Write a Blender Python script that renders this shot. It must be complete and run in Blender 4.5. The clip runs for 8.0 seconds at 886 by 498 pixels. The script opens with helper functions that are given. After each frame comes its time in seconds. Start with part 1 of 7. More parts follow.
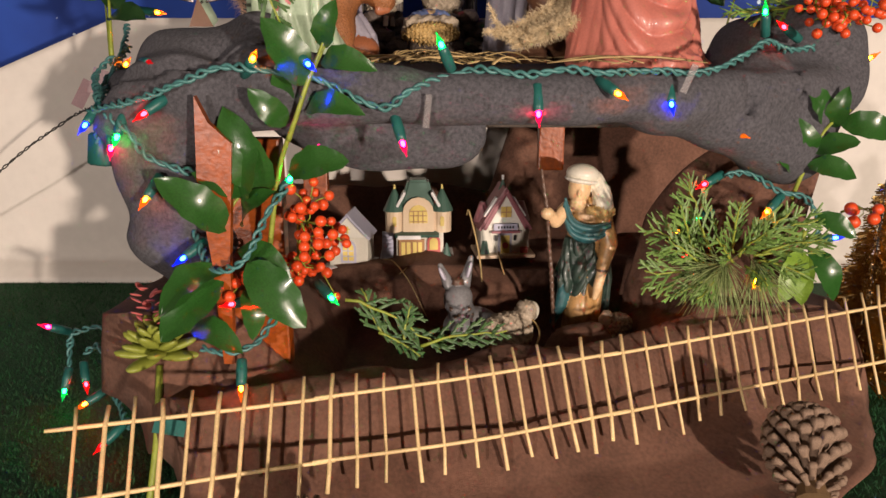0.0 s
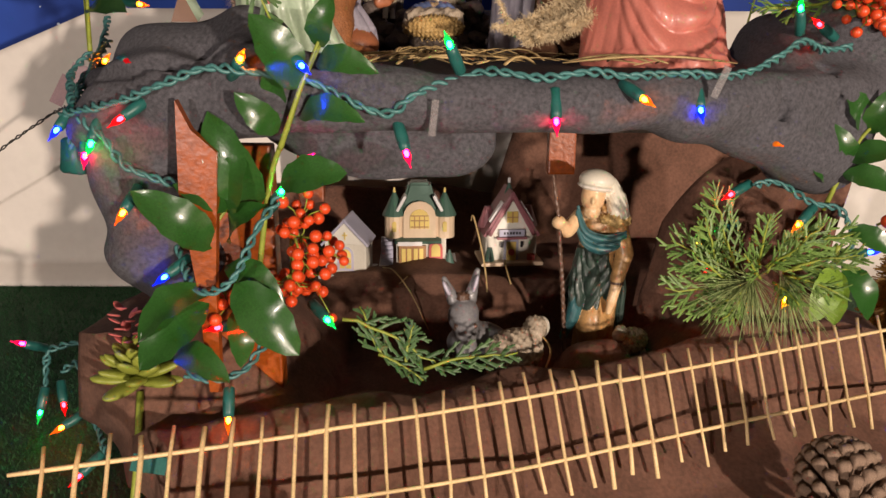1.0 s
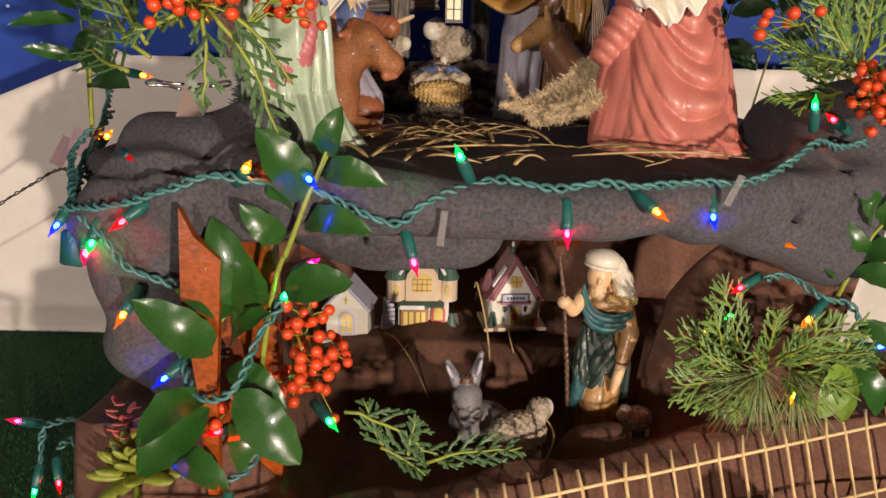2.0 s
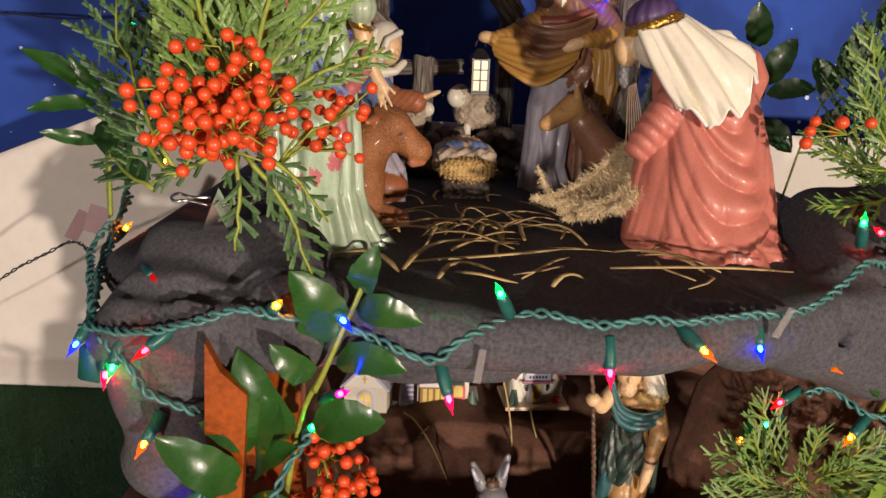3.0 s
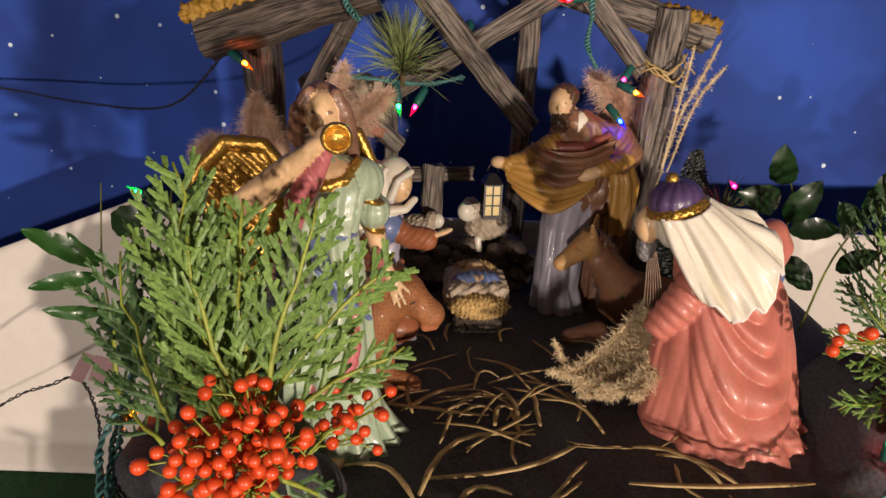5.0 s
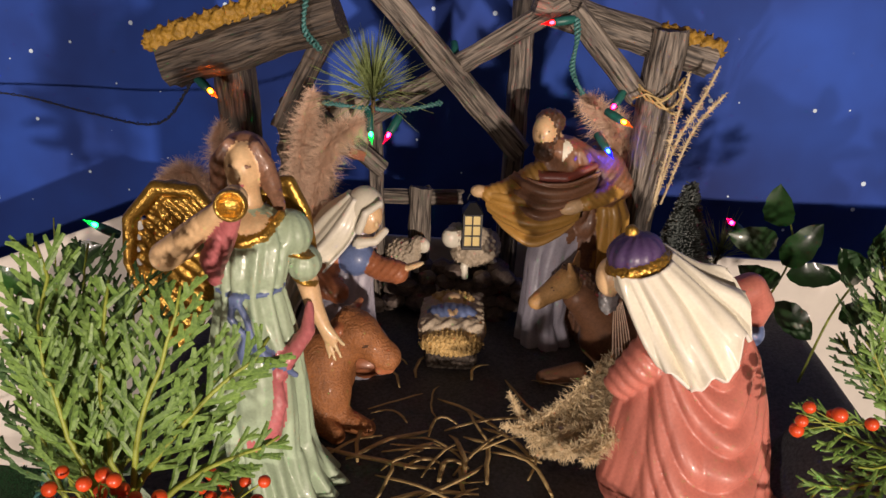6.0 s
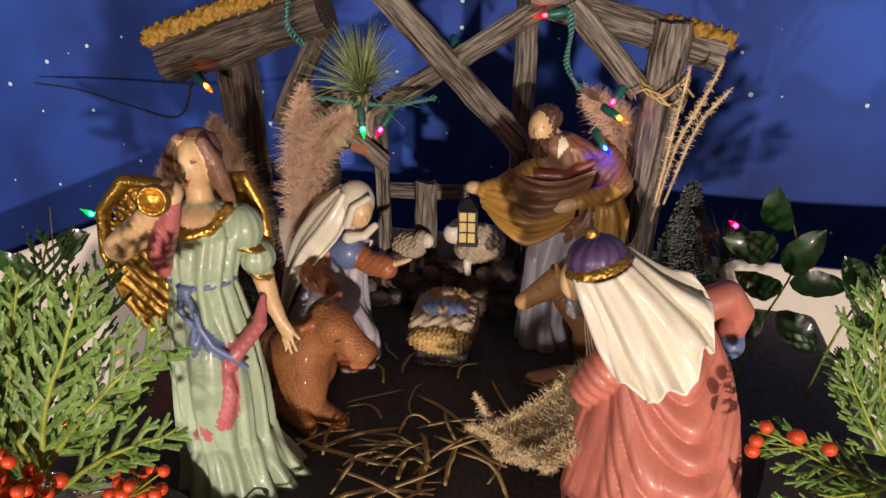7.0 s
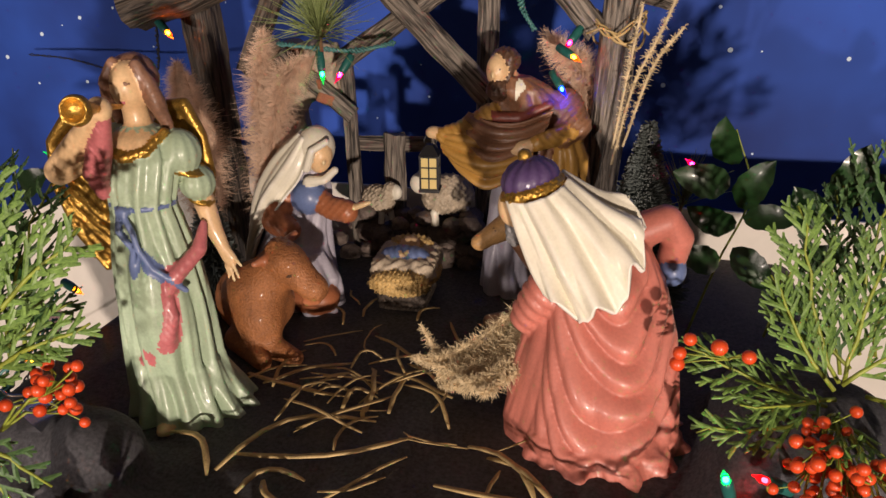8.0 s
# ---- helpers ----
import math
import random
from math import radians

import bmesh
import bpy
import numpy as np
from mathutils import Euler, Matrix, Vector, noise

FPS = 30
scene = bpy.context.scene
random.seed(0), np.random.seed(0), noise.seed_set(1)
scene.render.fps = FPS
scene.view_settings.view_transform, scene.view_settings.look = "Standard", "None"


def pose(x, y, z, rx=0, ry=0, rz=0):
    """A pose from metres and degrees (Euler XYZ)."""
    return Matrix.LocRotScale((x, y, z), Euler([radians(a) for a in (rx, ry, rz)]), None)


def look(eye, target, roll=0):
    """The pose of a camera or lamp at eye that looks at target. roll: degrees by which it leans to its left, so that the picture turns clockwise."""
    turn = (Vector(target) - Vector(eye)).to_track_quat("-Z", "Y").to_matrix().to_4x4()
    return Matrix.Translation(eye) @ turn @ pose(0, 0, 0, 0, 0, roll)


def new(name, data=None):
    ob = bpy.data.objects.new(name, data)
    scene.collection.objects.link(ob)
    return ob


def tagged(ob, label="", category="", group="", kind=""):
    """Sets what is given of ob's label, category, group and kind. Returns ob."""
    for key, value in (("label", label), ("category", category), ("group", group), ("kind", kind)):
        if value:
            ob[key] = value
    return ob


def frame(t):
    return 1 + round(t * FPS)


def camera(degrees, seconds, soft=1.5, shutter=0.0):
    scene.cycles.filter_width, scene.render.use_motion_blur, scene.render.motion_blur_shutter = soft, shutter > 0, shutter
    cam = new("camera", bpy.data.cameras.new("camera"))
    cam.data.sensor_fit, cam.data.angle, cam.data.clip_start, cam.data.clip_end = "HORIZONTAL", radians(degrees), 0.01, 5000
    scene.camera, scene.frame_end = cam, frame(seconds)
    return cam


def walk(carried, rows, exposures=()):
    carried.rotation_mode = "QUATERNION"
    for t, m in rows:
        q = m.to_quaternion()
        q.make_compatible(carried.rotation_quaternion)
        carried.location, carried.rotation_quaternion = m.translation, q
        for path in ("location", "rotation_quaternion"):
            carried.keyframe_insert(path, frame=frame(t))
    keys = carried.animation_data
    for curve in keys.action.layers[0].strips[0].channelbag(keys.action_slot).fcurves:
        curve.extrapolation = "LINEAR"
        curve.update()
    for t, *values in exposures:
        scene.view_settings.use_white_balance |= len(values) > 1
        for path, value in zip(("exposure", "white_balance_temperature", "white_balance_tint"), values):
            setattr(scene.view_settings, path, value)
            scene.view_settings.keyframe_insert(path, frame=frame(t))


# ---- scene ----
cam = camera(60.8, 8.0)
METRES, EYE, TILT, LEAN, TURN = 0.8, 0.37, -15.0, 0.0, 0.0
ROWS = [
    (0.0, 0.0, 0.0, 0.0, 0.0, 0.0, -0.0),
    (0.5, -0.0109, 0.0497, 0.0045, -0.14, -0.47, 0.13),
    (1.0, -0.0098, 0.0675, 0.0286, -0.28, -0.88, -0.22),
    (1.5, -0.0112, 0.0691, 0.0753, -0.44, -0.8, -0.71),
    (3.0, -0.0519, 0.1117, 0.2348, -0.27, -0.75, -2.17),
    (3.5, -0.064, 0.1121, 0.309, -0.2, -1.5, -2.6),
    (4.0, -0.0622, 0.1218, 0.378, -0.24, -2.37, -2.7),
    (4.5, -0.0654, 0.1256, 0.424, -0.37, -3.45, -2.48),
    (5.0, -0.0776, 0.1469, 0.4939, -0.28, -4.72, -2.24),
    (6.5, 0.1297, 0.2175, 0.5827, 9.37, -7.52, -3.85),
    (7.0, 0.1789, 0.2274, 0.5864, 12.52, -7.96, -3.8),
    (7.5, 0.2333, 0.2286, 0.5827, 14.06, -8.27, -3.37),
    (8.0, 0.2715, 0.2333, 0.5218, 14.48, -8.18, -3.28),
]
walk(cam, [(t, pose(0, 0, EYE, TILT, LEAN, TURN) @ pose(METRES * x, METRES * y, METRES * z, 90 + pitch, roll, yaw)) for t, x, y, z, yaw, pitch, roll in ROWS])

# ---- light: two warm lamps in front of the display, low, one on each side ----
W = bpy.data.worlds.new("room_air")
W.use_nodes = True
W.node_tree.nodes["Background"].inputs[0].default_value = (0.9, 0.75, 0.6, 1)
W.node_tree.nodes["Background"].inputs[1].default_value = 0.003
scene.world = W


def area_lamp(name, eye, target, watts, size, colour):
    d = bpy.data.lights.new(name, "AREA")
    d.shape, d.size, d.energy, d.color = "DISK", size, watts, colour
    ob = new(name, d)
    ob.matrix_world = look(eye, target)
    return ob


area_lamp("lamp_right", (1.3, -2.05, 0.36), (0.0, 0.9, 0.42), 106, 0.09, (1.0, 0.81, 0.68))
area_lamp("lamp_left", (-1.1, -2.2, 0.42), (0.0, 0.9, 0.42), 44, 0.09, (1.0, 0.83, 0.74))

# ---- materials ----


def mat(name, base, rough=0.6, var=0.25, scale=60.0, bump=0.0, bscale=300.0, metal=0.0, coat=0.0, sheen=0.0, second=None, tight=0.18):
    """Principled surface with colour change at two scales and a fine relief."""
    m = bpy.data.materials.new(name)
    m.use_nodes = True
    nt = m.node_tree
    b = nt.nodes["Principled BSDF"]
    tc = nt.nodes.new("ShaderNodeTexCoord")
    n1 = nt.nodes.new("ShaderNodeTexNoise")
    n1.inputs["Scale"].default_value, n1.inputs["Detail"].default_value = scale, 5
    n2 = nt.nodes.new("ShaderNodeTexNoise")
    n2.inputs["Scale"].default_value, n2.inputs["Detail"].default_value = scale * 9, 3
    add = nt.nodes.new("ShaderNodeMath")
    add.operation = "MULTIPLY_ADD"
    add.inputs[1].default_value = 0.5
    half = nt.nodes.new("ShaderNodeMath")
    half.operation = "MULTIPLY"
    half.inputs[1].default_value = 0.5
    ramp = nt.nodes.new("ShaderNodeValToRGB")
    dark = [c * (1 - var) for c in base]
    light = second or [min(1, c * (1 + var)) for c in base]
    ramp.color_ramp.elements[0].position, ramp.color_ramp.elements[1].position = 0.5 - tight, 0.5 + tight
    ramp.color_ramp.elements[0].color, ramp.color_ramp.elements[1].color = (*dark, 1), (*light, 1)
    for n in (n1, n2):
        nt.links.new(tc.outputs["Object"], n.inputs["Vector"])
    nt.links.new(n1.outputs[0], half.inputs[0])
    nt.links.new(n2.outputs[0], add.inputs[0])
    nt.links.new(half.outputs[0], add.inputs[2])
    nt.links.new(add.outputs[0], ramp.inputs[0])
    nt.links.new(ramp.outputs[0], b.inputs["Base Color"])
    b.inputs["Roughness"].default_value, b.inputs["Metallic"].default_value = rough, metal
    b.inputs["Coat Weight"].default_value, b.inputs["Coat Roughness"].default_value = coat, 0.12
    b.inputs["Sheen Weight"].default_value = sheen
    if bump:
        n3 = nt.nodes.new("ShaderNodeTexNoise")
        n3.inputs["Scale"].default_value, n3.inputs["Detail"].default_value = bscale, 4
        bp = nt.nodes.new("ShaderNodeBump")
        bp.inputs["Strength"].default_value, bp.inputs["Distance"].default_value = bump, 0.002
        nt.links.new(tc.outputs["Object"], n3.inputs["Vector"])
        nt.links.new(n3.outputs[0], bp.inputs["Height"])
        nt.links.new(bp.outputs[0], b.inputs["Normal"])
    return m


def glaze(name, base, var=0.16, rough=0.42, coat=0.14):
    """Glossy hand-painted resin, with the base colour mixed paler where the mesh is convex."""
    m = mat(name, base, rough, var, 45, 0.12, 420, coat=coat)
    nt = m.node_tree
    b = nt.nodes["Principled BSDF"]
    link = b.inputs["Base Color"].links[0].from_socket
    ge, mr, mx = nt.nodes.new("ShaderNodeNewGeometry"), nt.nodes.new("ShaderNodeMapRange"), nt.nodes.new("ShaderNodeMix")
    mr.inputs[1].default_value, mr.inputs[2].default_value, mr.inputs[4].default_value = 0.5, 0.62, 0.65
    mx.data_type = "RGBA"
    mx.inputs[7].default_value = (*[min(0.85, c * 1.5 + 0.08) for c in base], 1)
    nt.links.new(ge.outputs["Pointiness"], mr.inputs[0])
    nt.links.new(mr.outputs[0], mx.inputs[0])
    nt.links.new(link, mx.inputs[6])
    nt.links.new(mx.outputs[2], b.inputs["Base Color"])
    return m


M_GREY = mat("grey_felt", (0.062, 0.061, 0.07), 0.97, 0.5, 330, 0.5, 2600, second=(0.125, 0.124, 0.14), tight=0.16)
M_BROWN = mat("brown_felt", (0.168, 0.082, 0.053), 0.95, 0.35, 30, 0.6, 1500)
M_GRASS = mat("green_turf", (0.005, 0.055, 0.012), 0.75, 0.8, 420, 1.0, 900, second=(0.02, 0.15, 0.04), tight=0.09)
M_WHITE = mat("white_board", (0.72, 0.68, 0.62), 0.75, 0.05, 8, 0.05, 90)
M_WOOD = mat("orange_wood", (0.25, 0.052, 0.004), 0.35, 0.5, 22, 0.2, 200)
M_BAMBOO = mat("bamboo", (0.76, 0.56, 0.28), 0.5, 0.25, 80, 0.2, 300)
M_BARK = mat("grey_bark", (0.1, 0.082, 0.07), 0.65, 0.6, 70, 0.8, 260, second=(0.27, 0.235, 0.2))
M_BARK_DARK = mat("dark_bark", (0.03, 0.022, 0.017), 0.7, 0.6, 60, 0.8, 200, second=(0.08, 0.06, 0.045))
M_MOSS = mat("ochre_moss", (0.3, 0.17, 0.02), 0.6, 0.5, 160, 1.0, 260)
M_STRAW = mat("straw", (0.47, 0.34, 0.15), 0.6, 0.35, 90)
M_ROOM = mat("room_wall", (0.11, 0.097, 0.085), 0.9, 0.05, 3)
M_TABLE = mat("table_wood", (0.2, 0.1, 0.05), 0.5, 0.3, 6, 0.1, 60)
M_STEEL = mat("chrome", (0.75, 0.75, 0.77), 0.15, 0.05, 20, metal=1.0)
M_GOLD = mat("gold_paint", (0.55, 0.33, 0.07), 0.3, 0.5, 120, 0.5, 350, metal=0.85)

# stage cloth: night-blue with pale printed stars and faint clouds
M_SKY = bpy.data.materials.new("night_cloth")
M_SKY.use_nodes = True
nt = M_SKY.node_tree
b = nt.nodes["Principled BSDF"]
b.inputs["Roughness"].default_value = 0.75
tc = nt.nodes.new("ShaderNodeTexCoord")
cl = nt.nodes.new("ShaderNodeTexNoise")
cl.inputs["Scale"].default_value, cl.inputs["Detail"].default_value = 3.5, 4
cr = nt.nodes.new("ShaderNodeValToRGB")
cr.color_ramp.elements[0].position, cr.color_ramp.elements[1].position = 0.3, 0.75
cr.color_ramp.elements[0].color, cr.color_ramp.elements[1].color = (0.004, 0.022, 0.17, 1), (0.022, 0.1, 0.56, 1)
vo = nt.nodes.new("ShaderNodeTexVoronoi")
vo.voronoi_dimensions = "2D"
vo.inputs["Scale"].default_value = 12
vs = nt.nodes.new("ShaderNodeSeparateColor")
rad = nt.nodes.new("ShaderNodeMapRange")
rad.inputs[1].default_value, rad.inputs[2].default_value, rad.inputs[3].default_value, rad.inputs[4].default_value = 0.15, 1.0, 0.0, 0.045
lt = nt.nodes.new("ShaderNodeMath")
lt.operation = "LESS_THAN"
mx = nt.nodes.new("ShaderNodeMix")
mx.data_type = "RGBA"
mx.inputs[7].default_value = (0.7, 0.85, 1.0, 1)
nt.links.new(tc.outputs["Object"], cl.inputs["Vector"])
mp = nt.nodes.new("ShaderNodeMapping")
mp.inputs["Rotation"].default_value = (radians(-90), 0, 0)
nt.links.new(tc.outputs["Object"], mp.inputs["Vector"])
nt.links.new(mp.outputs[0], vo.inputs["Vector"])
nt.links.new(cl.outputs[0], cr.inputs[0])
nt.links.new(vo.outputs["Color"], vs.inputs[0])
nt.links.new(vs.outputs[0], rad.inputs[0])
nt.links.new(vo.outputs["Distance"], lt.inputs[0])
nt.links.new(rad.outputs[0], lt.inputs[1])
nt.links.new(lt.outputs[0], mx.inputs[0])
nt.links.new(cr.outputs[0], mx.inputs[6])
nt.links.new(mx.outputs[2], b.inputs["Base Color"])

# ---- building helpers ----


def mesh_of(name, verts, faces, mats, index=None, smooth=True):
    me = bpy.data.meshes.new(name)
    me.from_pydata(verts, [], faces)
    for m in mats:
        me.materials.append(m)
    n = len(me.polygons)
    if index is not None:
        me.polygons.foreach_set("material_index", np.asarray(index, dtype=np.int32))
    me.polygons.foreach_set("use_smooth", np.full(n, smooth))
    me.update()
    return me


def thing(name, at, label, category, group="", kind=""):
    ob = new(name)
    ob.empty_display_size = 0.02
    ob.matrix_world = at if isinstance(at, Matrix) else pose(*at)
    return tagged(ob, label, category, group, kind)


def part(name, bm, material, parent, label="", smooth=False):
    """A bmesh as one mesh object under a thing or a part."""
    me = bpy.data.meshes.new(name)
    bm.to_mesh(me)
    bm.free()
    me.materials.append(material)
    me.polygons.foreach_set("use_smooth", np.full(len(me.polygons), smooth))
    ob = new(name, me)
    ob.parent = parent
    return tagged(ob, label)


def piece(name, me, parent, m, label=""):
    ob = new(name, me)
    ob.parent = parent
    ob.matrix_local = m
    return tagged(ob, label)


def box(bm, c, s, bevel=0.0, rot=None):
    m = Matrix.Translation(c) @ (rot or Matrix()) @ Matrix.Diagonal((*s, 1))
    r = bmesh.ops.create_cube(bm, size=1, matrix=m)
    if bevel:
        es = list({e for v in r["verts"] for e in v.link_edges})
        bmesh.ops.bevel(bm, geom=es, offset=bevel, segments=2, affect="EDGES", profile=0.6)
    return bm


def cone(bm, c, r1, r2, h, seg=16, rot=None):
    bmesh.ops.create_cone(bm, cap_ends=True, segments=seg, radius1=r1, radius2=r2, depth=h, matrix=Matrix.Translation(c) @ (rot or Matrix()))
    return bm


def spline(points, n):
    """Catmull-Rom through the points, n steps a span."""
    p = [Vector(q) for q in points]
    p = [2 * p[0] - p[1]] + p + [2 * p[-1] - p[-2]]
    out = []
    for i in range(1, len(p) - 2):
        a, b, c, d = p[i - 1:i + 3]
        for j in range(n):
            t = j / n
            out.append(0.5 * (2 * b + (c - a) * t + (2 * a - 5 * b + 4 * c - d) * t * t + (3 * b - a - 3 * c + d) * t ** 3))
    return out + [p[-2]]


class Tubes:
    """Collects many thin tapered tubes into one list of vertices and faces."""

    def __init__(self):
        self.v, self.f = [], []

    def add(self, pts, radii, seg=5, flat=1.0, up=(0, 0, 1)):
        base, k = len(self.v), len(pts)
        up = Vector(up)
        for i, p in enumerate(pts):
            d = (pts[min(i + 1, k - 1)] - pts[max(i - 1, 0)])
            d = d.normalized() if d.length > 1e-9 else Vector((0, 0, 1))
            s = d.cross(up)
            s = s.normalized() if s.length > 1e-4 else d.cross(Vector((1, 0.2, 0))).normalized()
            u = s.cross(d)
            r = radii[i] if isinstance(radii, (list, tuple)) else radii
            for j in range(seg):
                a = 2 * math.pi * j / seg
                self.v.append(p + s * (r * math.cos(a)) + u * (r * flat * math.sin(a)))
        for i in range(k - 1):
            for j in range(seg):
                a, b = base + i * seg + j, base + i * seg + (j + 1) % seg
                self.f.append((a, b, b + seg, a + seg))
        self.f.append(tuple(range(base + seg - 1, base - 1, -1)))
        self.f.append(tuple(range(base + (k - 1) * seg, base + k * seg)))

    def mesh(self, name, material, smooth=True):
        return mesh_of(name, [tuple(v) for v in self.v], self.f, [material], smooth=smooth)


# ---- modelling in clay: solids that blend into one another, skinned as one mesh ----


def ell(c, r, rz=0.0, rx=0.0, ry=0.0):
    rot = np.array(Euler((radians(rx), radians(ry), radians(rz))).to_matrix())
    c, r = np.array(c), np.array(r, dtype=float)

    def d(P):
        q = (P - c) @ rot
        k0, k1 = np.linalg.norm(q / r, axis=-1), np.linalg.norm(q / r ** 2, axis=-1)
        return k0 * (k0 - 1) / np.maximum(k1, 1e-9)
    return d


def cap(a, b, ra, rb):
    a, b = np.array(a, dtype=float), np.array(b, dtype=float)

    def d(P):
        ba = b - a
        h = np.clip((P - a) @ ba / (ba @ ba), 0, 1)
        return np.linalg.norm(P - a - h[..., None] * ba, axis=-1) - (ra + (rb - ra) * h)
    return d


def chain(points, radii):
    parts = [cap(p, q, r, s) for p, q, r, s in zip(points, points[1:], radii, radii[1:])]
    return lambda P: np.min([g(P) for g in parts], axis=0)


def robe(rings, folds=9, depth=0.003, twist=0.0, swag=0.0, face=0.0, seed=0.0):
    """A draped body. Rings from below: z, x, y, half width, half depth. swag: hollows that hang in bows on the side that face (degrees) names."""
    R = np.array(rings, dtype=float)

    def d(P):
        z = P[..., 2]
        x, y, rx, ry = (np.interp(z, R[:, 0], R[:, i]) for i in range(1, 5))
        qx, qy = P[..., 0] - x, P[..., 1] - y
        th = np.arctan2(qy / ry, qx / rx)
        rho = np.hypot(qx / rx, qy / ry)
        span = R[-1, 0] - R[0, 0]
        low = np.clip((R[-1, 0] - z) / span, 0, 1)
        f = 2.4 * np.abs(np.sin(0.5 * (folds * th + twist * z / span + seed + 0.4 * np.sin(z * 55 + 2 * th)))) - 1.5
        f = f + 0.8 * np.abs(np.sin(0.5 * (round(folds * 1.7) * th - 1.6 * twist * z / span + 2 * seed + 1))) - 0.5
        out = (rho - 1) * np.minimum(rx, ry) * 0.8 - depth * (0.35 + low) * f * 0.6
        if swag:
            a = np.angle(np.exp(1j * (th - radians(face))))
            g = np.exp(-(a / 0.9) ** 4)
            out = out - swag * g * (1.4 * np.abs(np.sin((z - 0.06 * a * a + 0.004 * np.sin(5 * a + z * 60)) * np.pi / 0.027)) - 0.9)
        return np.maximum(out, np.maximum(R[0, 0] - z, z - R[-1, 0]))
    return d


def tufts(fn, amp, size, seed=0.0):
    """Roughens a solid with lumps of that size, as for wool, hair or rock."""
    k = 2 * np.pi / size

    def d(P):
        x, y, z = P[..., 0] * k, P[..., 1] * k, P[..., 2] * k
        return fn(P) - amp * (np.sin(x + 1.3 * np.sin(y + seed)) * np.sin(y + 1.1 * np.sin(z)) + np.sin(z + 1.7 * np.sin(x + seed)) * 0.6)
    return d


def plumage(fn, amp, size, lean=0.6):
    """Presses slanting rows of feather grooves into a solid."""
    k = np.pi / size

    def d(P):
        a = np.abs(np.sin(k * (P[..., 2] + lean * P[..., 0])))
        c = np.abs(np.sin(k * 0.55 * (P[..., 0] - 0.35 * P[..., 2])))
        return fn(P) - amp * (a + 0.6 * c - 0.9)
    return d


def clay(solids, lo, hi, vox):
    """Skin of the blended solids: vertices, quads and the index of the solid that each quad belongs to. Each solid: function, material index, blend."""
    ax = [np.arange(lo[i], hi[i] + vox, vox) for i in range(3)]
    P = np.stack(np.meshgrid(*ax, indexing="ij"), -1)
    F = None
    for fn, _, k in solids:
        g = fn(P)
        if F is None:
            F = g
        elif k < 0:
            F = np.maximum(F, -g)
        else:
            h = np.clip(0.5 + 0.5 * (F - g) / k, 0, 1)
            F = F * (1 - h) + g * h - k * h * (1 - h)
    n = np.array(F.shape) - 1
    acc, cnt = np.zeros((*n, 3)), np.zeros(n)
    corner = [(i, j, k) for i in (0, 1) for j in (0, 1) for k in (0, 1)]
    cut = {c: F[c[0]:c[0] + n[0], c[1]:c[1] + n[1], c[2]:c[2] + n[2]] for c in corner}
    for c in corner:
        for a in range(3):
            if c[a] == 0:
                e = tuple(v + (i == a) for i, v in enumerate(c))
                f0, f1 = cut[c], cut[e]
                s = (f0 < 0) != (f1 < 0)
                t = np.where(s, f0 / np.where(s, f0 - f1, 1), 0)
                for i in range(3):
                    acc[..., i] += np.where(s, c[i] + (t if i == a else 0), 0)
                cnt += s
    on = cnt > 0
    index = np.full(n, -1, dtype=np.int64)
    index[on] = np.arange(on.sum())
    where = np.argwhere(on)
    verts = np.array(lo) + vox * (where + acc[on] / cnt[on][:, None])
    quads = []
    for a in range(3):
        b, c = (a + 1) % 3, (a + 2) % 3
        s0 = [slice(1, -1)] * 3
        s0[a] = slice(0, -1)
        s1 = list(s0)
        s1[a] = slice(1, None)
        A, B = F[tuple(s0)] < 0, F[tuple(s1)] < 0
        for flag, flip in ((A & ~B, False), (~A & B, True)):
            w = np.argwhere(flag)
            if not len(w):
                continue
            w = w + np.array([0 if i == a else 1 for i in range(3)])
            q = []
            for db, dc in ((-1, -1), (0, -1), (0, 0), (-1, 0)):
                o = w.copy()
                o[:, b] += db
                o[:, c] += dc
                q.append(index[o[:, 0], o[:, 1], o[:, 2]])
            q = np.stack(q, 1)
            quads.append(q[:, ::-1] if flip else q)
    quads = np.concatenate(quads)
    mid = verts[quads].mean(1)
    ds = np.stack([np.abs(fn(mid)) + (0.0015 if k < 0 else 0) for fn, _, k in solids])
    owner = np.array([m for _, m, _ in solids])[ds.argmin(0)]
    return verts, quads, owner


def lobed(fn, c, n, amp):
    """Presses n melon ribs round the upright axis through c."""
    def d(P):
        return fn(P) - amp * (np.abs(np.sin(0.5 * n * np.arctan2(P[..., 1] - c[1], P[..., 0] - c[0]))) - 0.6)
    return d


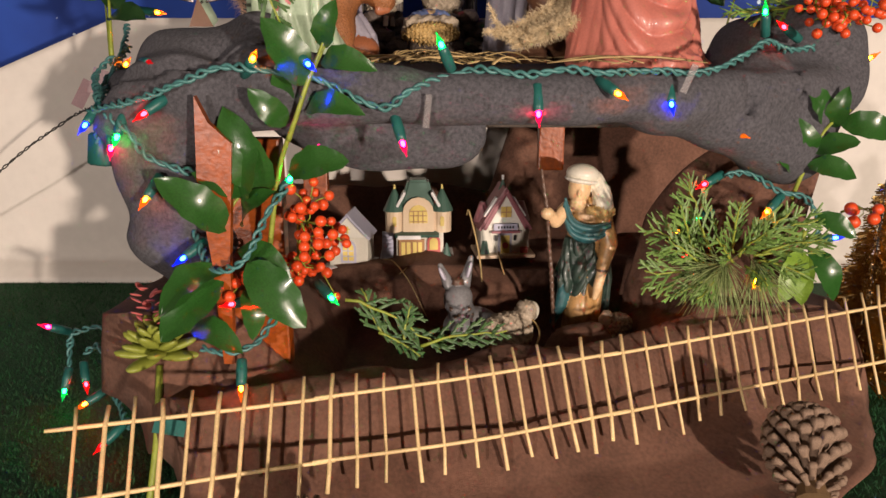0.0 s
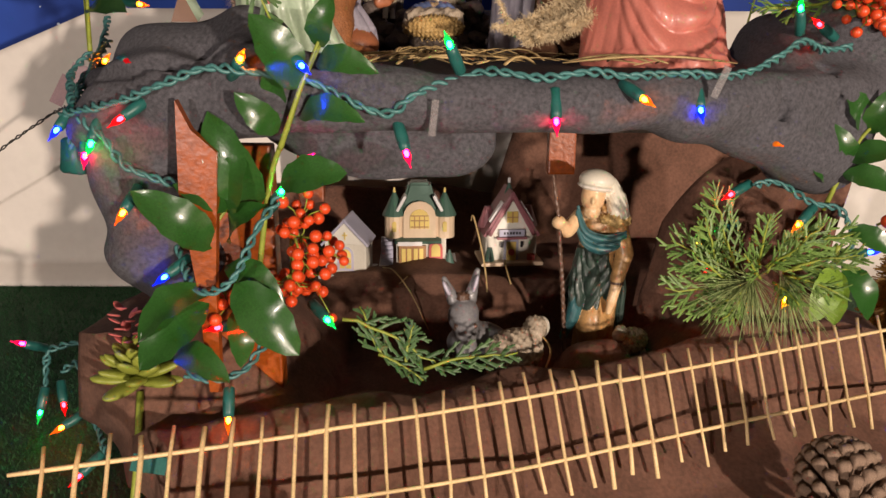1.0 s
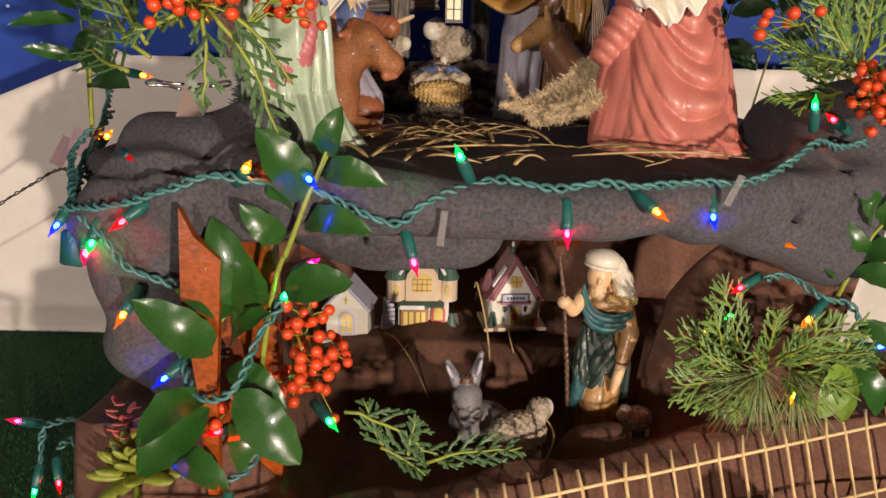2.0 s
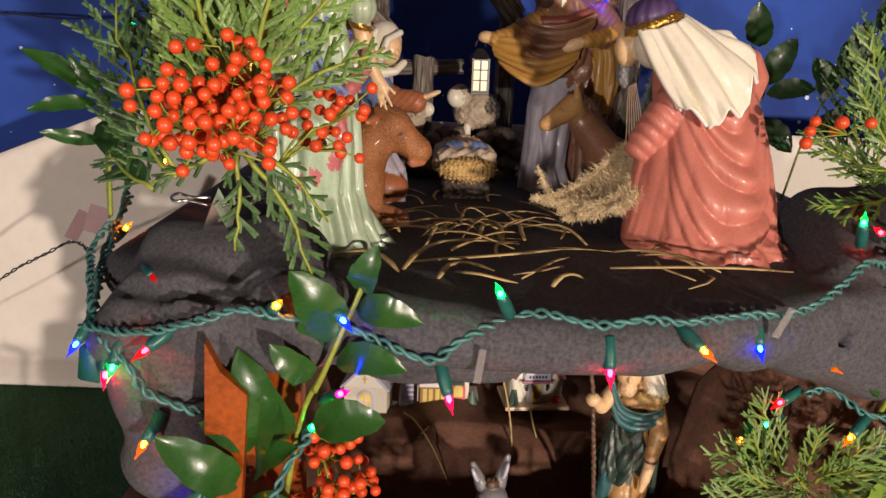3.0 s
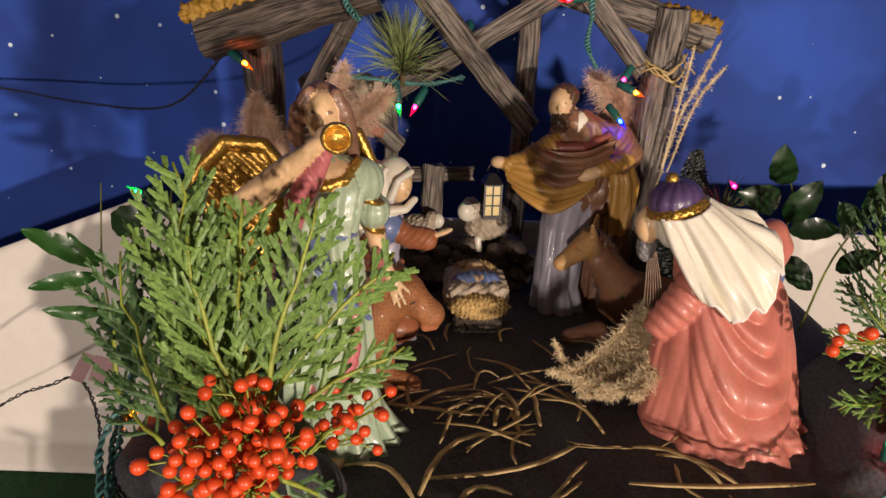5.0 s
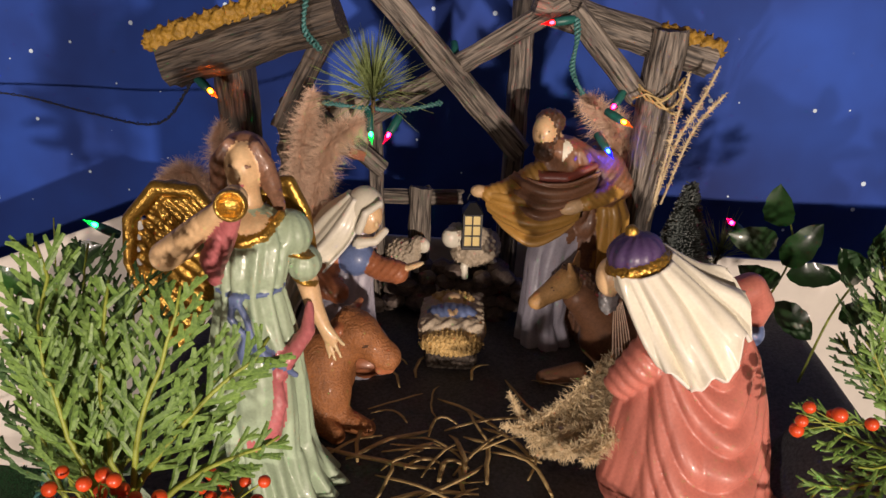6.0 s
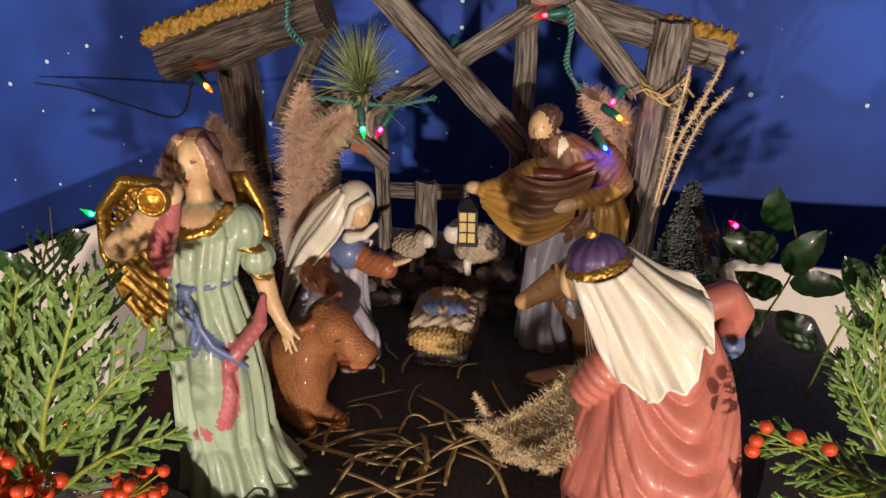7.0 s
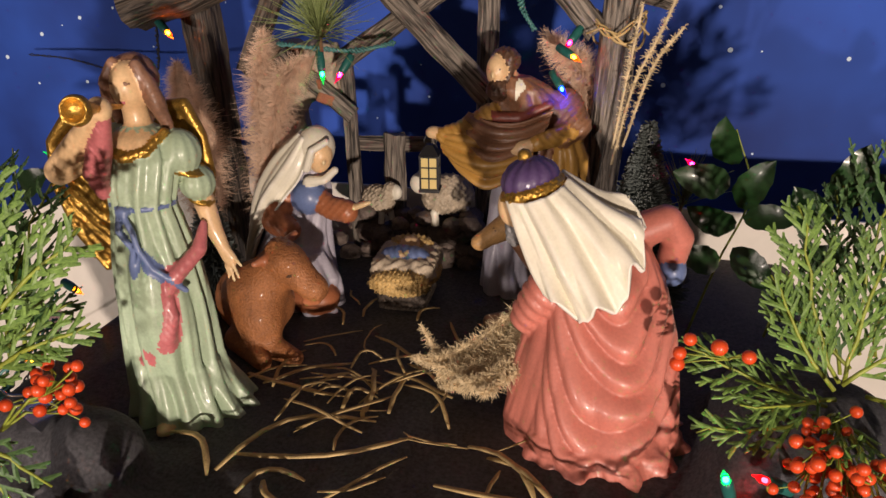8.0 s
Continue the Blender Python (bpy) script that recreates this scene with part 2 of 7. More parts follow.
def drapery(rows, material, folds=6, depth=0.003, across=False, thick=0.0022, hem=0.0, seed=0.0, nu=72, nv=44):
    """A modelled sheet of cloth through rows of control points from top to hem, with folds that deepen downwards. Vertices, quads, material index."""
    cols = [spline(r, 24) for r in rows]
    k = len(cols[0]) - 1
    grid = []
    for i in range(nu + 1):
        f = i / nu * k
        j = min(k - 1, int(f))
        line = spline([c[j].lerp(c[j + 1], f - j) for c in cols], 16)
        g = len(line) - 1
        grid.append([line[min(g - 1, int(h / nv * g))].lerp(line[min(g, int(h / nv * g) + 1)], h / nv * g - min(g - 1, int(h / nv * g))) for h in range(nv + 1)])
    P = np.array([[tuple(p) for p in c] for c in grid])
    U, V = np.meshgrid(np.linspace(0, 1, nu + 1), np.linspace(0, 1, nv + 1), indexing="ij")
    du, dv = np.gradient(P, axis=0), np.gradient(P, axis=1)
    N = np.cross(du, dv)
    N /= np.maximum(np.linalg.norm(N, axis=-1, keepdims=True), 1e-9)
    a, c = (V, U) if across else (U, V)
    w = np.sin(2 * np.pi * folds * a + seed + 1.3 * np.sin(3 * c + seed) + 1.1 * np.sin(5 * a + 2 * seed))
    w = np.sign(w) * np.abs(w) ** 0.75 + 0.4 * np.sin(2 * np.pi * folds * 1.9 * a + 3 * seed - 2 * c)
    fall = (0.45 + 0.55 * np.sin(np.pi * c)) if across else (0.25 + 0.9 * V)
    P = P + N * (depth * w * fall)[..., None]
    if hem:
        P = P + dv / np.maximum(np.linalg.norm(dv, axis=-1, keepdims=True), 1e-9) * (hem * w * np.clip(V * 4 - 3, 0, 1))[..., None]
    du, dv = np.gradient(P, axis=0), np.gradient(P, axis=1)
    N = np.cross(du, dv)
    N /= np.maximum(np.linalg.norm(N, axis=-1, keepdims=True), 1e-9)
    vs = np.concatenate([(P + N * thick / 2).reshape(-1, 3), (P - N * thick / 2).reshape(-1, 3)])
    m, q = (nu + 1) * (nv + 1), []
    at = lambda i, j: i * (nv + 1) + j
    for i in range(nu):
        for j in range(nv):
            f = (at(i, j), at(i + 1, j), at(i + 1, j + 1), at(i, j + 1))
            q += [f, tuple(m + x for x in f[::-1])]
    rim = [at(i, 0) for i in range(nu)] + [at(nu, j) for j in range(nv)] + [at(i, nv) for i in range(nu, 0, -1)] + [at(0, j) for j in range(nv, 0, -1)]
    for x, y in zip(rim, rim[1:] + rim[:1]):
        q.append((y, x, m + x, m + y))
    return vs, np.array(q), material


def figure(name, solids, lo, hi, vox, mats, label, category, at=Matrix(), group="", cloths=()):
    v, q, o = clay(solids, lo, hi, vox)
    for cv, cq, cm in cloths:
        q = np.concatenate([q, cq + len(v)])
        v = np.concatenate([v, cv])
        o = np.concatenate([o, np.full(len(cq), cm)])
    me = mesh_of(name, v.tolist(), q.tolist(), mats, o)
    me.transform(at)
    return tagged(new(name, me), label, category, group)


# ---- the room and the table ----
def slab(name, c, s, material, label, category):
    bm = bmesh.new()
    box(bm, c, s)
    me = bpy.data.meshes.new(name)
    bm.to_mesh(me)
    bm.free()
    me.materials.append(material)
    return tagged(new(name, me), label, category, kind="structure")


slab("floor", (0, -0.5, -0.8), (6.2, 5.2, 0.1), M_TABLE, "brown wooden room floor", "floor")
slab("ceiling", (0, -0.5, 1.9), (6.2, 5.2, 0.1), M_ROOM, "plain pale ceiling", "ceiling")
slab("wall_north", (0, 2.05, 0.55), (6.2, 0.1, 2.6), M_ROOM, "plain pale room wall", "wall")
slab("wall_south", (0, -3.05, 0.55), (6.2, 0.1, 2.6), M_ROOM, "plain pale room wall", "wall")
slab("wall_east", (3.05, -0.5, 0.55), (0.1, 5.0, 2.6), M_ROOM, "plain pale room wall", "wall")
slab("wall_west", (-3.05, -0.5, 0.55), (0.1, 5.0, 2.6), M_ROOM, "plain pale room wall", "wall")

table = thing("table", (0, 0.95, -0.75), "long wooden table under the green turf", "table")
part("tabletop", box(bmesh.new(), (0, 0, 0.72), (2.6, 1.3, 0.03), 0.004), M_TABLE, table)
for sx in (-1.2, 1.2):
    for sy in (-0.55, 0.55):
        part("leg", box(bmesh.new(), (sx, sy, 0.3525), (0.05, 0.05, 0.705), 0.004), M_TABLE, table)


def sheet(name, fn, nu, nv, material, thick, label, category, kind="", parent=None):
    """A cloth: fn(u, v) gives the place for u, v in 0..1; thick: its gauge in metres."""
    vs = [tuple(fn(i / nu, j / nv)) for j in range(nv + 1) for i in range(nu + 1)]
    fs = [(j * (nu + 1) + i, j * (nu + 1) + i + 1, (j + 1) * (nu + 1) + i + 1, (j + 1) * (nu + 1) + i) for j in range(nv) for i in range(nu)]
    ob = new(name, mesh_of(name, vs, fs, [material]))
    s = ob.modifiers.new("gauge", "SOLIDIFY")
    s.thickness, s.offset = thick, -1
    return tagged(ob, label, category, kind=kind)


sheet("turf_mat", lambda u, v: (-1.28 + 2.56 * u, 0.32 + 1.26 * v, 0.0015 * noise.noise((u * 30, v * 16, 3))), 90, 60, M_GRASS, 0.008, "dark green artificial turf mat on the table", "turf mat").location.z = -0.001
turf = bpy.data.objects["turf_mat"]
rg = np.random.default_rng(7)
n = 60000
bx = np.where(rg.random(n) < 0.72, rg.uniform(-0.85, -0.17, n), rg.uniform(0.15, 0.62, n))
by = np.where(bx < 0, rg.uniform(0.36, 1.165, n), rg.uniform(0.4, 0.9, n))
ba, bh = rg.uniform(0, np.pi, n), rg.uniform(0.003, 0.0065, n)
lx, ly = rg.normal(0, 0.002, n), rg.normal(0, 0.002, n)
bv = np.stack([np.stack([bx - 0.0006 * np.cos(ba), by - 0.0006 * np.sin(ba), 0 * bx], 1), np.stack([bx + 0.0006 * np.cos(ba), by + 0.0006 * np.sin(ba), 0 * bx], 1), np.stack([bx + lx, by + ly, bh], 1)], 1).reshape(-1, 3)
pile = new("turf_fibre", mesh_of("turf_fibre", bv.tolist(), np.arange(3 * n).reshape(-1, 3).tolist(), [M_GRASS], smooth=False))
pile.parent = turf
tagged(pile, kind="stuff")


def board_top(x):
    return 0.412 if x > -0.47 else max(0.12, 0.424 + (x + 0.47) * 0.4)


def board(u, v):
    x = -1.25 + 2.5 * u
    top = board_top(x)
    s = v * (top + 0.05)
    if s < 0.05:
        return (x, 1.165 + 0.7 * s, 0.003 + 0.012 * math.sin(s * 30) + 0.3 * s)
    return (x, 1.2 + 0.004 * noise.noise((x * 2, s * 3, 0)), s - 0.05 + 0.028 * max(0, 1 - (s - 0.05) * 8))


sheet("backing_board", board, 120, 40, M_WHITE, 0.006, "white board standing behind the display", "board")


def curtain(u, v):
    x, z = -1.5 + 3.0 * u, -0.05 + 1.5 * v
    return (x, 1.46 + 0.012 * math.sin(x * 9 + 1.5 * math.sin(z * 2)) + 0.015 * noise.noise((x * 3, z * 2, 5)), z)


sheet("starry_curtain", curtain, 160, 40, M_SKY, 0.002, "night-blue cloth backdrop printed with pale stars", "backdrop cloth")

# ---- grey felt hill over the platform ----


def warp(fn):
    def d(P):
        Q = P.copy()
        Q[..., 1] = P[..., 1] - np.clip(P[..., 0] - 0.1, 0, 1) * 0.45 - np.clip(-0.15 - P[..., 0], 0, 1) * 0.75
        return fn(Q)
    return d


def rbox(c, h, r):
    c, h = np.array(c), np.array(h)

    def d(P):
        q = np.abs(P - c) - (h - r)
        return np.linalg.norm(np.maximum(q, 0), axis=-1) + np.minimum(q.max(-1), 0) - r
    return d


def felted(fn, amp):
    def d(P):
        x, y, z = P[..., 0], P[..., 1], P[..., 2]
        w = np.sin(x * 31 + 5 * np.sin(z * 14 + 1)) * np.sin(z * 26 + 3 * np.sin(x * 17)) + 0.6 * np.sin(x * 63 + y * 40 + 4 * np.sin(z * 30))
        front = np.clip((0.78 - y) / 0.15 + np.abs(x - 0.04) * 1.2 - 0.2, 0.08, 1)
        return fn(P) - amp * w * front
    return d


hill = [
    (felted(warp(rbox((0.045, 0.88, 0.330), (0.365, 0.285, 0.02), 0.019)), 0.0022), 0, 0.02),
    (felted(cap((-0.24, 0.70, 0.352), (-0.155, 0.668, 0.364), 0.033, 0.033), 0.005), 0, 0.02),
    (felted(cap((-0.25, 0.655, 0.322), (-0.14, 0.61, 0.332), 0.036, 0.027), 0.005), 0, 0.010),
    (felted(ell((-0.235, 0.67, 0.245), (0.052, 0.055, 0.10), ry=-12), 0.006), 0, 0.03),
    (cap((-0.15, 0.625, 0.352), (-0.035, 0.615, 0.338), 0.022, 0.014), 0, 0.02),
    (felted(ell((-0.06, 0.69, 0.303), (0.1, 0.018, 0.042), ry=8), 0.004), 0, 0.02),
    (felted(ell((0.372, 0.80, 0.375), (0.05, 0.065, 0.045)), 0.006), 0, 0.03),
    (felted(ell((0.352, 0.79, 0.305), (0.05, 0.055, 0.075), ry=15), 0.006), 0, 0.03),
    (felted(chain([(0.15, 0.648, 0.328), (0.22, 0.678, 0.308), (0.28, 0.705, 0.292), (0.34, 0.74, 0.275)], [0.012, 0.02, 0.027, 0.036]), 0.004), 0, 0.025),
    (cap((0.30, 0.74, 0.352), (0.33, 0.86, 0.365), 0.016, 0.035), 0, 0.03),
    (chain([(-0.29, 0.66, 0.345), (-0.24, 0.625, 0.352), (-0.18, 0.612, 0.358), (-0.13, 0.625, 0.372)], [0.007, 0.008, 0.008, 0.004]), 0, -1),
    (chain([(0.268, 0.675, 0.365), (0.272, 0.672, 0.33), (0.262, 0.675, 0.30)], [0.006, 0.007, 0.004]), 0, -1),
    (chain([(0.33, 0.735, 0.40), (0.315, 0.715, 0.36), (0.33, 0.70, 0.32)], [0.006, 0.007, 0.004]), 0, -1),
    (chain([(-0.255, 0.62, 0.29), (-0.235, 0.605, 0.24), (-0.24, 0.61, 0.19)], [0.004, 0.007, 0.005]), 0, -1),
]
figure("felt_hill", hill, (-0.36, 0.52, 0.09), (0.48, 1.21, 0.47), 0.0045, [M_GREY], "heather-grey felt draped in folds over a raised platform", "felt cloth")

frame_ob = thing("platform_frame", (0, 0.88, 0), "orange-stained wooden frame carrying the platform", "platform")
part("deck", box(bmesh.new(), (0.03, 0.05, 0.302), (0.46, 0.44, 0.01), 0.002), M_BARK_DARK, frame_ob)
for x, y, w, z0 in ((-0.166, -0.225, 0.052, 0.0), (0.128, 0.02, 0.03, 0.228), (-0.19, 0.24, 0.036, 0.0), (0.24, 0.25, 0.036, 0.0)):
    part("post", box(bmesh.new(), (x, y, (0.294 + z0) / 2), (w, 0.02, 0.294 - z0), 0.002), M_WOOD, frame_ob, "orange-stained wooden post")


bm = bmesh.new()
outline = ((-0.189, 0.334), (-0.18, 0.314), (-0.163, 0.298), (-0.165, 0.27), (-0.171, 0.2), (-0.173, 0.115), (-0.182, 0.115), (-0.185, 0.2), (-0.192, 0.27))
for y in (-0.298, -0.29):
    bm.faces.new([bm.verts.new((x, y, z)) for x, z in outline])
bmesh.ops.bridge_loops(bm, edges=list(bm.edges))
bmesh.ops.recalc_face_normals(bm, faces=list(bm.faces))
part("slanting_board", bm, M_WOOD, frame_ob, "pointed orange-stained board before the felt")


def drape(u, v):
    a = math.pi * (0.5 - 0.62 * u)
    x = 0.30 - 0.13 * math.cos(a * 0.5) * (1 - 0.4 * v) + 0.17 * u
    return (x, 0.86 - 0.12 * u + 0.03 * v + 0.006 * noise.noise((u * 6, v * 4, 2)), 0.05 + (0.215 + 0.03 * u - 0.09 * (1 - u) ** 3) * v)


sheet("brown_side_drape", drape, 40, 30, M_BROWN, 0.003, "brown felt drape closing the side of the cave", "felt cloth")

# ---- brown felt ground ----
YS = (0.38, 0.45, 0.5, 0.55, 0.62, 0.66, 0.75, 1.13)
XL = (-0.17, -0.185, -0.2, -0.22, -0.28, -0.325, -0.31, -0.3)
XR = (0.02, 0.17, 0.25, 0.33, 0.39, 0.42, 0.44, 0.44)


def brown_z(x, y):
    s = y - (0.573 + 0.355 * x)
    z = float(np.interp(s, (-0.2, -0.1, -0.05, 0.0, 0.045, 0.075, 0.13, 0.2), (0.004, 0.008, 0.02, 0.045, 0.088, 0.092, 0.05, 0.045)))
    back = float(np.interp(y, (0.78, 0.84, 0.88, 0.91, 1.07, 1.1, 1.13), (0, 0.02, 0.085, 0.1, 0.1, 0.13, 0.165)))
    back += max(0, min(1, (x - 0.07) / 0.04)) * max(0, min(1, (y - 1.07) / 0.05)) * 0.13
    side = 0.09 * max(0, min(1, (-0.1 - x) / 0.1)) * max(0, min(1, (y - 0.58) / 0.06)) + 0.055 * max(0, min(1, (x - 0.2) / 0.07)) * max(0, min(1, (y - 0.69) / 0.05))
    z = max(z, 0.09 * math.exp(-((x - 0.145) / 0.05) ** 4 - ((y - 0.745) / 0.035) ** 4))
    z = max(z, back, 0.05 + side if side > 0.01 else 0)
    w = 0.013 * noise.noise((x * 8, y * 11 + x * 6, 1)) + 0.004 * noise.noise((x * 25, y * 20, 4)) + 0.005 * math.sin(x * 22 + 9 * y + 3 * noise.noise((x * 6, y * 6, 9)))
    return max(0.0035, z + w * min(1, z / 0.04))


def ground_cloth(u, v):
    y = 0.38 + 0.75 * v
    xl, xr = float(np.interp(y, YS, XL)), float(np.interp(y, YS, XR))
    xl += 0.012 * noise.noise((y * 20, 1, 1))
    xr += 0.018 * noise.noise((y * 14, 7, 1))
    x = xl + (xr - xl) * u
    z = brown_z(x, y)
    rim = min(u, 1 - u) * (xr - xl)
    return (x, y, max(0.0035, z * min(1, 0.4 + rim / 0.014)))


sheet("brown_ground_cloth", ground_cloth, 150, 150, M_BROWN, 0.003, "rumpled dark brown felt laid as earth over turf", "felt cloth")

# ---- stick fence ----
fence = thing("stick_fence", (0, 0, 0), "miniature fence of pale bamboo skewers leaning on felt", "fence")
TOP = [Vector(p) for p in ((-0.277, 0.475, 0.112), (-0.133, 0.535, 0.102), (0.032, 0.6, 0.096), (0.222, 0.665, 0.101), (0.46, 0.737, 0.114))]
LOW = [Vector(p) for p in ((-0.264, 0.432, 0.081), (-0.13, 0.498, 0.068), (0.038, 0.565, 0.056), (0.223, 0.63, 0.06), (0.455, 0.702, 0.069))]
ts, ls = spline(TOP, 10), spline(LOW, 10)
for k, line in enumerate((ts, ls)):
    for a, b in ((0, 13), (12, 27), (26, 40)):
        T = Tubes()
        pts = [p + Vector((0, -0.0015, 0.0012 * ((a // 12) % 2))) for p in line[a:b + 1]]
        T.add(pts, [0.0013] + [0.0017] * (len(pts) - 2) + [0.0013], 6)
        me = T.mesh("rail", M_BAMBOO)
        piece("rail", me, fence, Matrix())
rng = random.Random(4)
SLATS = (1.29, 2.55, 3.77, 5.08, 6.26, 7.56, 8.76, 10.03, 11.47, 12.77, 13.98, 15.28, 16.73, 17.92, 19.37, 20.65, 21.85, 23.06, 24.13, 25.17, 26.15, 27.21, 28.37, 29.49, 30.44, 31.49, 32.46, 33.38, 34.21, 35.09, 35.91, 36.83, 37.83, 38.69, 39.39)
for f in SLATS:
    j, r = int(f), f - int(f)
    a, b = ts[j].lerp(ts[min(j + 1, 40)], r), ls[j].lerp(ls[min(j + 1, 40)], r)
    d = (a - b)
    up, dn = rng.uniform(0.28, 0.42), rng.uniform(0.35, 0.55)
    sway = Vector((rng.uniform(-0.002, 0.002), 0, 0))
    T = Tubes()
    T.add([b - d * dn - sway, b, a, a + d * up + sway], [rng.uniform(0.0013, 0.0019)] * 4, 6)
    piece("slat", T.mesh("slat", M_BAMBOO), fence, Matrix.Translation((0, -0.003, 0)))

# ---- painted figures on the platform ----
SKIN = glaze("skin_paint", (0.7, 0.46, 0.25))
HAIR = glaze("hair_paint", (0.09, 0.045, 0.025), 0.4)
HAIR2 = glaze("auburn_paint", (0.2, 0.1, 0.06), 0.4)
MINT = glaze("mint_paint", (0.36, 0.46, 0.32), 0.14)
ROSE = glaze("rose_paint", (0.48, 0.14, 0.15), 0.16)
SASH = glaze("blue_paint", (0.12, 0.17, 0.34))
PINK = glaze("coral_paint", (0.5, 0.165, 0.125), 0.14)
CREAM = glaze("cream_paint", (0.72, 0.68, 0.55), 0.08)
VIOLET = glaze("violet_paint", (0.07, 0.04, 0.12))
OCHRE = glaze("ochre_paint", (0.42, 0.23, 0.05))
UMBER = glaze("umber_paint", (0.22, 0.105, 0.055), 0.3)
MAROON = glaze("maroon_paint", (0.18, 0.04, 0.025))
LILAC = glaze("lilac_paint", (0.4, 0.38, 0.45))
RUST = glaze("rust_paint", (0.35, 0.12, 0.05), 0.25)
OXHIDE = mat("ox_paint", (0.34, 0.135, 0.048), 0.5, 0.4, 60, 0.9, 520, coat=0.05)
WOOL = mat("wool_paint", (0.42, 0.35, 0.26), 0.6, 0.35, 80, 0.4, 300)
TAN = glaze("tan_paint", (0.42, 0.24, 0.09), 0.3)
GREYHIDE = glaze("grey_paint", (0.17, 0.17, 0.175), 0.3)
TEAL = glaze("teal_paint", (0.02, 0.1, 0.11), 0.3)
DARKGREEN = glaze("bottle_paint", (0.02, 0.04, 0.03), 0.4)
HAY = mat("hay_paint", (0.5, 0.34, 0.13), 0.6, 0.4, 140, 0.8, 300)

Z0 = 0.349
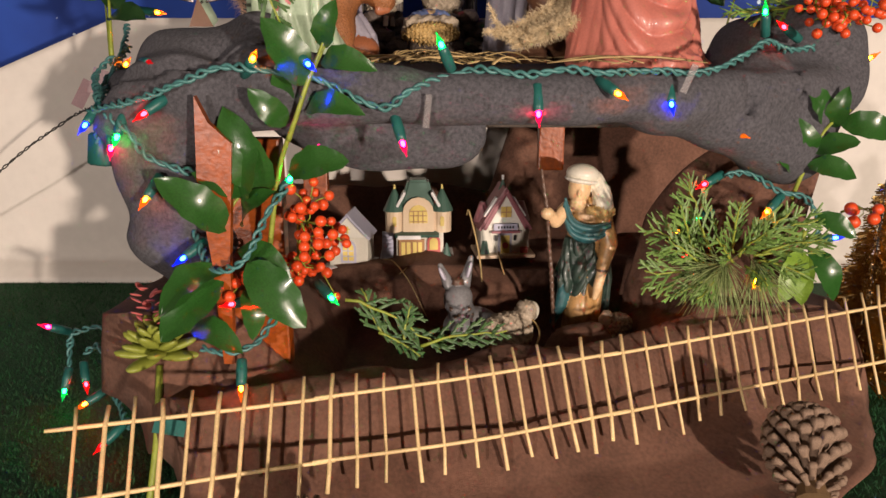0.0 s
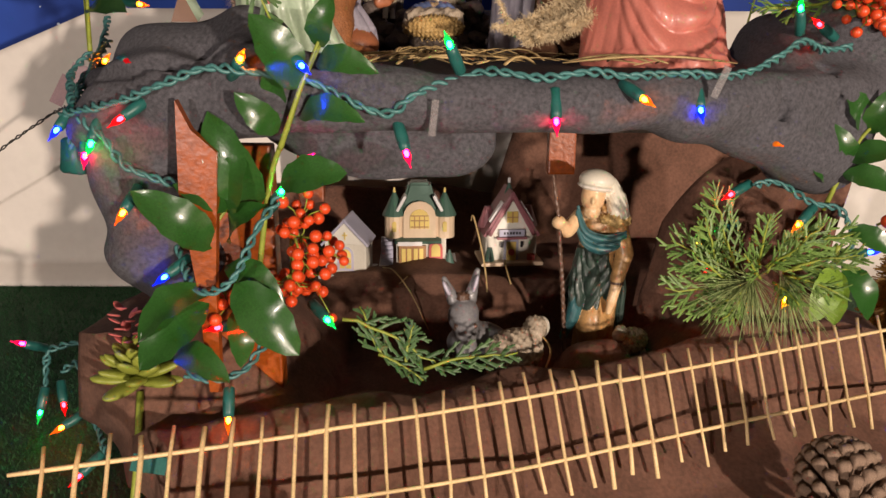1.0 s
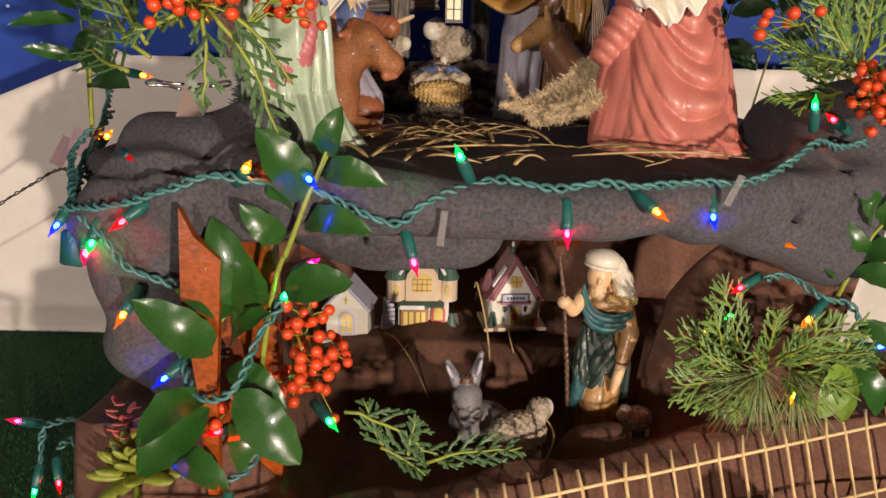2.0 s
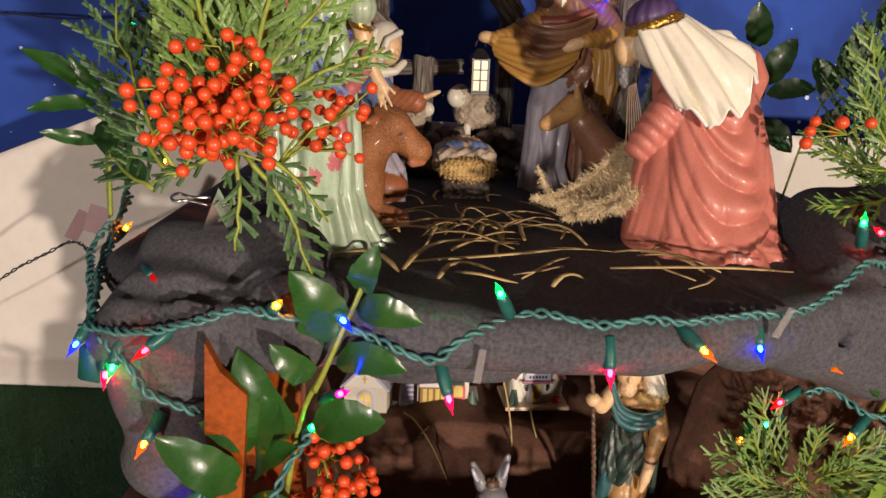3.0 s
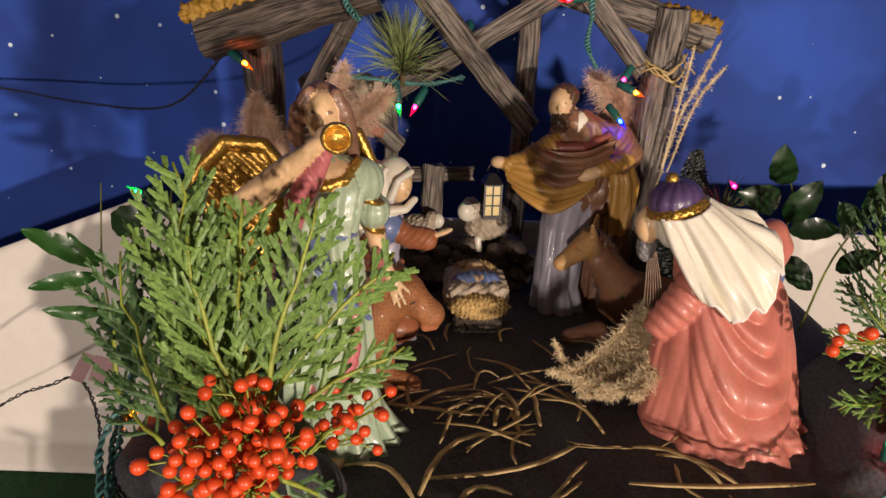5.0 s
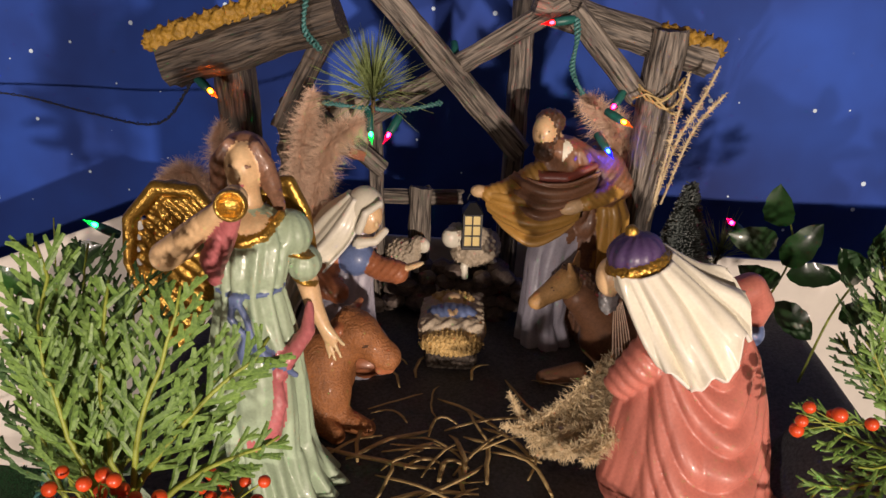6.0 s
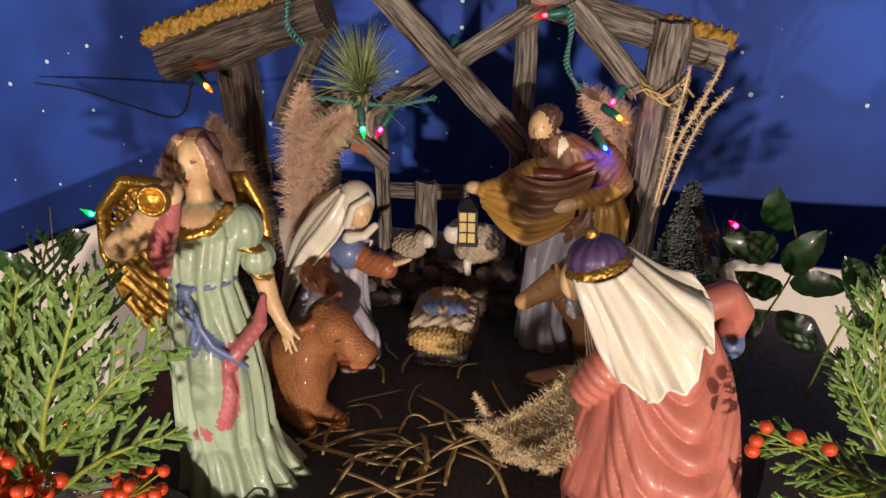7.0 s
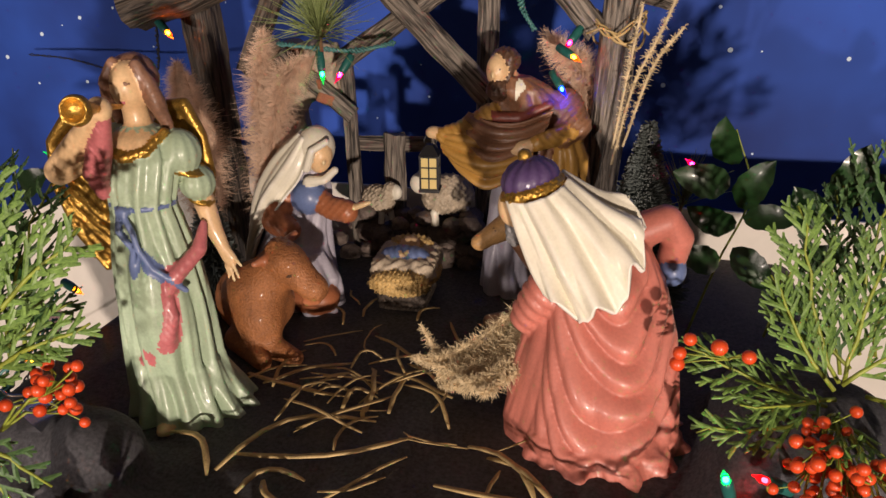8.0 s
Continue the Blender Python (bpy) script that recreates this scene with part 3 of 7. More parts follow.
# angel with a horn: gown, belt, scarf, sleeves, arms, head, hair, wings
angel = [
    (robe([(Z0, -0.141, 0.765, 0.046, 0.042), (Z0 + 0.02, -0.143, 0.767, 0.041, 0.037), (0.4, -0.148, 0.768, 0.038, 0.033), (0.45, -0.149, 0.768, 0.0365, 0.031), (0.49, -0.149, 0.766, 0.033, 0.028), (0.522, -0.148, 0.762, 0.0265, 0.0235), (0.536, -0.148, 0.76, 0.024, 0.021), (0.55, -0.147, 0.761, 0.0265, 0.0225), (0.572, -0.146, 0.765, 0.029, 0.022), (0.588, -0.146, 0.769, 0.023, 0.017), (0.594, -0.147, 0.77, 0.013, 0.011)], 13, 0.0036, 2.6), 0, 0.003),
    (robe([(Z0, -0.13, 0.775, 0.043, 0.034), (Z0 + 0.018, -0.134, 0.775, 0.036, 0.032), (Z0 + 0.045, -0.142, 0.77, 0.03, 0.027)], 11, 0.006, 1.0), 0, 0.008),
    (ell((-0.137, 0.742, 0.45), (0.012, 0.016, 0.045)), 0, 0.018),
    (lobed(ell((-0.12, 0.776, 0.574), (0.0155, 0.016, 0.0175), ry=-15), (-0.12, 0.776), 12, 0.0011), 0, 0.004),
    (lobed(ell((-0.1135, 0.783, 0.548), (0.0135, 0.0145, 0.014), ry=-15), (-0.1135, 0.783), 10, 0.0012), 0, 0.001),
    (cap((-0.172, 0.769, 0.582), (-0.182, 0.758, 0.575), 0.0125, 0.0125), 0, 0.004),
    (ell((-0.148, 0.761, 0.537), (0.0268, 0.0235, 0.0034)), 1, 0.0006),
    (ell((-0.15, 0.737, 0.536), (0.006, 0.004, 0.004)), 1, 0.001),
    (chain([(-0.152, 0.736, 0.536), (-0.154, 0.734, 0.521), (-0.1435, 0.734, 0.507), (-0.1475, 0.735, 0.494), (-0.14, 0.737, 0.48)], [0.0024, 0.0026, 0.0024, 0.0026, 0.0024]), 1, 0.0006),
    (chain([(-0.15, 0.736, 0.536), (-0.142, 0.734, 0.522), (-0.1395, 0.734, 0.508), (-0.131, 0.735, 0.493), (-0.121, 0.739, 0.484), (-0.112, 0.746, 0.472)], [0.0024, 0.0026, 0.0024, 0.0027, 0.0026, 0.0024]), 1, 0.0006),
    (plumage(chain([(-0.108, 0.775, 0.517), (-0.107, 0.763, 0.5), (-0.118, 0.746, 0.485), (-0.126, 0.74, 0.469), (-0.122, 0.738, 0.451), (-0.128, 0.736, 0.434), (-0.142, 0.737, 0.418), (-0.158, 0.741, 0.406)], [0.003, 0.006, 0.0065, 0.0045, 0.005, 0.0068, 0.0066, 0.004]), 0.0008, 0.008, 1.5), 2, 0.001),
    (plumage(chain([(-0.137, 0.721, 0.612), (-0.15, 0.727, 0.588), (-0.162, 0.733, 0.568), (-0.165, 0.739, 0.548)], [0.004, 0.008, 0.0095, 0.004]), 0.0012, 0.007, 1.5), 2, 0.001),
    (chain([(-0.113, 0.787, 0.533), (-0.107, 0.787, 0.508), (-0.1, 0.786, 0.493)], [0.0085, 0.007, 0.0052]), 3, 0.001),
    (ell((-0.096, 0.785, 0.486), (0.0062, 0.0042, 0.0095), ry=-28), 3, 0.003),
    (cap((-0.0925, 0.784, 0.481), (-0.086, 0.781, 0.47), 0.0019, 0.0014), 3, 0.0006),
    (cap((-0.0955, 0.784, 0.479), (-0.0905, 0.781, 0.467), 0.0019, 0.0014), 3, 0.0006),
    (cap((-0.098, 0.784, 0.479), (-0.095, 0.781, 0.469), 0.0018, 0.0013), 3, 0.0006),
    (cap((-0.0915, 0.785, 0.487), (-0.0835, 0.782, 0.48), 0.0019, 0.0014), 3, 0.0006),
    (chain([(-0.182, 0.758, 0.575), (-0.2, 0.74, 0.564), (-0.171, 0.73, 0.589), (-0.144, 0.722, 0.612)], [0.0105, 0.011, 0.0092, 0.0065]), 3, 0.002),
    (ell((-0.138, 0.719, 0.618), (0.0085, 0.0075, 0.008), ry=30), 3, 0.003),
    (ell((-0.146, 0.759, 0.585), (0.019, 0.013, 0.0075), rx=28), 3, 0.003),
    (cap((-0.148, 0.771, 0.586), (-0.149, 0.77, 0.606), 0.0105, 0.0092), 3, 0.004),
    (ell((-0.149, 0.769, 0.6235), (0.0132, 0.0158, 0.0185)), 3, 0.003),
    (ell((-0.1475, 0.7535, 0.621), (0.0018, 0.0025, 0.0038)), 3, 0.003),
    (ell((-0.1545, 0.7545, 0.6275), (0.0022, 0.0014, 0.0009)), 4, 0.0003),
    (ell((-0.1415, 0.7555, 0.6275), (0.0022, 0.0014, 0.0009)), 4, 0.0003),
    (ell((-0.148, 0.755, 0.6135), (0.0026, 0.0016, 0.001)), 2, 0.0003),
    (plumage(ell((-0.152, 0.779, 0.628), (0.0185, 0.0165, 0.0185)), 0.0008, 0.006, 2.0), 4, 0.0015),
    (plumage(chain([(-0.139, 0.766, 0.64), (-0.1325, 0.768, 0.625), (-0.131, 0.772, 0.61), (-0.127, 0.776, 0.594)], [0.004, 0.006, 0.0068, 0.004]), 0.0008, 0.005, 2.0), 4, 0.002),
    (plumage(chain([(-0.158, 0.766, 0.641), (-0.168, 0.768, 0.626), (-0.171, 0.773, 0.608), (-0.168, 0.777, 0.596)], [0.004, 0.0058, 0.0062, 0.004]), 0.0008, 0.005, 2.0), 4, 0.002),
    (tufts(chain([(-0.17, 0.762, 0.587), (-0.161, 0.75, 0.58), (-0.146, 0.744, 0.5755), (-0.131, 0.75, 0.58), (-0.123, 0.765, 0.592)], [0.003, 0.0035, 0.0038, 0.0035, 0.003]), 0.0006, 0.004), 5, 0.0008),
    (ell((-0.117, 0.78, 0.56), (0.0145, 0.0155, 0.0032), ry=18), 5, 0.0006),
    (ell((-0.1135, 0.786, 0.5335), (0.011, 0.0115, 0.0032), ry=18), 5, 0.0006),
    (chain([(-0.147, 0.752, 0.612), (-0.138, 0.718, 0.619), (-0.1305, 0.694, 0.6225), (-0.128, 0.686, 0.624)], [0.002, 0.003, 0.0062, 0.0105]), 5, 0.0008),
    (ell((-0.126, 0.6775, 0.6255), (0.0085, 0.0095, 0.0085)), 5, -1),
    (plumage(ell((-0.221, 0.803, 0.53), (0.033, 0.006, 0.07), ry=8), 0.0024, 0.012, 0.9), 5, 0.001),
    (chain([(-0.178, 0.79, 0.572), (-0.2, 0.797, 0.594), (-0.232, 0.8, 0.594), (-0.256, 0.8, 0.567), (-0.261, 0.8, 0.53), (-0.25, 0.8, 0.49), (-0.226, 0.8, 0.456)], [0.004, 0.0055, 0.006, 0.006, 0.005, 0.004, 0.003]), 5, 0.002),
    (plumage(ell((-0.129, 0.803, 0.567), (0.0155, 0.005, 0.04), ry=-14), 0.002, 0.01, -0.9), 5, 0.001),
    (chain([(-0.15, 0.795, 0.588), (-0.141, 0.8, 0.603), (-0.127, 0.8, 0.605), (-0.116, 0.8, 0.582), (-0.111, 0.8, 0.55), (-0.114, 0.8, 0.53)], [0.004, 0.005, 0.005, 0.0048, 0.004, 0.003]), 5, 0.002),
    (ell((-0.136, 0.726, 0.354), (0.0065, 0.011, 0.005)), 3, 0.002),
]
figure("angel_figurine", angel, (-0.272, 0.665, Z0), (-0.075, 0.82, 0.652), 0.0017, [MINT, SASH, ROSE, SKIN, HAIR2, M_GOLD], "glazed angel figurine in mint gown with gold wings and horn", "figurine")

# kneeling woman in a white veil
mary = [
    (robe([(Z0, -0.148, 1.0, 0.048, 0.044), (0.39, -0.147, 1.0, 0.045, 0.039), (0.43, -0.14, 1.003, 0.035, 0.03), (0.47, -0.128, 1.005, 0.027, 0.022), (0.497, -0.116, 1.002, 0.014, 0.013)], 9, 0.003, 2.0, seed=1.0), 0, 0.003),
    (robe([(Z0, -0.112, 0.97, 0.03, 0.028), (0.385, -0.112, 0.97, 0.028, 0.027), (0.412, -0.12, 0.976, 0.018, 0.018)], 7, 0.004, 4.0, seed=3.0), 0, 0.008),
    (ell((-0.106, 0.957, 0.366), (0.028, 0.022, 0.019)), 1, 0.003),
    (ell((-0.118, 0.988, 0.468), (0.019, 0.017, 0.019)), 4, 0.003),
    (plumage(chain([(-0.146, 0.988, 0.468), (-0.152, 0.976, 0.442), (-0.132, 0.966, 0.436)], [0.014, 0.0155, 0.011]), 0.0012, 0.01, 1.2), 1, 0.003),
    (plumage(chain([(-0.116, 0.992, 0.468), (-0.092, 0.986, 0.458), (-0.074, 0.983, 0.457)], [0.012, 0.0125, 0.0125]), 0.001, 0.01, -1.2), 1, 0.003),
    (ell((-0.058, 0.982, 0.465), (0.0135, 0.0055, 0.0035), ry=-22), 2, 0.002),
    (ell((-0.112, 1.0, 0.518), (0.0205, 0.0215, 0.0245), ry=14), 3, 0.002),
    (ell((-0.093, 0.982, 0.509), (0.0125, 0.0155, 0.0185), ry=12), 3, -1),
    (ell((-0.103, 0.992, 0.511), (0.0118, 0.0128, 0.017), ry=14), 2, 0.0008),
    (ell((-0.095, 0.981, 0.5085), (0.002, 0.0028, 0.0034)), 2, 0.002),
    (chain([(-0.088, 0.992, 0.498), (-0.097, 0.984, 0.489), (-0.114, 0.982, 0.487)], [0.004, 0.0045, 0.006]), 3, 0.003),
    (chain([(-0.092, 0.984, 0.53), (-0.105, 0.975, 0.522), (-0.112, 0.975, 0.503)], [0.0035, 0.004, 0.0045]), 3, 0.003),
]
mary_veil = [
    [(-0.111, 0.984, 0.531), (-0.12, 0.986, 0.534), (-0.127, 0.999, 0.535), (-0.121, 1.014, 0.534)],
    [(-0.117, 0.973, 0.497), (-0.143, 0.975, 0.502), (-0.16, 1.0, 0.507), (-0.148, 1.03, 0.507)],
    [(-0.14, 0.969, 0.466), (-0.168, 0.975, 0.466), (-0.184, 1.005, 0.462), (-0.165, 1.038, 0.46)],
    [(-0.171, 0.973, 0.425), (-0.188, 0.981, 0.415), (-0.199, 1.01, 0.397), (-0.18, 1.04, 0.39)],
    [(-0.19, 0.977, 0.382), (-0.198, 0.986, 0.371), (-0.203, 1.012, 0.36), (-0.185, 1.036, 0.36)],
]
figure("kneeling_woman_figurine", mary, (-0.21, 0.92, Z0), (-0.035, 1.06, 0.555), 0.0017, [LILAC, RUST, SKIN, CREAM, SASH], "glazed kneeling woman figurine in white veil and rust dress", "figurine", cloths=[drapery(mary_veil, 3, 4, 0.0032, hem=0.002, seed=1.0)])

# bearded man leaning forward
joseph = [
    (robe([(Z0, 0.087, 1.062, 0.031, 0.03), (0.38, 0.083, 1.064, 0.026, 0.027), (0.45, 0.089, 1.072, 0.028, 0.028), (0.485, 0.096, 1.08, 0.03, 0.028)], 7, 0.003, 2.5), 0, 0.003),
    (robe([(Z0, 0.136, 1.086, 0.03, 0.03), (0.42, 0.136, 1.086, 0.033, 0.03), (0.48, 0.13, 1.086, 0.04, 0.031), (0.505, 0.125, 1.086, 0.042, 0.031)], 8, 0.004, 2.0), 6, 0.003),
    (robe([(0.47, 0.112, 1.086, 0.043, 0.03), (0.5, 0.11, 1.084, 0.047, 0.033), (0.535, 0.107, 1.082, 0.048, 0.033), (0.558, 0.104, 1.079, 0.041, 0.03), (0.577, 0.094, 1.075, 0.028, 0.022), (0.588, 0.088, 1.072, 0.013, 0.012)], 8, 0.0035, 6.0, swag=0.0028, face=-110, seed=0.7), 1, 0.003),
    (ell((0.0935, 1.064, 0.573), (0.0115, 0.012, 0.014)), 7, 0.002),
    (chain([(0.056, 1.062, 0.553), (0.073, 1.05, 0.5485), (0.096, 1.047, 0.55), (0.125, 1.055, 0.563)], [0.004, 0.0058, 0.0062, 0.004]), 2, 0.001),
    (plumage(chain([(0.066, 1.064, 0.545), (0.038, 1.054, 0.53), (0.014, 1.05, 0.527)], [0.016, 0.0145, 0.0085]), 0.0014, 0.009, 1.0), 3, 0.004),
    (ell((0.004, 1.05, 0.529), (0.0095, 0.0075, 0.007)), 4, 0.002),
    (plumage(chain([(0.14, 1.078, 0.56), (0.151, 1.063, 0.541), (0.14, 1.05, 0.532)], [0.016, 0.0165, 0.011]), 0.0016, 0.009, -1.2), 1, 0.005),
    (plumage(chain([(0.148, 1.053, 0.537), (0.132, 1.04, 0.533), (0.118, 1.031, 0.529)], [0.0095, 0.0095, 0.0085]), 0.001, 0.008, 1.0), 3, 0.002),
    (robe([(0.445, 0.145, 1.06, 0.011, 0.01), (0.48, 0.148, 1.06, 0.016, 0.013), (0.51, 0.148, 1.06, 0.018, 0.014), (0.533, 0.144, 1.06, 0.013, 0.01)], 6, 0.003, 3.0), 3, 0.003),
    (ell((0.104, 1.029, 0.524), (0.0145, 0.0065, 0.0075), ry=-22), 4, 0.002),
    (cap((0.086, 1.077, 0.575), (0.076, 1.07, 0.588), 0.0115, 0.0115), 4, 0.003),
    (ell((0.0695, 1.066, 0.593), (0.0128, 0.0155, 0.0185), rx=12), 4, 0.002),
    (ell((0.0665, 1.05, 0.5915), (0.0019, 0.003, 0.0036)), 4, 0.002),
    (ell((0.0605, 1.0525, 0.5965), (0.002, 0.0013, 0.0008)), 5, 0.0003),
    (ell((0.0725, 1.052, 0.5965), (0.002, 0.0013, 0.0008)), 5, 0.0003),
    (tufts(ell((0.07, 1.057, 0.5755), (0.0115, 0.0095, 0.0115)), 0.0009, 0.006), 5, 0.001),
    (tufts(cap((0.081, 1.064, 0.597), (0.0785, 1.06, 0.58), 0.005, 0.005), 0.0008, 0.006), 5, 0.001),
    (tufts(ell((0.075, 1.073, 0.603), (0.0158, 0.0155, 0.0145)), 0.0009, 0.006), 5, 0.001),
]
joseph_shawl = [
    [(0.006, 1.049, 0.532), (0.03, 1.042, 0.532), (0.06, 1.038, 0.53), (0.09, 1.036, 0.53), (0.114, 1.04, 0.53)],
    [(0.012, 1.047, 0.516), (0.033, 1.039, 0.509), (0.062, 1.032, 0.505), (0.09, 1.032, 0.51), (0.113, 1.037, 0.517)],
    [(0.022, 1.05, 0.501), (0.04, 1.042, 0.487), (0.064, 1.036, 0.476), (0.088, 1.037, 0.487), (0.108, 1.041, 0.503)],
]
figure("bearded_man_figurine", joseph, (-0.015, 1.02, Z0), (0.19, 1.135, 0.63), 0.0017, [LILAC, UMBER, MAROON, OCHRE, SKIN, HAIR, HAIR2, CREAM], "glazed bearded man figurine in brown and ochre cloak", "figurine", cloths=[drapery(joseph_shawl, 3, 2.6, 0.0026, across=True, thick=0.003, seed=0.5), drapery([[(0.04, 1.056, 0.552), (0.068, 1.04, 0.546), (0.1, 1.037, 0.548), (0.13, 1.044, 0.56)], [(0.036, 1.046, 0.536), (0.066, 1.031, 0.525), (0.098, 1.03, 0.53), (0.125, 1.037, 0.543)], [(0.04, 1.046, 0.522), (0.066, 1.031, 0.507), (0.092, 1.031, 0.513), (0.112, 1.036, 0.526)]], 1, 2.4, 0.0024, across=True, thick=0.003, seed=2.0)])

# kneeling king in a coral robe, with a veil under his crown
king = [
    (robe([(Z0, 0.199, 0.812, 0.068, 0.06), (0.364, 0.2, 0.816, 0.065, 0.056), (0.397, 0.202, 0.825, 0.061, 0.054), (0.434, 0.203, 0.836, 0.055, 0.05), (0.472, 0.2, 0.842, 0.048, 0.042), (0.503, 0.19, 0.845, 0.041, 0.033), (0.52, 0.172, 0.842, 0.025, 0.022)], 7, 0.0024, 2.0, swag=0.0042, face=-72), 0, 0.004),
    (tufts(robe([(Z0, 0.207, 0.808, 0.066, 0.06), (0.362, 0.206, 0.812, 0.06, 0.056)], 11, 0.007, 1.0, seed=2.0), 0.001, 0.02), 0, 0.006),
    (plumage(chain([(0.15, 0.838, 0.425), (0.146, 0.825, 0.39), (0.146, 0.815, 0.358)], [0.012, 0.0165, 0.019]), 0.0015, 0.02, 8.0), 0, 0.006),
    (plumage(chain([(0.172, 0.825, 0.49), (0.156, 0.824, 0.463), (0.143, 0.832, 0.44)], [0.017, 0.0185, 0.015]), 0.002, 0.013, 0.8), 0, 0.002),
    (ell((0.14, 0.835, 0.43), (0.0145, 0.014, 0.006), ry=25), 0, 0.002),
    (chain([(0.212, 0.858, 0.503), (0.242, 0.868, 0.515), (0.253, 0.873, 0.5), (0.25, 0.88, 0.476)], [0.015, 0.0135, 0.0125, 0.0115]), 0, 0.004),
    (ell((0.2515, 0.874, 0.471), (0.0115, 0.012, 0.013)), 4, 0.001),
    (ell((0.124, 0.85, 0.525), (0.012, 0.012, 0.017)), 5, 0.002),
    (tufts(ell((0.1255, 0.856, 0.503), (0.0085, 0.0095, 0.0155)), 0.001, 0.006), 6, 0.001),
    (ell((0.146, 0.838, 0.531), (0.0205, 0.0205, 0.0245)), 1, 0.002),
    (ell((0.175, 0.828, 0.508), (0.032, 0.02, 0.02), ry=25), 1, 0.004),
    (lobed(ell((0.139, 0.836, 0.5525), (0.0225, 0.0225, 0.0165), ry=-18), (0.139, 0.836), 12, 0.0012), 2, 0.001),
    (tufts(ell((0.1415, 0.835, 0.5455), (0.0262, 0.0262, 0.0062), ry=-20), 0.0009, 0.007), 3, 0.0006),
    (tufts(ell((0.1405, 0.835, 0.549), (0.0252, 0.0252, 0.0022), ry=-20), 0.0005, 0.004), 3, 0.0006),
    (ell((0.134, 0.836, 0.5705), (0.0055, 0.0055, 0.0052)), 3, 0.001),
]
king_veil = [
    [(0.124, 0.82, 0.54), (0.137, 0.8105, 0.541), (0.152, 0.811, 0.546), (0.163, 0.821, 0.551), (0.166, 0.838, 0.554), (0.16, 0.854, 0.554)],
    [(0.134, 0.814, 0.517), (0.15, 0.803, 0.518), (0.17, 0.802, 0.524), (0.187, 0.812, 0.532), (0.192, 0.83, 0.538), (0.188, 0.85, 0.54)],
    [(0.145, 0.807, 0.496), (0.163, 0.793, 0.492), (0.186, 0.791, 0.495), (0.207, 0.8, 0.511), (0.215, 0.82, 0.529), (0.208, 0.846, 0.537)],
    [(0.154, 0.801, 0.48), (0.175, 0.786, 0.47), (0.199, 0.783, 0.467), (0.219, 0.791, 0.49), (0.227, 0.811, 0.517), (0.219, 0.842, 0.535)],
]
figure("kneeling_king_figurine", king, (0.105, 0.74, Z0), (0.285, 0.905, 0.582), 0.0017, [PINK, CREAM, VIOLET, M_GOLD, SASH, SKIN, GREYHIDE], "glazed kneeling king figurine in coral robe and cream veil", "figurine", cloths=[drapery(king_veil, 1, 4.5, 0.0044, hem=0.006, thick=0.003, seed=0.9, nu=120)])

# resting ox
ox = [
    (tufts(ell((-0.14, 0.893, 0.39), (0.042, 0.033, 0.037), rz=-12), 0.0006, 0.006), 0, 0.01),
    (ell((-0.132, 0.876, 0.405), (0.027, 0.025, 0.03)), 0, 0.012),
    (ell((-0.12, 0.862, 0.384), (0.023, 0.021, 0.032)), 0, 0.012),
    (cap((-0.124, 0.876, 0.412), (-0.1, 0.879, 0.438), 0.0255, 0.0205), 0, 0.01),
    (cap((-0.096, 0.878, 0.442), (-0.07, 0.874, 0.423), 0.0195, 0.0135), 0, 0.006),
    (ell((-0.089, 0.873, 0.444), (0.016, 0.0165, 0.0145)), 0, 0.006),
    (ell((-0.0645, 0.8735, 0.419), (0.0125, 0.013, 0.0125)), 0, 0.004),
    (cap((-0.07, 0.869, 0.409), (-0.062, 0.869, 0.41), 0.006, 0.005), 1, 0.001),
    (cap((-0.14, 0.855, 0.366), (-0.105, 0.834, 0.357), 0.0135, 0.0085), 0, 0.006),
    (cap((-0.115, 0.86, 0.362), (-0.08, 0.85, 0.356), 0.0125, 0.0085), 0, 0.006),
    (cap((-0.106, 0.866, 0.449), (-0.114, 0.854, 0.447), 0.0055, 0.003), 1, 0.002),
    (cap((-0.1, 0.892, 0.455), (-0.096, 0.905, 0.46), 0.0055, 0.003), 1, 0.002),
    (tufts(ell((-0.102, 0.879, 0.456), (0.01, 0.013, 0.008)), 0.0012, 0.006), 0, 0.003),
    (ell((-0.0835, 0.861, 0.4365), (0.0028, 0.0018, 0.0022)), 3, 0.0005),
    (ell((-0.0555, 0.866, 0.4185), (0.0016, 0.0016, 0.0012)), 3, 0.0005),
]
figure("resting_ox_figurine", ox, (-0.19, 0.815, Z0), (-0.045, 0.935, 0.475), 0.0017, [OXHIDE, RUST, TAN, HAIR], "russet ox figurine lying with folded legs", "figurine")

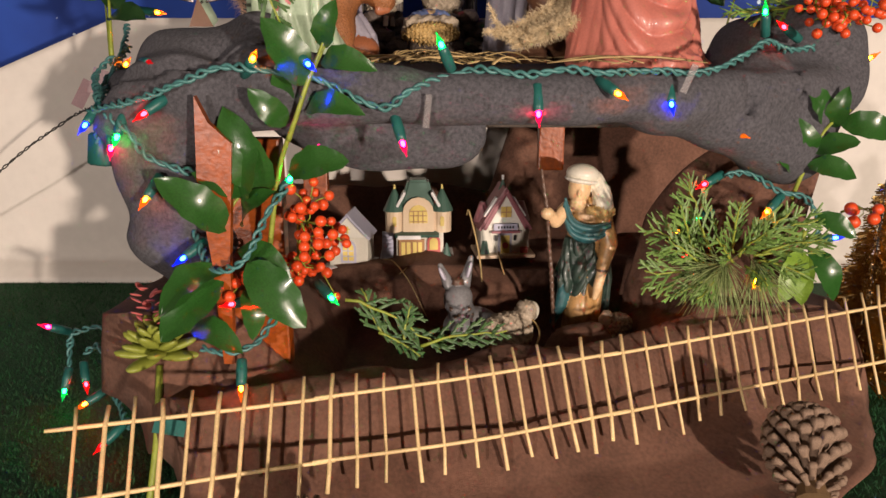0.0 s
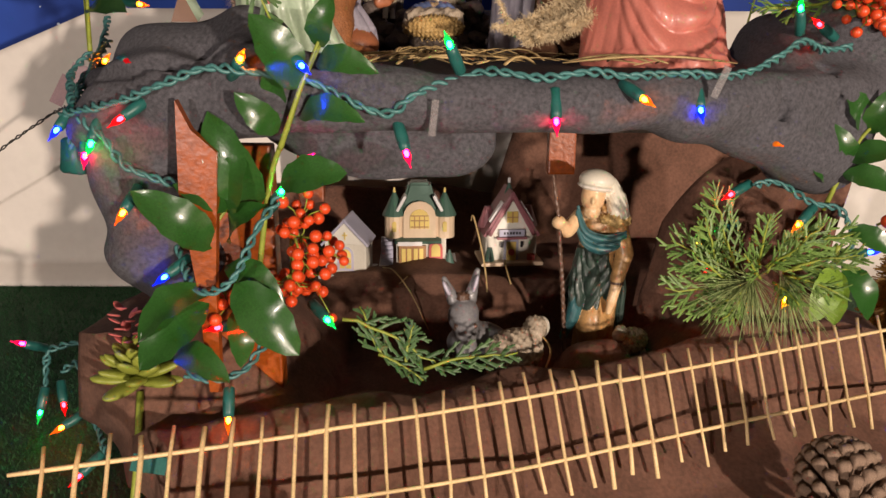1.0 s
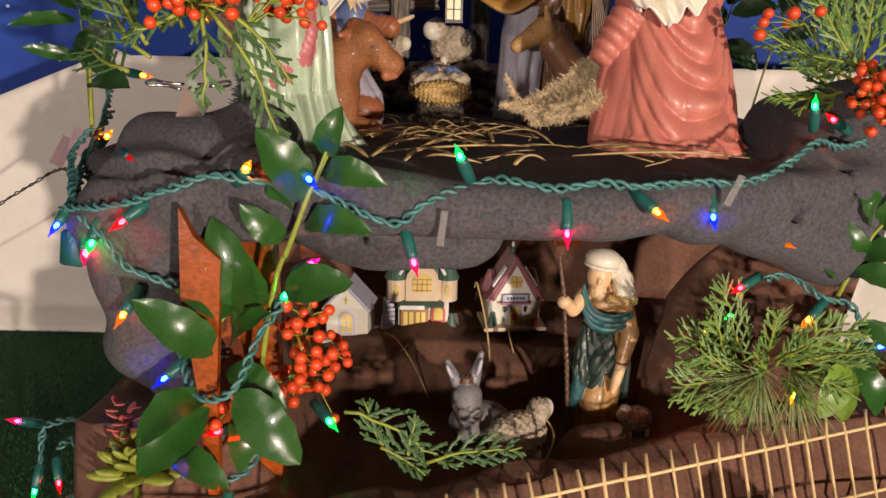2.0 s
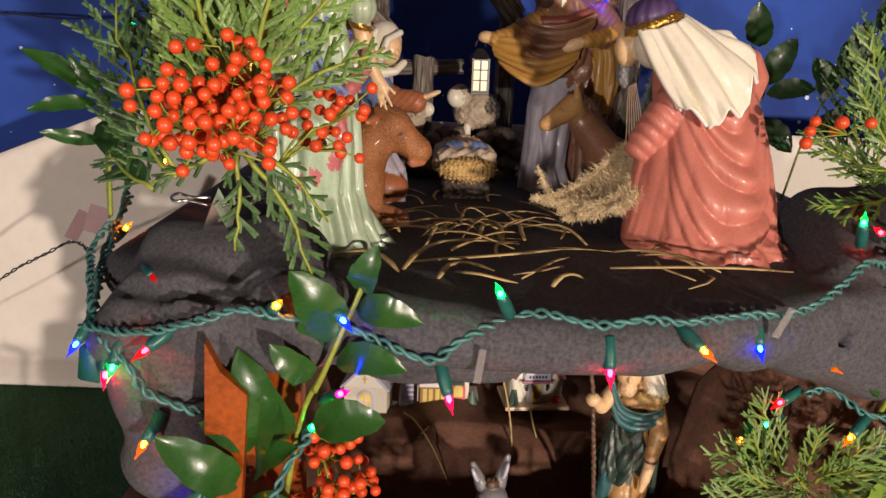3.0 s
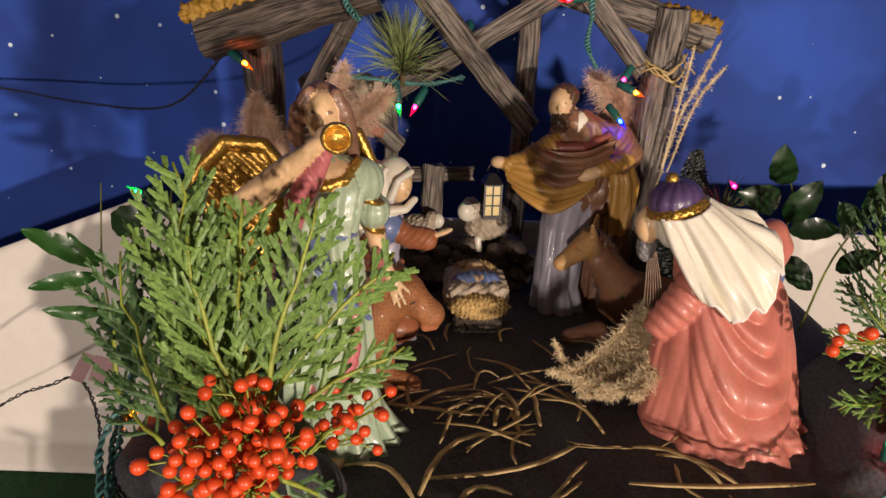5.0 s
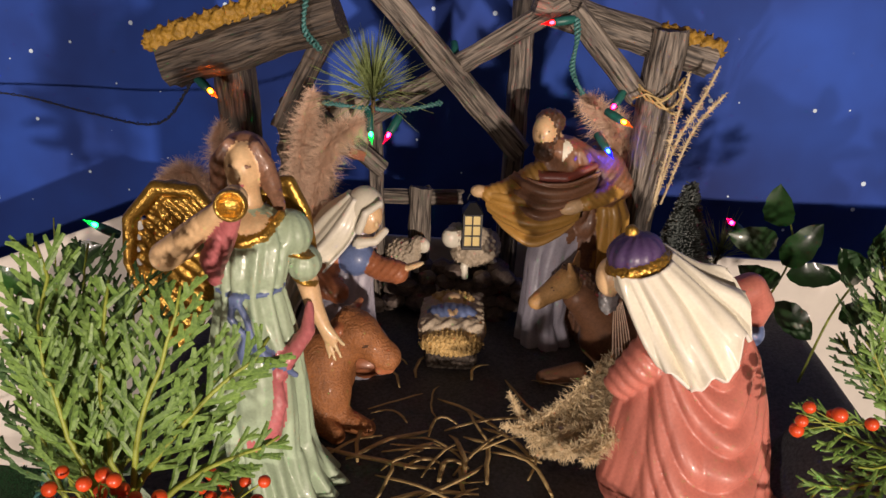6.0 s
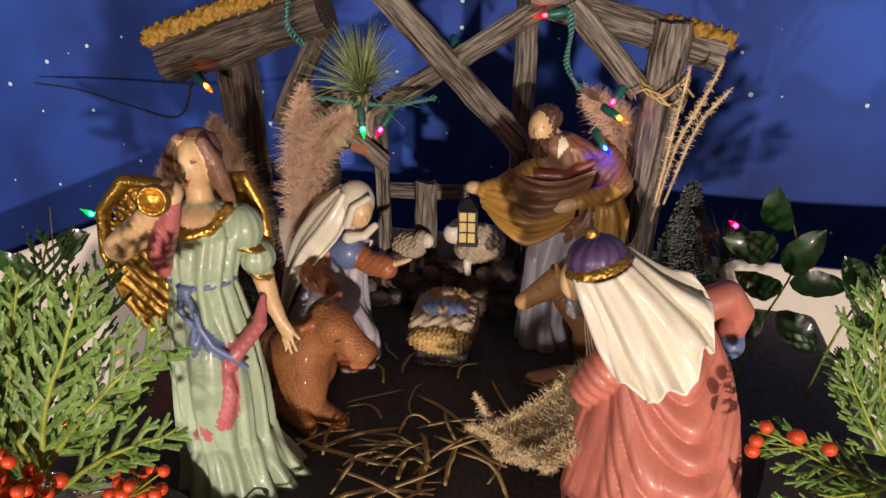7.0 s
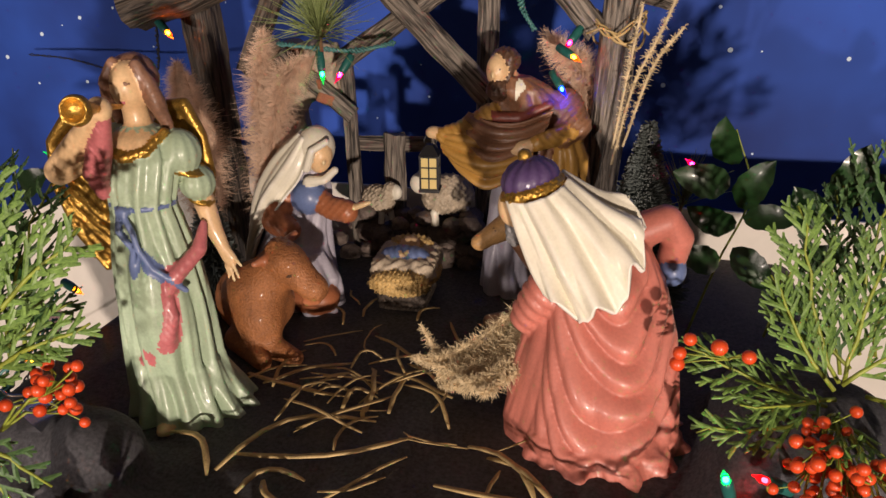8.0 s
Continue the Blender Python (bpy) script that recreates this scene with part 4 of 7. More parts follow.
# donkey behind the king
donkey = [
    (ell((0.175, 1.0, 0.385), (0.055, 0.03, 0.034), rz=-10), 0, 0.01),
    (cap((0.15, 1.0, 0.4), (0.115, 0.992, 0.44), 0.024, 0.0165), 0, 0.012),
    (cap((0.1, 0.986, 0.457), (0.076, 0.974, 0.443), 0.0145, 0.009), 1, 0.006),
    (ell((0.0715, 0.972, 0.4395), (0.009, 0.0085, 0.008)), 1, 0.003),
    (cap((0.105, 0.981, 0.468), (0.101, 0.973, 0.483), 0.005, 0.002), 1, 0.002),
    (cap((0.109, 0.998, 0.468), (0.112, 1.004, 0.484), 0.005, 0.002), 1, 0.002),
    (tufts(chain([(0.1, 0.99, 0.47), (0.12, 0.994, 0.458), (0.14, 0.997, 0.43)], [0.006, 0.009, 0.007]), 0.0012, 0.005), 2, 0.002),
    (ell((0.0865, 0.9705, 0.455), (0.002, 0.0016, 0.002)), 2, 0.0005),
    (cap((0.12, 0.975, 0.36), (0.085, 0.965, 0.356), 0.011, 0.008), 0, 0.005),
]
figure("resting_donkey_figurine", donkey, (0.045, 0.94, Z0), (0.24, 1.05, 0.5), 0.0017, [UMBER, TAN, HAIR], "brown donkey figurine with a tan muzzle resting on felt", "figurine")


def sheep(at, label):
    s = [
        (tufts(ell((0, 0, 0.034), (0.032, 0.022, 0.024)), 0.0018, 0.009), 0, 0.004),
        (ell((-0.034, -0.008, 0.052), (0.012, 0.009, 0.013), ry=-25), 1, 0.003),
        (tufts(ell((-0.026, -0.003, 0.054), (0.012, 0.012, 0.014)), 0.0014, 0.007), 0, 0.003),
        (cap((-0.018, -0.01, 0.015), (-0.018, -0.012, 0.0), 0.005, 0.005), 1, 0.002),
        (cap((-0.018, 0.01, 0.015), (-0.018, 0.012, 0.0), 0.005, 0.005), 1, 0.002),
        (cap((0.02, -0.01, 0.015), (0.02, -0.012, 0.0), 0.005, 0.005), 1, 0.002),
        (cap((0.02, 0.01, 0.015), (0.02, 0.012, 0.0), 0.005, 0.005), 1, 0.002),
    ]
    return figure("sheep_figurine", s, (-0.055, -0.035, -0.001), (0.045, 0.035, 0.08), 0.0018, [WOOL, CREAM], label, "figurine", at)


sheep(pose(0.0, 1.12, 0.403, 0, 0, 25) @ Matrix.Scale(1.0, 4), "cream woolly sheep figurine by the stable stones")
sheep(pose(-0.088, 1.12, 0.398, 0, 0, 150) @ Matrix.Scale(0.75, 4), "small cream lamb figurine by the stable post")

# child in a manger of hay
manger = [
    (tufts(rbox((0, 0, 0.016), (0.028, 0.032, 0.016), 0.01), 0.0014, 0.008), 4, 0.004),
    (tufts(ell((0, 0.002, 0.036), (0.037, 0.043, 0.016)), 0.0022, 0.007), 0, 0.004),
    (tufts(rbox((0, 0.006, 0.045), (0.034, 0.036, 0.012), 0.011), 0.0016, 0.017), 1, 0.002),
    (plumage(ell((0.0, -0.004, 0.057), (0.026, 0.014, 0.009)), 0.0014, 0.01, 1.2), 2, 0.002),
    (ell((-0.003, -0.012, 0.0615), (0.0028, 0.0065, 0.003), rz=18), 3, 0.0006),
    (ell((0.0035, -0.012, 0.0615), (0.0028, 0.0065, 0.003), rz=-18), 3, 0.0006),
    (ell((0.0, 0.019, 0.06), (0.0105, 0.01, 0.0085)), 3, 0.002),
    (tufts(ell((0, 0.03, 0.056), (0.024, 0.012, 0.01)), 0.002, 0.006), 0, 0.002),
    (tufts(ell((0, -0.035, 0.036), (0.033, 0.012, 0.013)), 0.0026, 0.005), 0, 0.002),
]
figure("manger_figurine", manger, (-0.045, -0.055, 0), (0.045, 0.055, 0.08), 0.0015, [HAY, WOOL, SASH, SKIN, M_BARK_DARK], "swaddled infant figurine lying in a hay manger", "figurine", pose(-0.016, 1.003, 0.35, 0, 0, 4))

# shepherd with a staff in the cave
shep = [
    (robe([(0.05, 0.14, 0.735, 0.021, 0.019), (0.085, 0.141, 0.733, 0.021, 0.019), (0.12, 0.143, 0.736, 0.022, 0.018), (0.175, 0.142, 0.738, 0.019, 0.016), (0.2, 0.14, 0.738, 0.022, 0.016), (0.222, 0.138, 0.738, 0.019, 0.014), (0.23, 0.136, 0.738, 0.009, 0.008)], 7, 0.0016, 3.0), 0, 0.003),
    (ell((0.136, 0.722, 0.1), (0.016, 0.016, 0.025)), 0, 0.006),
    (robe([(0.118, 0.128, 0.732, 0.02, 0.018), (0.135, 0.132, 0.731, 0.024, 0.02), (0.155, 0.136, 0.732, 0.023, 0.019), (0.182, 0.137, 0.735, 0.019, 0.0165)], 7, 0.003, 6.0, swag=0.0022, face=-100, seed=1.0), 1, 0.002),
    (robe([(0.09, 0.166, 0.742, 0.007, 0.01), (0.13, 0.167, 0.742, 0.008, 0.012), (0.185, 0.162, 0.742, 0.007, 0.01)], 6, 0.002, 2.0), 1, 0.002),
    (chain([(0.118, 0.722, 0.125), (0.113, 0.72, 0.105), (0.105, 0.72, 0.085)], [0.008, 0.007, 0.004]), 2, 0.002),
    (chain([(0.118, 0.73, 0.215), (0.104, 0.72, 0.203), (0.0945, 0.713, 0.212)], [0.0085, 0.008, 0.006]), 3, 0.002),
    (ell((0.0935, 0.712, 0.213), (0.0075, 0.007, 0.007)), 3, 0.001),
    (chain([(0.158, 0.728, 0.208), (0.166, 0.72, 0.178), (0.158, 0.712, 0.15)], [0.0105, 0.0098, 0.0068]), 0, 0.002),
    (chain([(0.1575, 0.711, 0.147), (0.153, 0.708, 0.13), (0.15, 0.707, 0.118)], [0.0058, 0.0055, 0.003]), 3, 0.001),
    (ell((0.158, 0.712, 0.149), (0.0075, 0.0075, 0.0028)), 5, 0.0005),
    (ell((0.13, 0.725, 0.237), (0.0125, 0.0125, 0.016)), 3, 0.002),
    (ell((0.1275, 0.712, 0.235), (0.002, 0.003, 0.004)), 3, 0.002),
    (tufts(ell((0.1285, 0.717, 0.224), (0.0085, 0.007, 0.009)), 0.0006, 0.005), 3, 0.002),
    (ell((0.134, 0.731, 0.2535), (0.0185, 0.0175, 0.0115), ry=6), 4, 0.002),
    (plumage(ell((0.132, 0.728, 0.2475), (0.0185, 0.0175, 0.0042), ry=8), 0.0006, 0.004, 1.5), 4, 0.0005),
    (plumage(chain([(0.148, 0.734, 0.248), (0.155, 0.728, 0.235), (0.158, 0.722, 0.222)], [0.009, 0.0105, 0.0105]), 0.0012, 0.007, 2.0), 4, 0.003),
    (tufts(chain([(0.142, 0.718, 0.215), (0.155, 0.717, 0.214), (0.166, 0.722, 0.213)], [0.005, 0.0072, 0.0055]), 0.0009, 0.005), 6, 0.002),
    (tufts(chain([(0.0845, 0.71, 0.262), (0.091, 0.711, 0.23), (0.1, 0.713, 0.15), (0.107, 0.715, 0.06)], [0.0014, 0.0022, 0.0024, 0.0024]), 0.0005, 0.008), 5, 0.0005),
]
shep_sash = [
    [(0.1145, 0.725, 0.228), (0.123, 0.7155, 0.207), (0.143, 0.7115, 0.2), (0.166, 0.717, 0.203)],
    [(0.113, 0.723, 0.216), (0.122, 0.7135, 0.195), (0.143, 0.71, 0.189), (0.164, 0.716, 0.193)],
    [(0.1145, 0.722, 0.205), (0.123, 0.7135, 0.186), (0.14, 0.7105, 0.18), (0.158, 0.716, 0.186)],
]
figure("shepherd_figurine", shep, (0.075, 0.69, 0.05), (0.185, 0.765, 0.27), 0.0013, [TAN, DARKGREEN, TEAL, SKIN, CREAM, HAIR, HAY], "glazed shepherd figurine with staff, teal sash and white headcloth", "figurine", Matrix.Translation((0.158, 0.82, brown_z(0.158, 0.82) - 0.002)) @ Matrix.Diagonal((0.97, 0.97, 0.99, 1)) @ Matrix.Translation((-0.14, -0.735, -0.05)), cloths=[drapery(shep_sash, 2, 2.2, 0.0018, across=True, thick=0.003, nu=40, nv=24)])

donkey2 = [
    (ell((0.032, 0.75, 0.075), (0.032, 0.022, 0.022)), 0, 0.006),
    (cap((0.022, 0.74, 0.09), (0.015, 0.722, 0.112), 0.015, 0.0135), 0, 0.006),
    (cap((0.016, 0.722, 0.118), (0.018, 0.704, 0.094), 0.0145, 0.0095), 0, 0.005),
    (ell((0.018, 0.7, 0.09), (0.0105, 0.01, 0.0095)), 0, 0.003),
    (cap((0.006, 0.726, 0.13), (-0.003, 0.728, 0.15), 0.0068, 0.0028), 0, 0.001),
    (cap((0.022, 0.728, 0.13), (0.029, 0.73, 0.158), 0.0068, 0.0028), 0, 0.001),
    (ell((-0.001, 0.721, 0.143), (0.0022, 0.004, 0.008), ry=-24), 2, 0.0006),
    (ell((0.027, 0.723, 0.147), (0.0022, 0.004, 0.009), ry=14), 2, 0.0006),
    (tufts(cap((0.015, 0.722, 0.134), (0.02, 0.742, 0.115), 0.0058, 0.006), 0.0009, 0.004), 1, 0.001),
    (ell((0.0085, 0.706, 0.11), (0.0026, 0.0022, 0.002)), 1, 0.0005),
    (ell((0.0265, 0.707, 0.11), (0.0026, 0.0022, 0.002)), 1, 0.0005),
]
figure("grey_donkey_figurine", donkey2, (-0.02, 0.675, 0.05), (0.075, 0.785, 0.168), 0.0014, [GREYHIDE, HAIR, LILAC], "grey donkey figurine peering over brown felt", "figurine", Matrix.Translation((0, 0.02, 0.002)))
sheep(pose(0.066, 0.742, 0.047, 0, 0, 205) @ Matrix.Scale(0.95, 4), "cream sheep figurine in the shade of the cave")
sheep(pose(0.196, 0.8, brown_z(0.196, 0.8), 0, 0, 20) @ Matrix.Scale(0.58, 4), "small cream lamb figurine beside the shepherd")

# ---- the stable ----


def grain(name, dark, light, scale=1.0):
    """Weathered wood with grain along its own z."""
    m = mat(name, dark, 0.62, 0.5, 70, 0, second=light)
    nt = m.node_tree
    b = nt.nodes["Principled BSDF"]
    tc = nt.nodes.new("ShaderNodeTexCoord")
    mp = nt.nodes.new("ShaderNodeMapping")
    mp.inputs["Scale"].default_value = (1, 1, 0.07)
    n = nt.nodes.new("ShaderNodeTexNoise")
    n.inputs["Scale"].default_value, n.inputs["Detail"].default_value, n.inputs["Distortion"].default_value = 330 * scale, 4, 0.6
    r = nt.nodes.new("ShaderNodeValToRGB")
    r.color_ramp.elements[0].position, r.color_ramp.elements[1].position = 0.36, 0.66
    r.color_ramp.elements[0].color, r.color_ramp.elements[1].color = (*[c * 0.25 for c in dark], 1), (*light, 1)
    bp = nt.nodes.new("ShaderNodeBump")
    bp.inputs["Strength"].default_value, bp.inputs["Distance"].default_value = 1.0, 0.003
    nt.links.new(tc.outputs["Object"], mp.inputs["Vector"])
    nt.links.new(mp.outputs[0], n.inputs["Vector"])
    nt.links.new(n.outputs[0], r.inputs[0])
    nt.links.new(r.outputs[0], b.inputs["Base Color"])
    nt.links.new(n.outputs[0], bp.inputs["Height"])
    nt.links.new(bp.outputs[0], b.inputs["Normal"])
    return m


M_BEAM = grain("weathered_beam", (0.075, 0.06, 0.05), (0.27, 0.23, 0.19))
M_BEAM_DARK = grain("dark_beam", (0.03, 0.022, 0.018), (0.11, 0.085, 0.065))
M_STONE = mat("stable_stone", (0.13, 0.1, 0.085), 0.7, 0.5, 70, 0.5, 200)
M_BRICK = mat("stable_brick", (0.28, 0.1, 0.05), 0.7, 0.35, 90, 0.5, 250)
M_PLASTER = mat("stable_plaster", (0.4, 0.33, 0.25), 0.8, 0.3, 50, 0.6, 180)


def axis_pose(a, b, hint=(0, -1, 0.2)):
    """Local z from a to b."""
    a, b = Vector(a), Vector(b)
    z = (b - a).normalized()
    y = Vector(hint)
    x = y.cross(z).normalized()
    y = z.cross(x)
    m = Matrix((x, y, z)).transposed().to_4x4()
    m.translation = a
    return m


def beam(parent, a, b, w, d, material, name="beam", seed=1, label=""):
    L = (Vector(b) - Vector(a)).length
    rg = random.Random(seed)
    n, k = 14, max(6, int(L / 0.012))
    prof = []
    for j in range(n):
        t = 2 * math.pi * j / n
        c, s = math.cos(t), math.sin(t)
        q = (abs(c) ** 4 + abs(s) ** 4) ** -0.25
        prof.append((c * q * w / 2 * rg.uniform(0.86, 1.06), s * q * d / 2 * rg.uniform(0.86, 1.06)))
    vs, fs = [], []
    for i in range(k + 1):
        z = L * i / k
        g = 1 + 0.07 * noise.noise((seed * 3.1, z * 45, 0))
        ox, oy = 0.06 * w * noise.noise((seed, z * 22, 3)), 0.06 * d * noise.noise((seed, z * 22, 8))
        for j, (x, y) in enumerate(prof):
            e = 1 + 0.05 * noise.noise((j * 3.7, z * 60, seed))
            end = (0.004 * noise.noise((j, seed, 1.5)) if i in (0, k) else 0)
            vs.append((x * g * e + ox, y * g * e + oy, z + end))
    for i in range(k):
        for j in range(n):
            fs.append((i * n + j, i * n + (j + 1) % n, (i + 1) * n + (j + 1) % n, (i + 1) * n + j))
    fs += [tuple(range(n - 1, -1, -1)), tuple(range(k * n, k * n + n))]
    return piece(name, mesh_of(name, vs, fs, [material], smooth=False), parent, parent.matrix_world.inverted() @ axis_pose(a, b), label)


stable = thing("stable", (-0.02, 1.1, 0.35), "model stable of weathered beams, stones and brick", "stable")
beam(stable, (0.172, 1.1, 0.345), (0.19, 1.1, 0.70), 0.038, 0.036, M_BEAM, "post", 3)
beam(stable, (-0.247, 1.06, 0.345), (-0.262, 1.05, 0.69), 0.04, 0.04, M_BEAM_DARK, "post", 4)
beam(stable, (-0.118, 1.13, 0.345), (-0.124, 1.13, 0.585), 0.017, 0.017, M_BEAM, "post", 5)
beam(stable, (0.036, 1.165, 0.345), (0.04, 1.16, 0.72), 0.026, 0.02, M_BEAM, "post", 6)
beam(stable, (-0.112, 1.07, 0.735), (0.045, 1.13, 0.555), 0.03, 0.022, M_BEAM, "brace", 7)
beam(stable, (-0.125, 1.12, 0.59), (0.085, 1.09, 0.725), 0.026, 0.02, M_BEAM, "brace", 8)
beam(stable, (0.09, 1.09, 0.715), (0.165, 1.095, 0.632), 0.026, 0.022, M_BEAM, "brace", 9)
beam(stable, (-0.215, 1.06, 0.585), (-0.16, 1.05, 0.685), 0.022, 0.022, M_BEAM_DARK, "brace", 10)
beam(stable, (-0.19, 1.09, 0.6), (-0.112, 1.11, 0.53), 0.022, 0.02, M_BEAM, "brace", 11)
beam(stable, (-0.128, 1.145, 0.485), (-0.02, 1.145, 0.49), 0.02, 0.014, M_BEAM, "rail", 12)
beam(stable, (-0.072, 1.14, 0.40), (-0.07, 1.138, 0.502), 0.027, 0.018, M_BEAM, "rail_post", 13)
beam(stable, (0.05, 1.1, 0.722), (0.24, 1.12, 0.668), 0.036, 0.036, M_BEAM, "roof_beam", 14)
beam(stable, (-0.305, 0.995, 0.658), (-0.135, 1.0, 0.715), 0.05, 0.05, M_BEAM_DARK, "roof_beam", 15)
beam(stable, (-0.19, 1.02, 0.745), (0.1, 1.09, 0.785), 0.034, 0.036, M_BEAM, "ridge_beam", 16)
for a, b, k in (((0.19, 1.11, 0.695), (0.245, 1.115, 0.682), 21), ((-0.31, 0.985, 0.68), (-0.15, 0.985, 0.735), 22)):
    T = [(tufts(cap(a, b, 0.011, 0.009), 0.003, 0.012, k), 0, 0.0)]
    lo, hi = [min(a[i], b[i]) - 0.02 for i in range(3)], [max(a[i], b[i]) + 0.02 for i in range(3)]
    v, q, o = clay(T, lo, hi, 0.0025)
    piece("moss", mesh_of("moss", v.tolist(), q.tolist(), [M_MOSS]), stable, stable.matrix_world.inverted(), "ochre moss along the roof edge")
# broken plaster and brick side wall with a window gap
wall = [
    (tufts(rbox((-0.205, 1.12, 0.46), (0.03, 0.014, 0.115), 0.008), 0.0025, 0.03), 0, 0.004),
    (tufts(rbox((-0.18, 1.12, 0.575), (0.05, 0.014, 0.035), 0.008), 0.0025, 0.03), 0, 0.006),
]
v, q, o = clay(wall, (-0.25, 1.095, 0.345), (-0.12, 1.145, 0.625), 0.003)
piece("plaster_wall", mesh_of("plaster_wall", v.tolist(), q.tolist(), [M_PLASTER]), stable, stable.matrix_world.inverted(), "crumbling plaster wall")
bmb = bmesh.new()
box(bmb, (0, 0, 0), (0.02, 0.016, 0.012), 0.002)
brick_me = bpy.data.meshes.new("brick")
bmb.to_mesh(brick_me)
bmb.free()
brick_me.materials.append(M_BRICK)
inv = stable.matrix_world.inverted()
for i, (x, y, z, r) in enumerate(((-0.172, 1.106, 0.43, 4), (-0.172, 1.106, 0.446, -5), (-0.174, 1.106, 0.462, 3), (-0.14, 1.1, 0.55, 20), (-0.15, 1.1, 0.565, -12), (-0.2, 1.103, 0.4, 5), (-0.205, 1.103, 0.585, -8), (-0.18, 1.103, 0.602, 12))):
    piece("brick", brick_me, stable, inv @ pose(x, y, z, 0, r, r))
rg = random.Random(8)
for i in range(80):
    x = rg.uniform(-0.14, 0.06)
    y, z = rg.uniform(1.095, 1.14), 0.352 + rg.uniform(0, 0.06)
    r = rg.uniform(0.009, 0.017)
    bmb = bmesh.new()
    bmesh.ops.create_icosphere(bmb, subdivisions=2, radius=r)
    for w in bmb.verts:
        w.co *= 1 + 0.25 * noise.noise(w.co * 90 + Vector((i * 7, 0, 0)))
        w.co.z *= 0.75
    o = part("stone", bmb, M_STONE, stable)
    o.matrix_local = inv @ pose(x, y, z, 0, 0, rg.uniform(0, 180))
T = Tubes()
for k in range(3):
    c = Vector((0.186, 1.1, 0.628 + 0.006 * k))
    T.add([c + Vector((0.026 * math.cos(a), 0.026 * math.sin(a), 0.012 * math.sin(2 * a + k))) for a in [2 * math.pi * i / 24 for i in range(25)]], 0.0013, 5)
for s in (-1, 1):
    T.add([Vector((0.186, 1.07, 0.632)), Vector((0.186 + 0.016 * s, 1.068, 0.642 + 0.004 * s)), Vector((0.186 + 0.03 * s, 1.07, 0.632))], 0.0012, 5)
piece("twine", T.mesh("twine", M_STRAW), stable, inv, "straw twine tied round the post")

# lantern
M_PANE = bpy.data.materials.new("lantern_pane")
M_PANE.use_nodes = True
pb = M_PANE.node_tree.nodes["Principled BSDF"]
pb.inputs["Base Color"].default_value, pb.inputs["Roughness"].default_value = (0.75, 0.6, 0.25, 1), 0.3
pb.inputs["Coat Weight"].default_value = 0.3
M_IRON = mat("black_iron", (0.012, 0.012, 0.014), 0.4, 0.3, 90)
lantern = thing("lantern", (-0.002, 1.052, 0.465, 0, 0, 8), "small black lantern with yellow panes held by the man", "lantern")
part("glass", box(bmesh.new(), (0, 0, 0.02), (0.018, 0.018, 0.036), 0.001), M_PANE, lantern, "yellow lantern panes")
bmb = bmesh.new()
for sx in (-1, 1):
    for sy in (-1, 1):
        box(bmb, (sx * 0.0095, sy * 0.0095, 0.02), (0.002, 0.002, 0.04))
for z in (0.002, 0.0145, 0.0265, 0.038):
    for s in (-1, 1):
        box(bmb, (0, s * 0.0097, z), (0.019, 0.0014, 0.0014))
        box(bmb, (s * 0.0097, 0, z), (0.0014, 0.019, 0.0014))
for s in (-1, 1):
    box(bmb, (0, s * 0.0097, 0.02), (0.0014, 0.0014, 0.037))
    box(bmb, (s * 0.0097, 0, 0.02), (0.0014, 0.0014, 0.037))
part("cage", bmb, M_IRON, lantern)
part("base", box(bmesh.new(), (0, 0, 0.0), (0.023, 0.023, 0.003), 0.0008), M_IRON, lantern)
part("cap", cone(bmesh.new(), (0, 0, 0.045), 0.016, 0.005, 0.011, 4, Matrix.Rotation(math.pi / 4, 4, "Z")), M_IRON, lantern)
T = Tubes()
T.add([Vector((0.006 * math.cos(a), 0, 0.052 + 0.009 * math.sin(a))) for a in [math.pi * i / 10 for i in range(11)]], 0.0009, 5)
piece("bail", T.mesh("bail", M_IRON), lantern, Matrix())

# ---- straw on the felt ----
rg = random.Random(21)
T = Tubes()


def strand(p, ang, L, r=0.0008, lift=0.004, bend=0.0):
    d = Vector((math.cos(ang), math.sin(ang), 0))
    s = Vector((-d.y, d.x, 0))
    pts = []
    for i in range(7):
        t = i / 6
        pts.append(Vector((p[0], p[1], 0.354)) + d * (L * (t - 0.5)) + s * (bend * math.sin(math.pi * t) + 0.003 * noise.noise((ang * 9, t * 3, L * 50))) + Vector((0, 0, lift * math.sin(math.pi * t) + 0.0015)))
    T.add(pts, [r * 1.2] + [r * 1.9] * 5 + [r * 0.8], 5, 0.35)


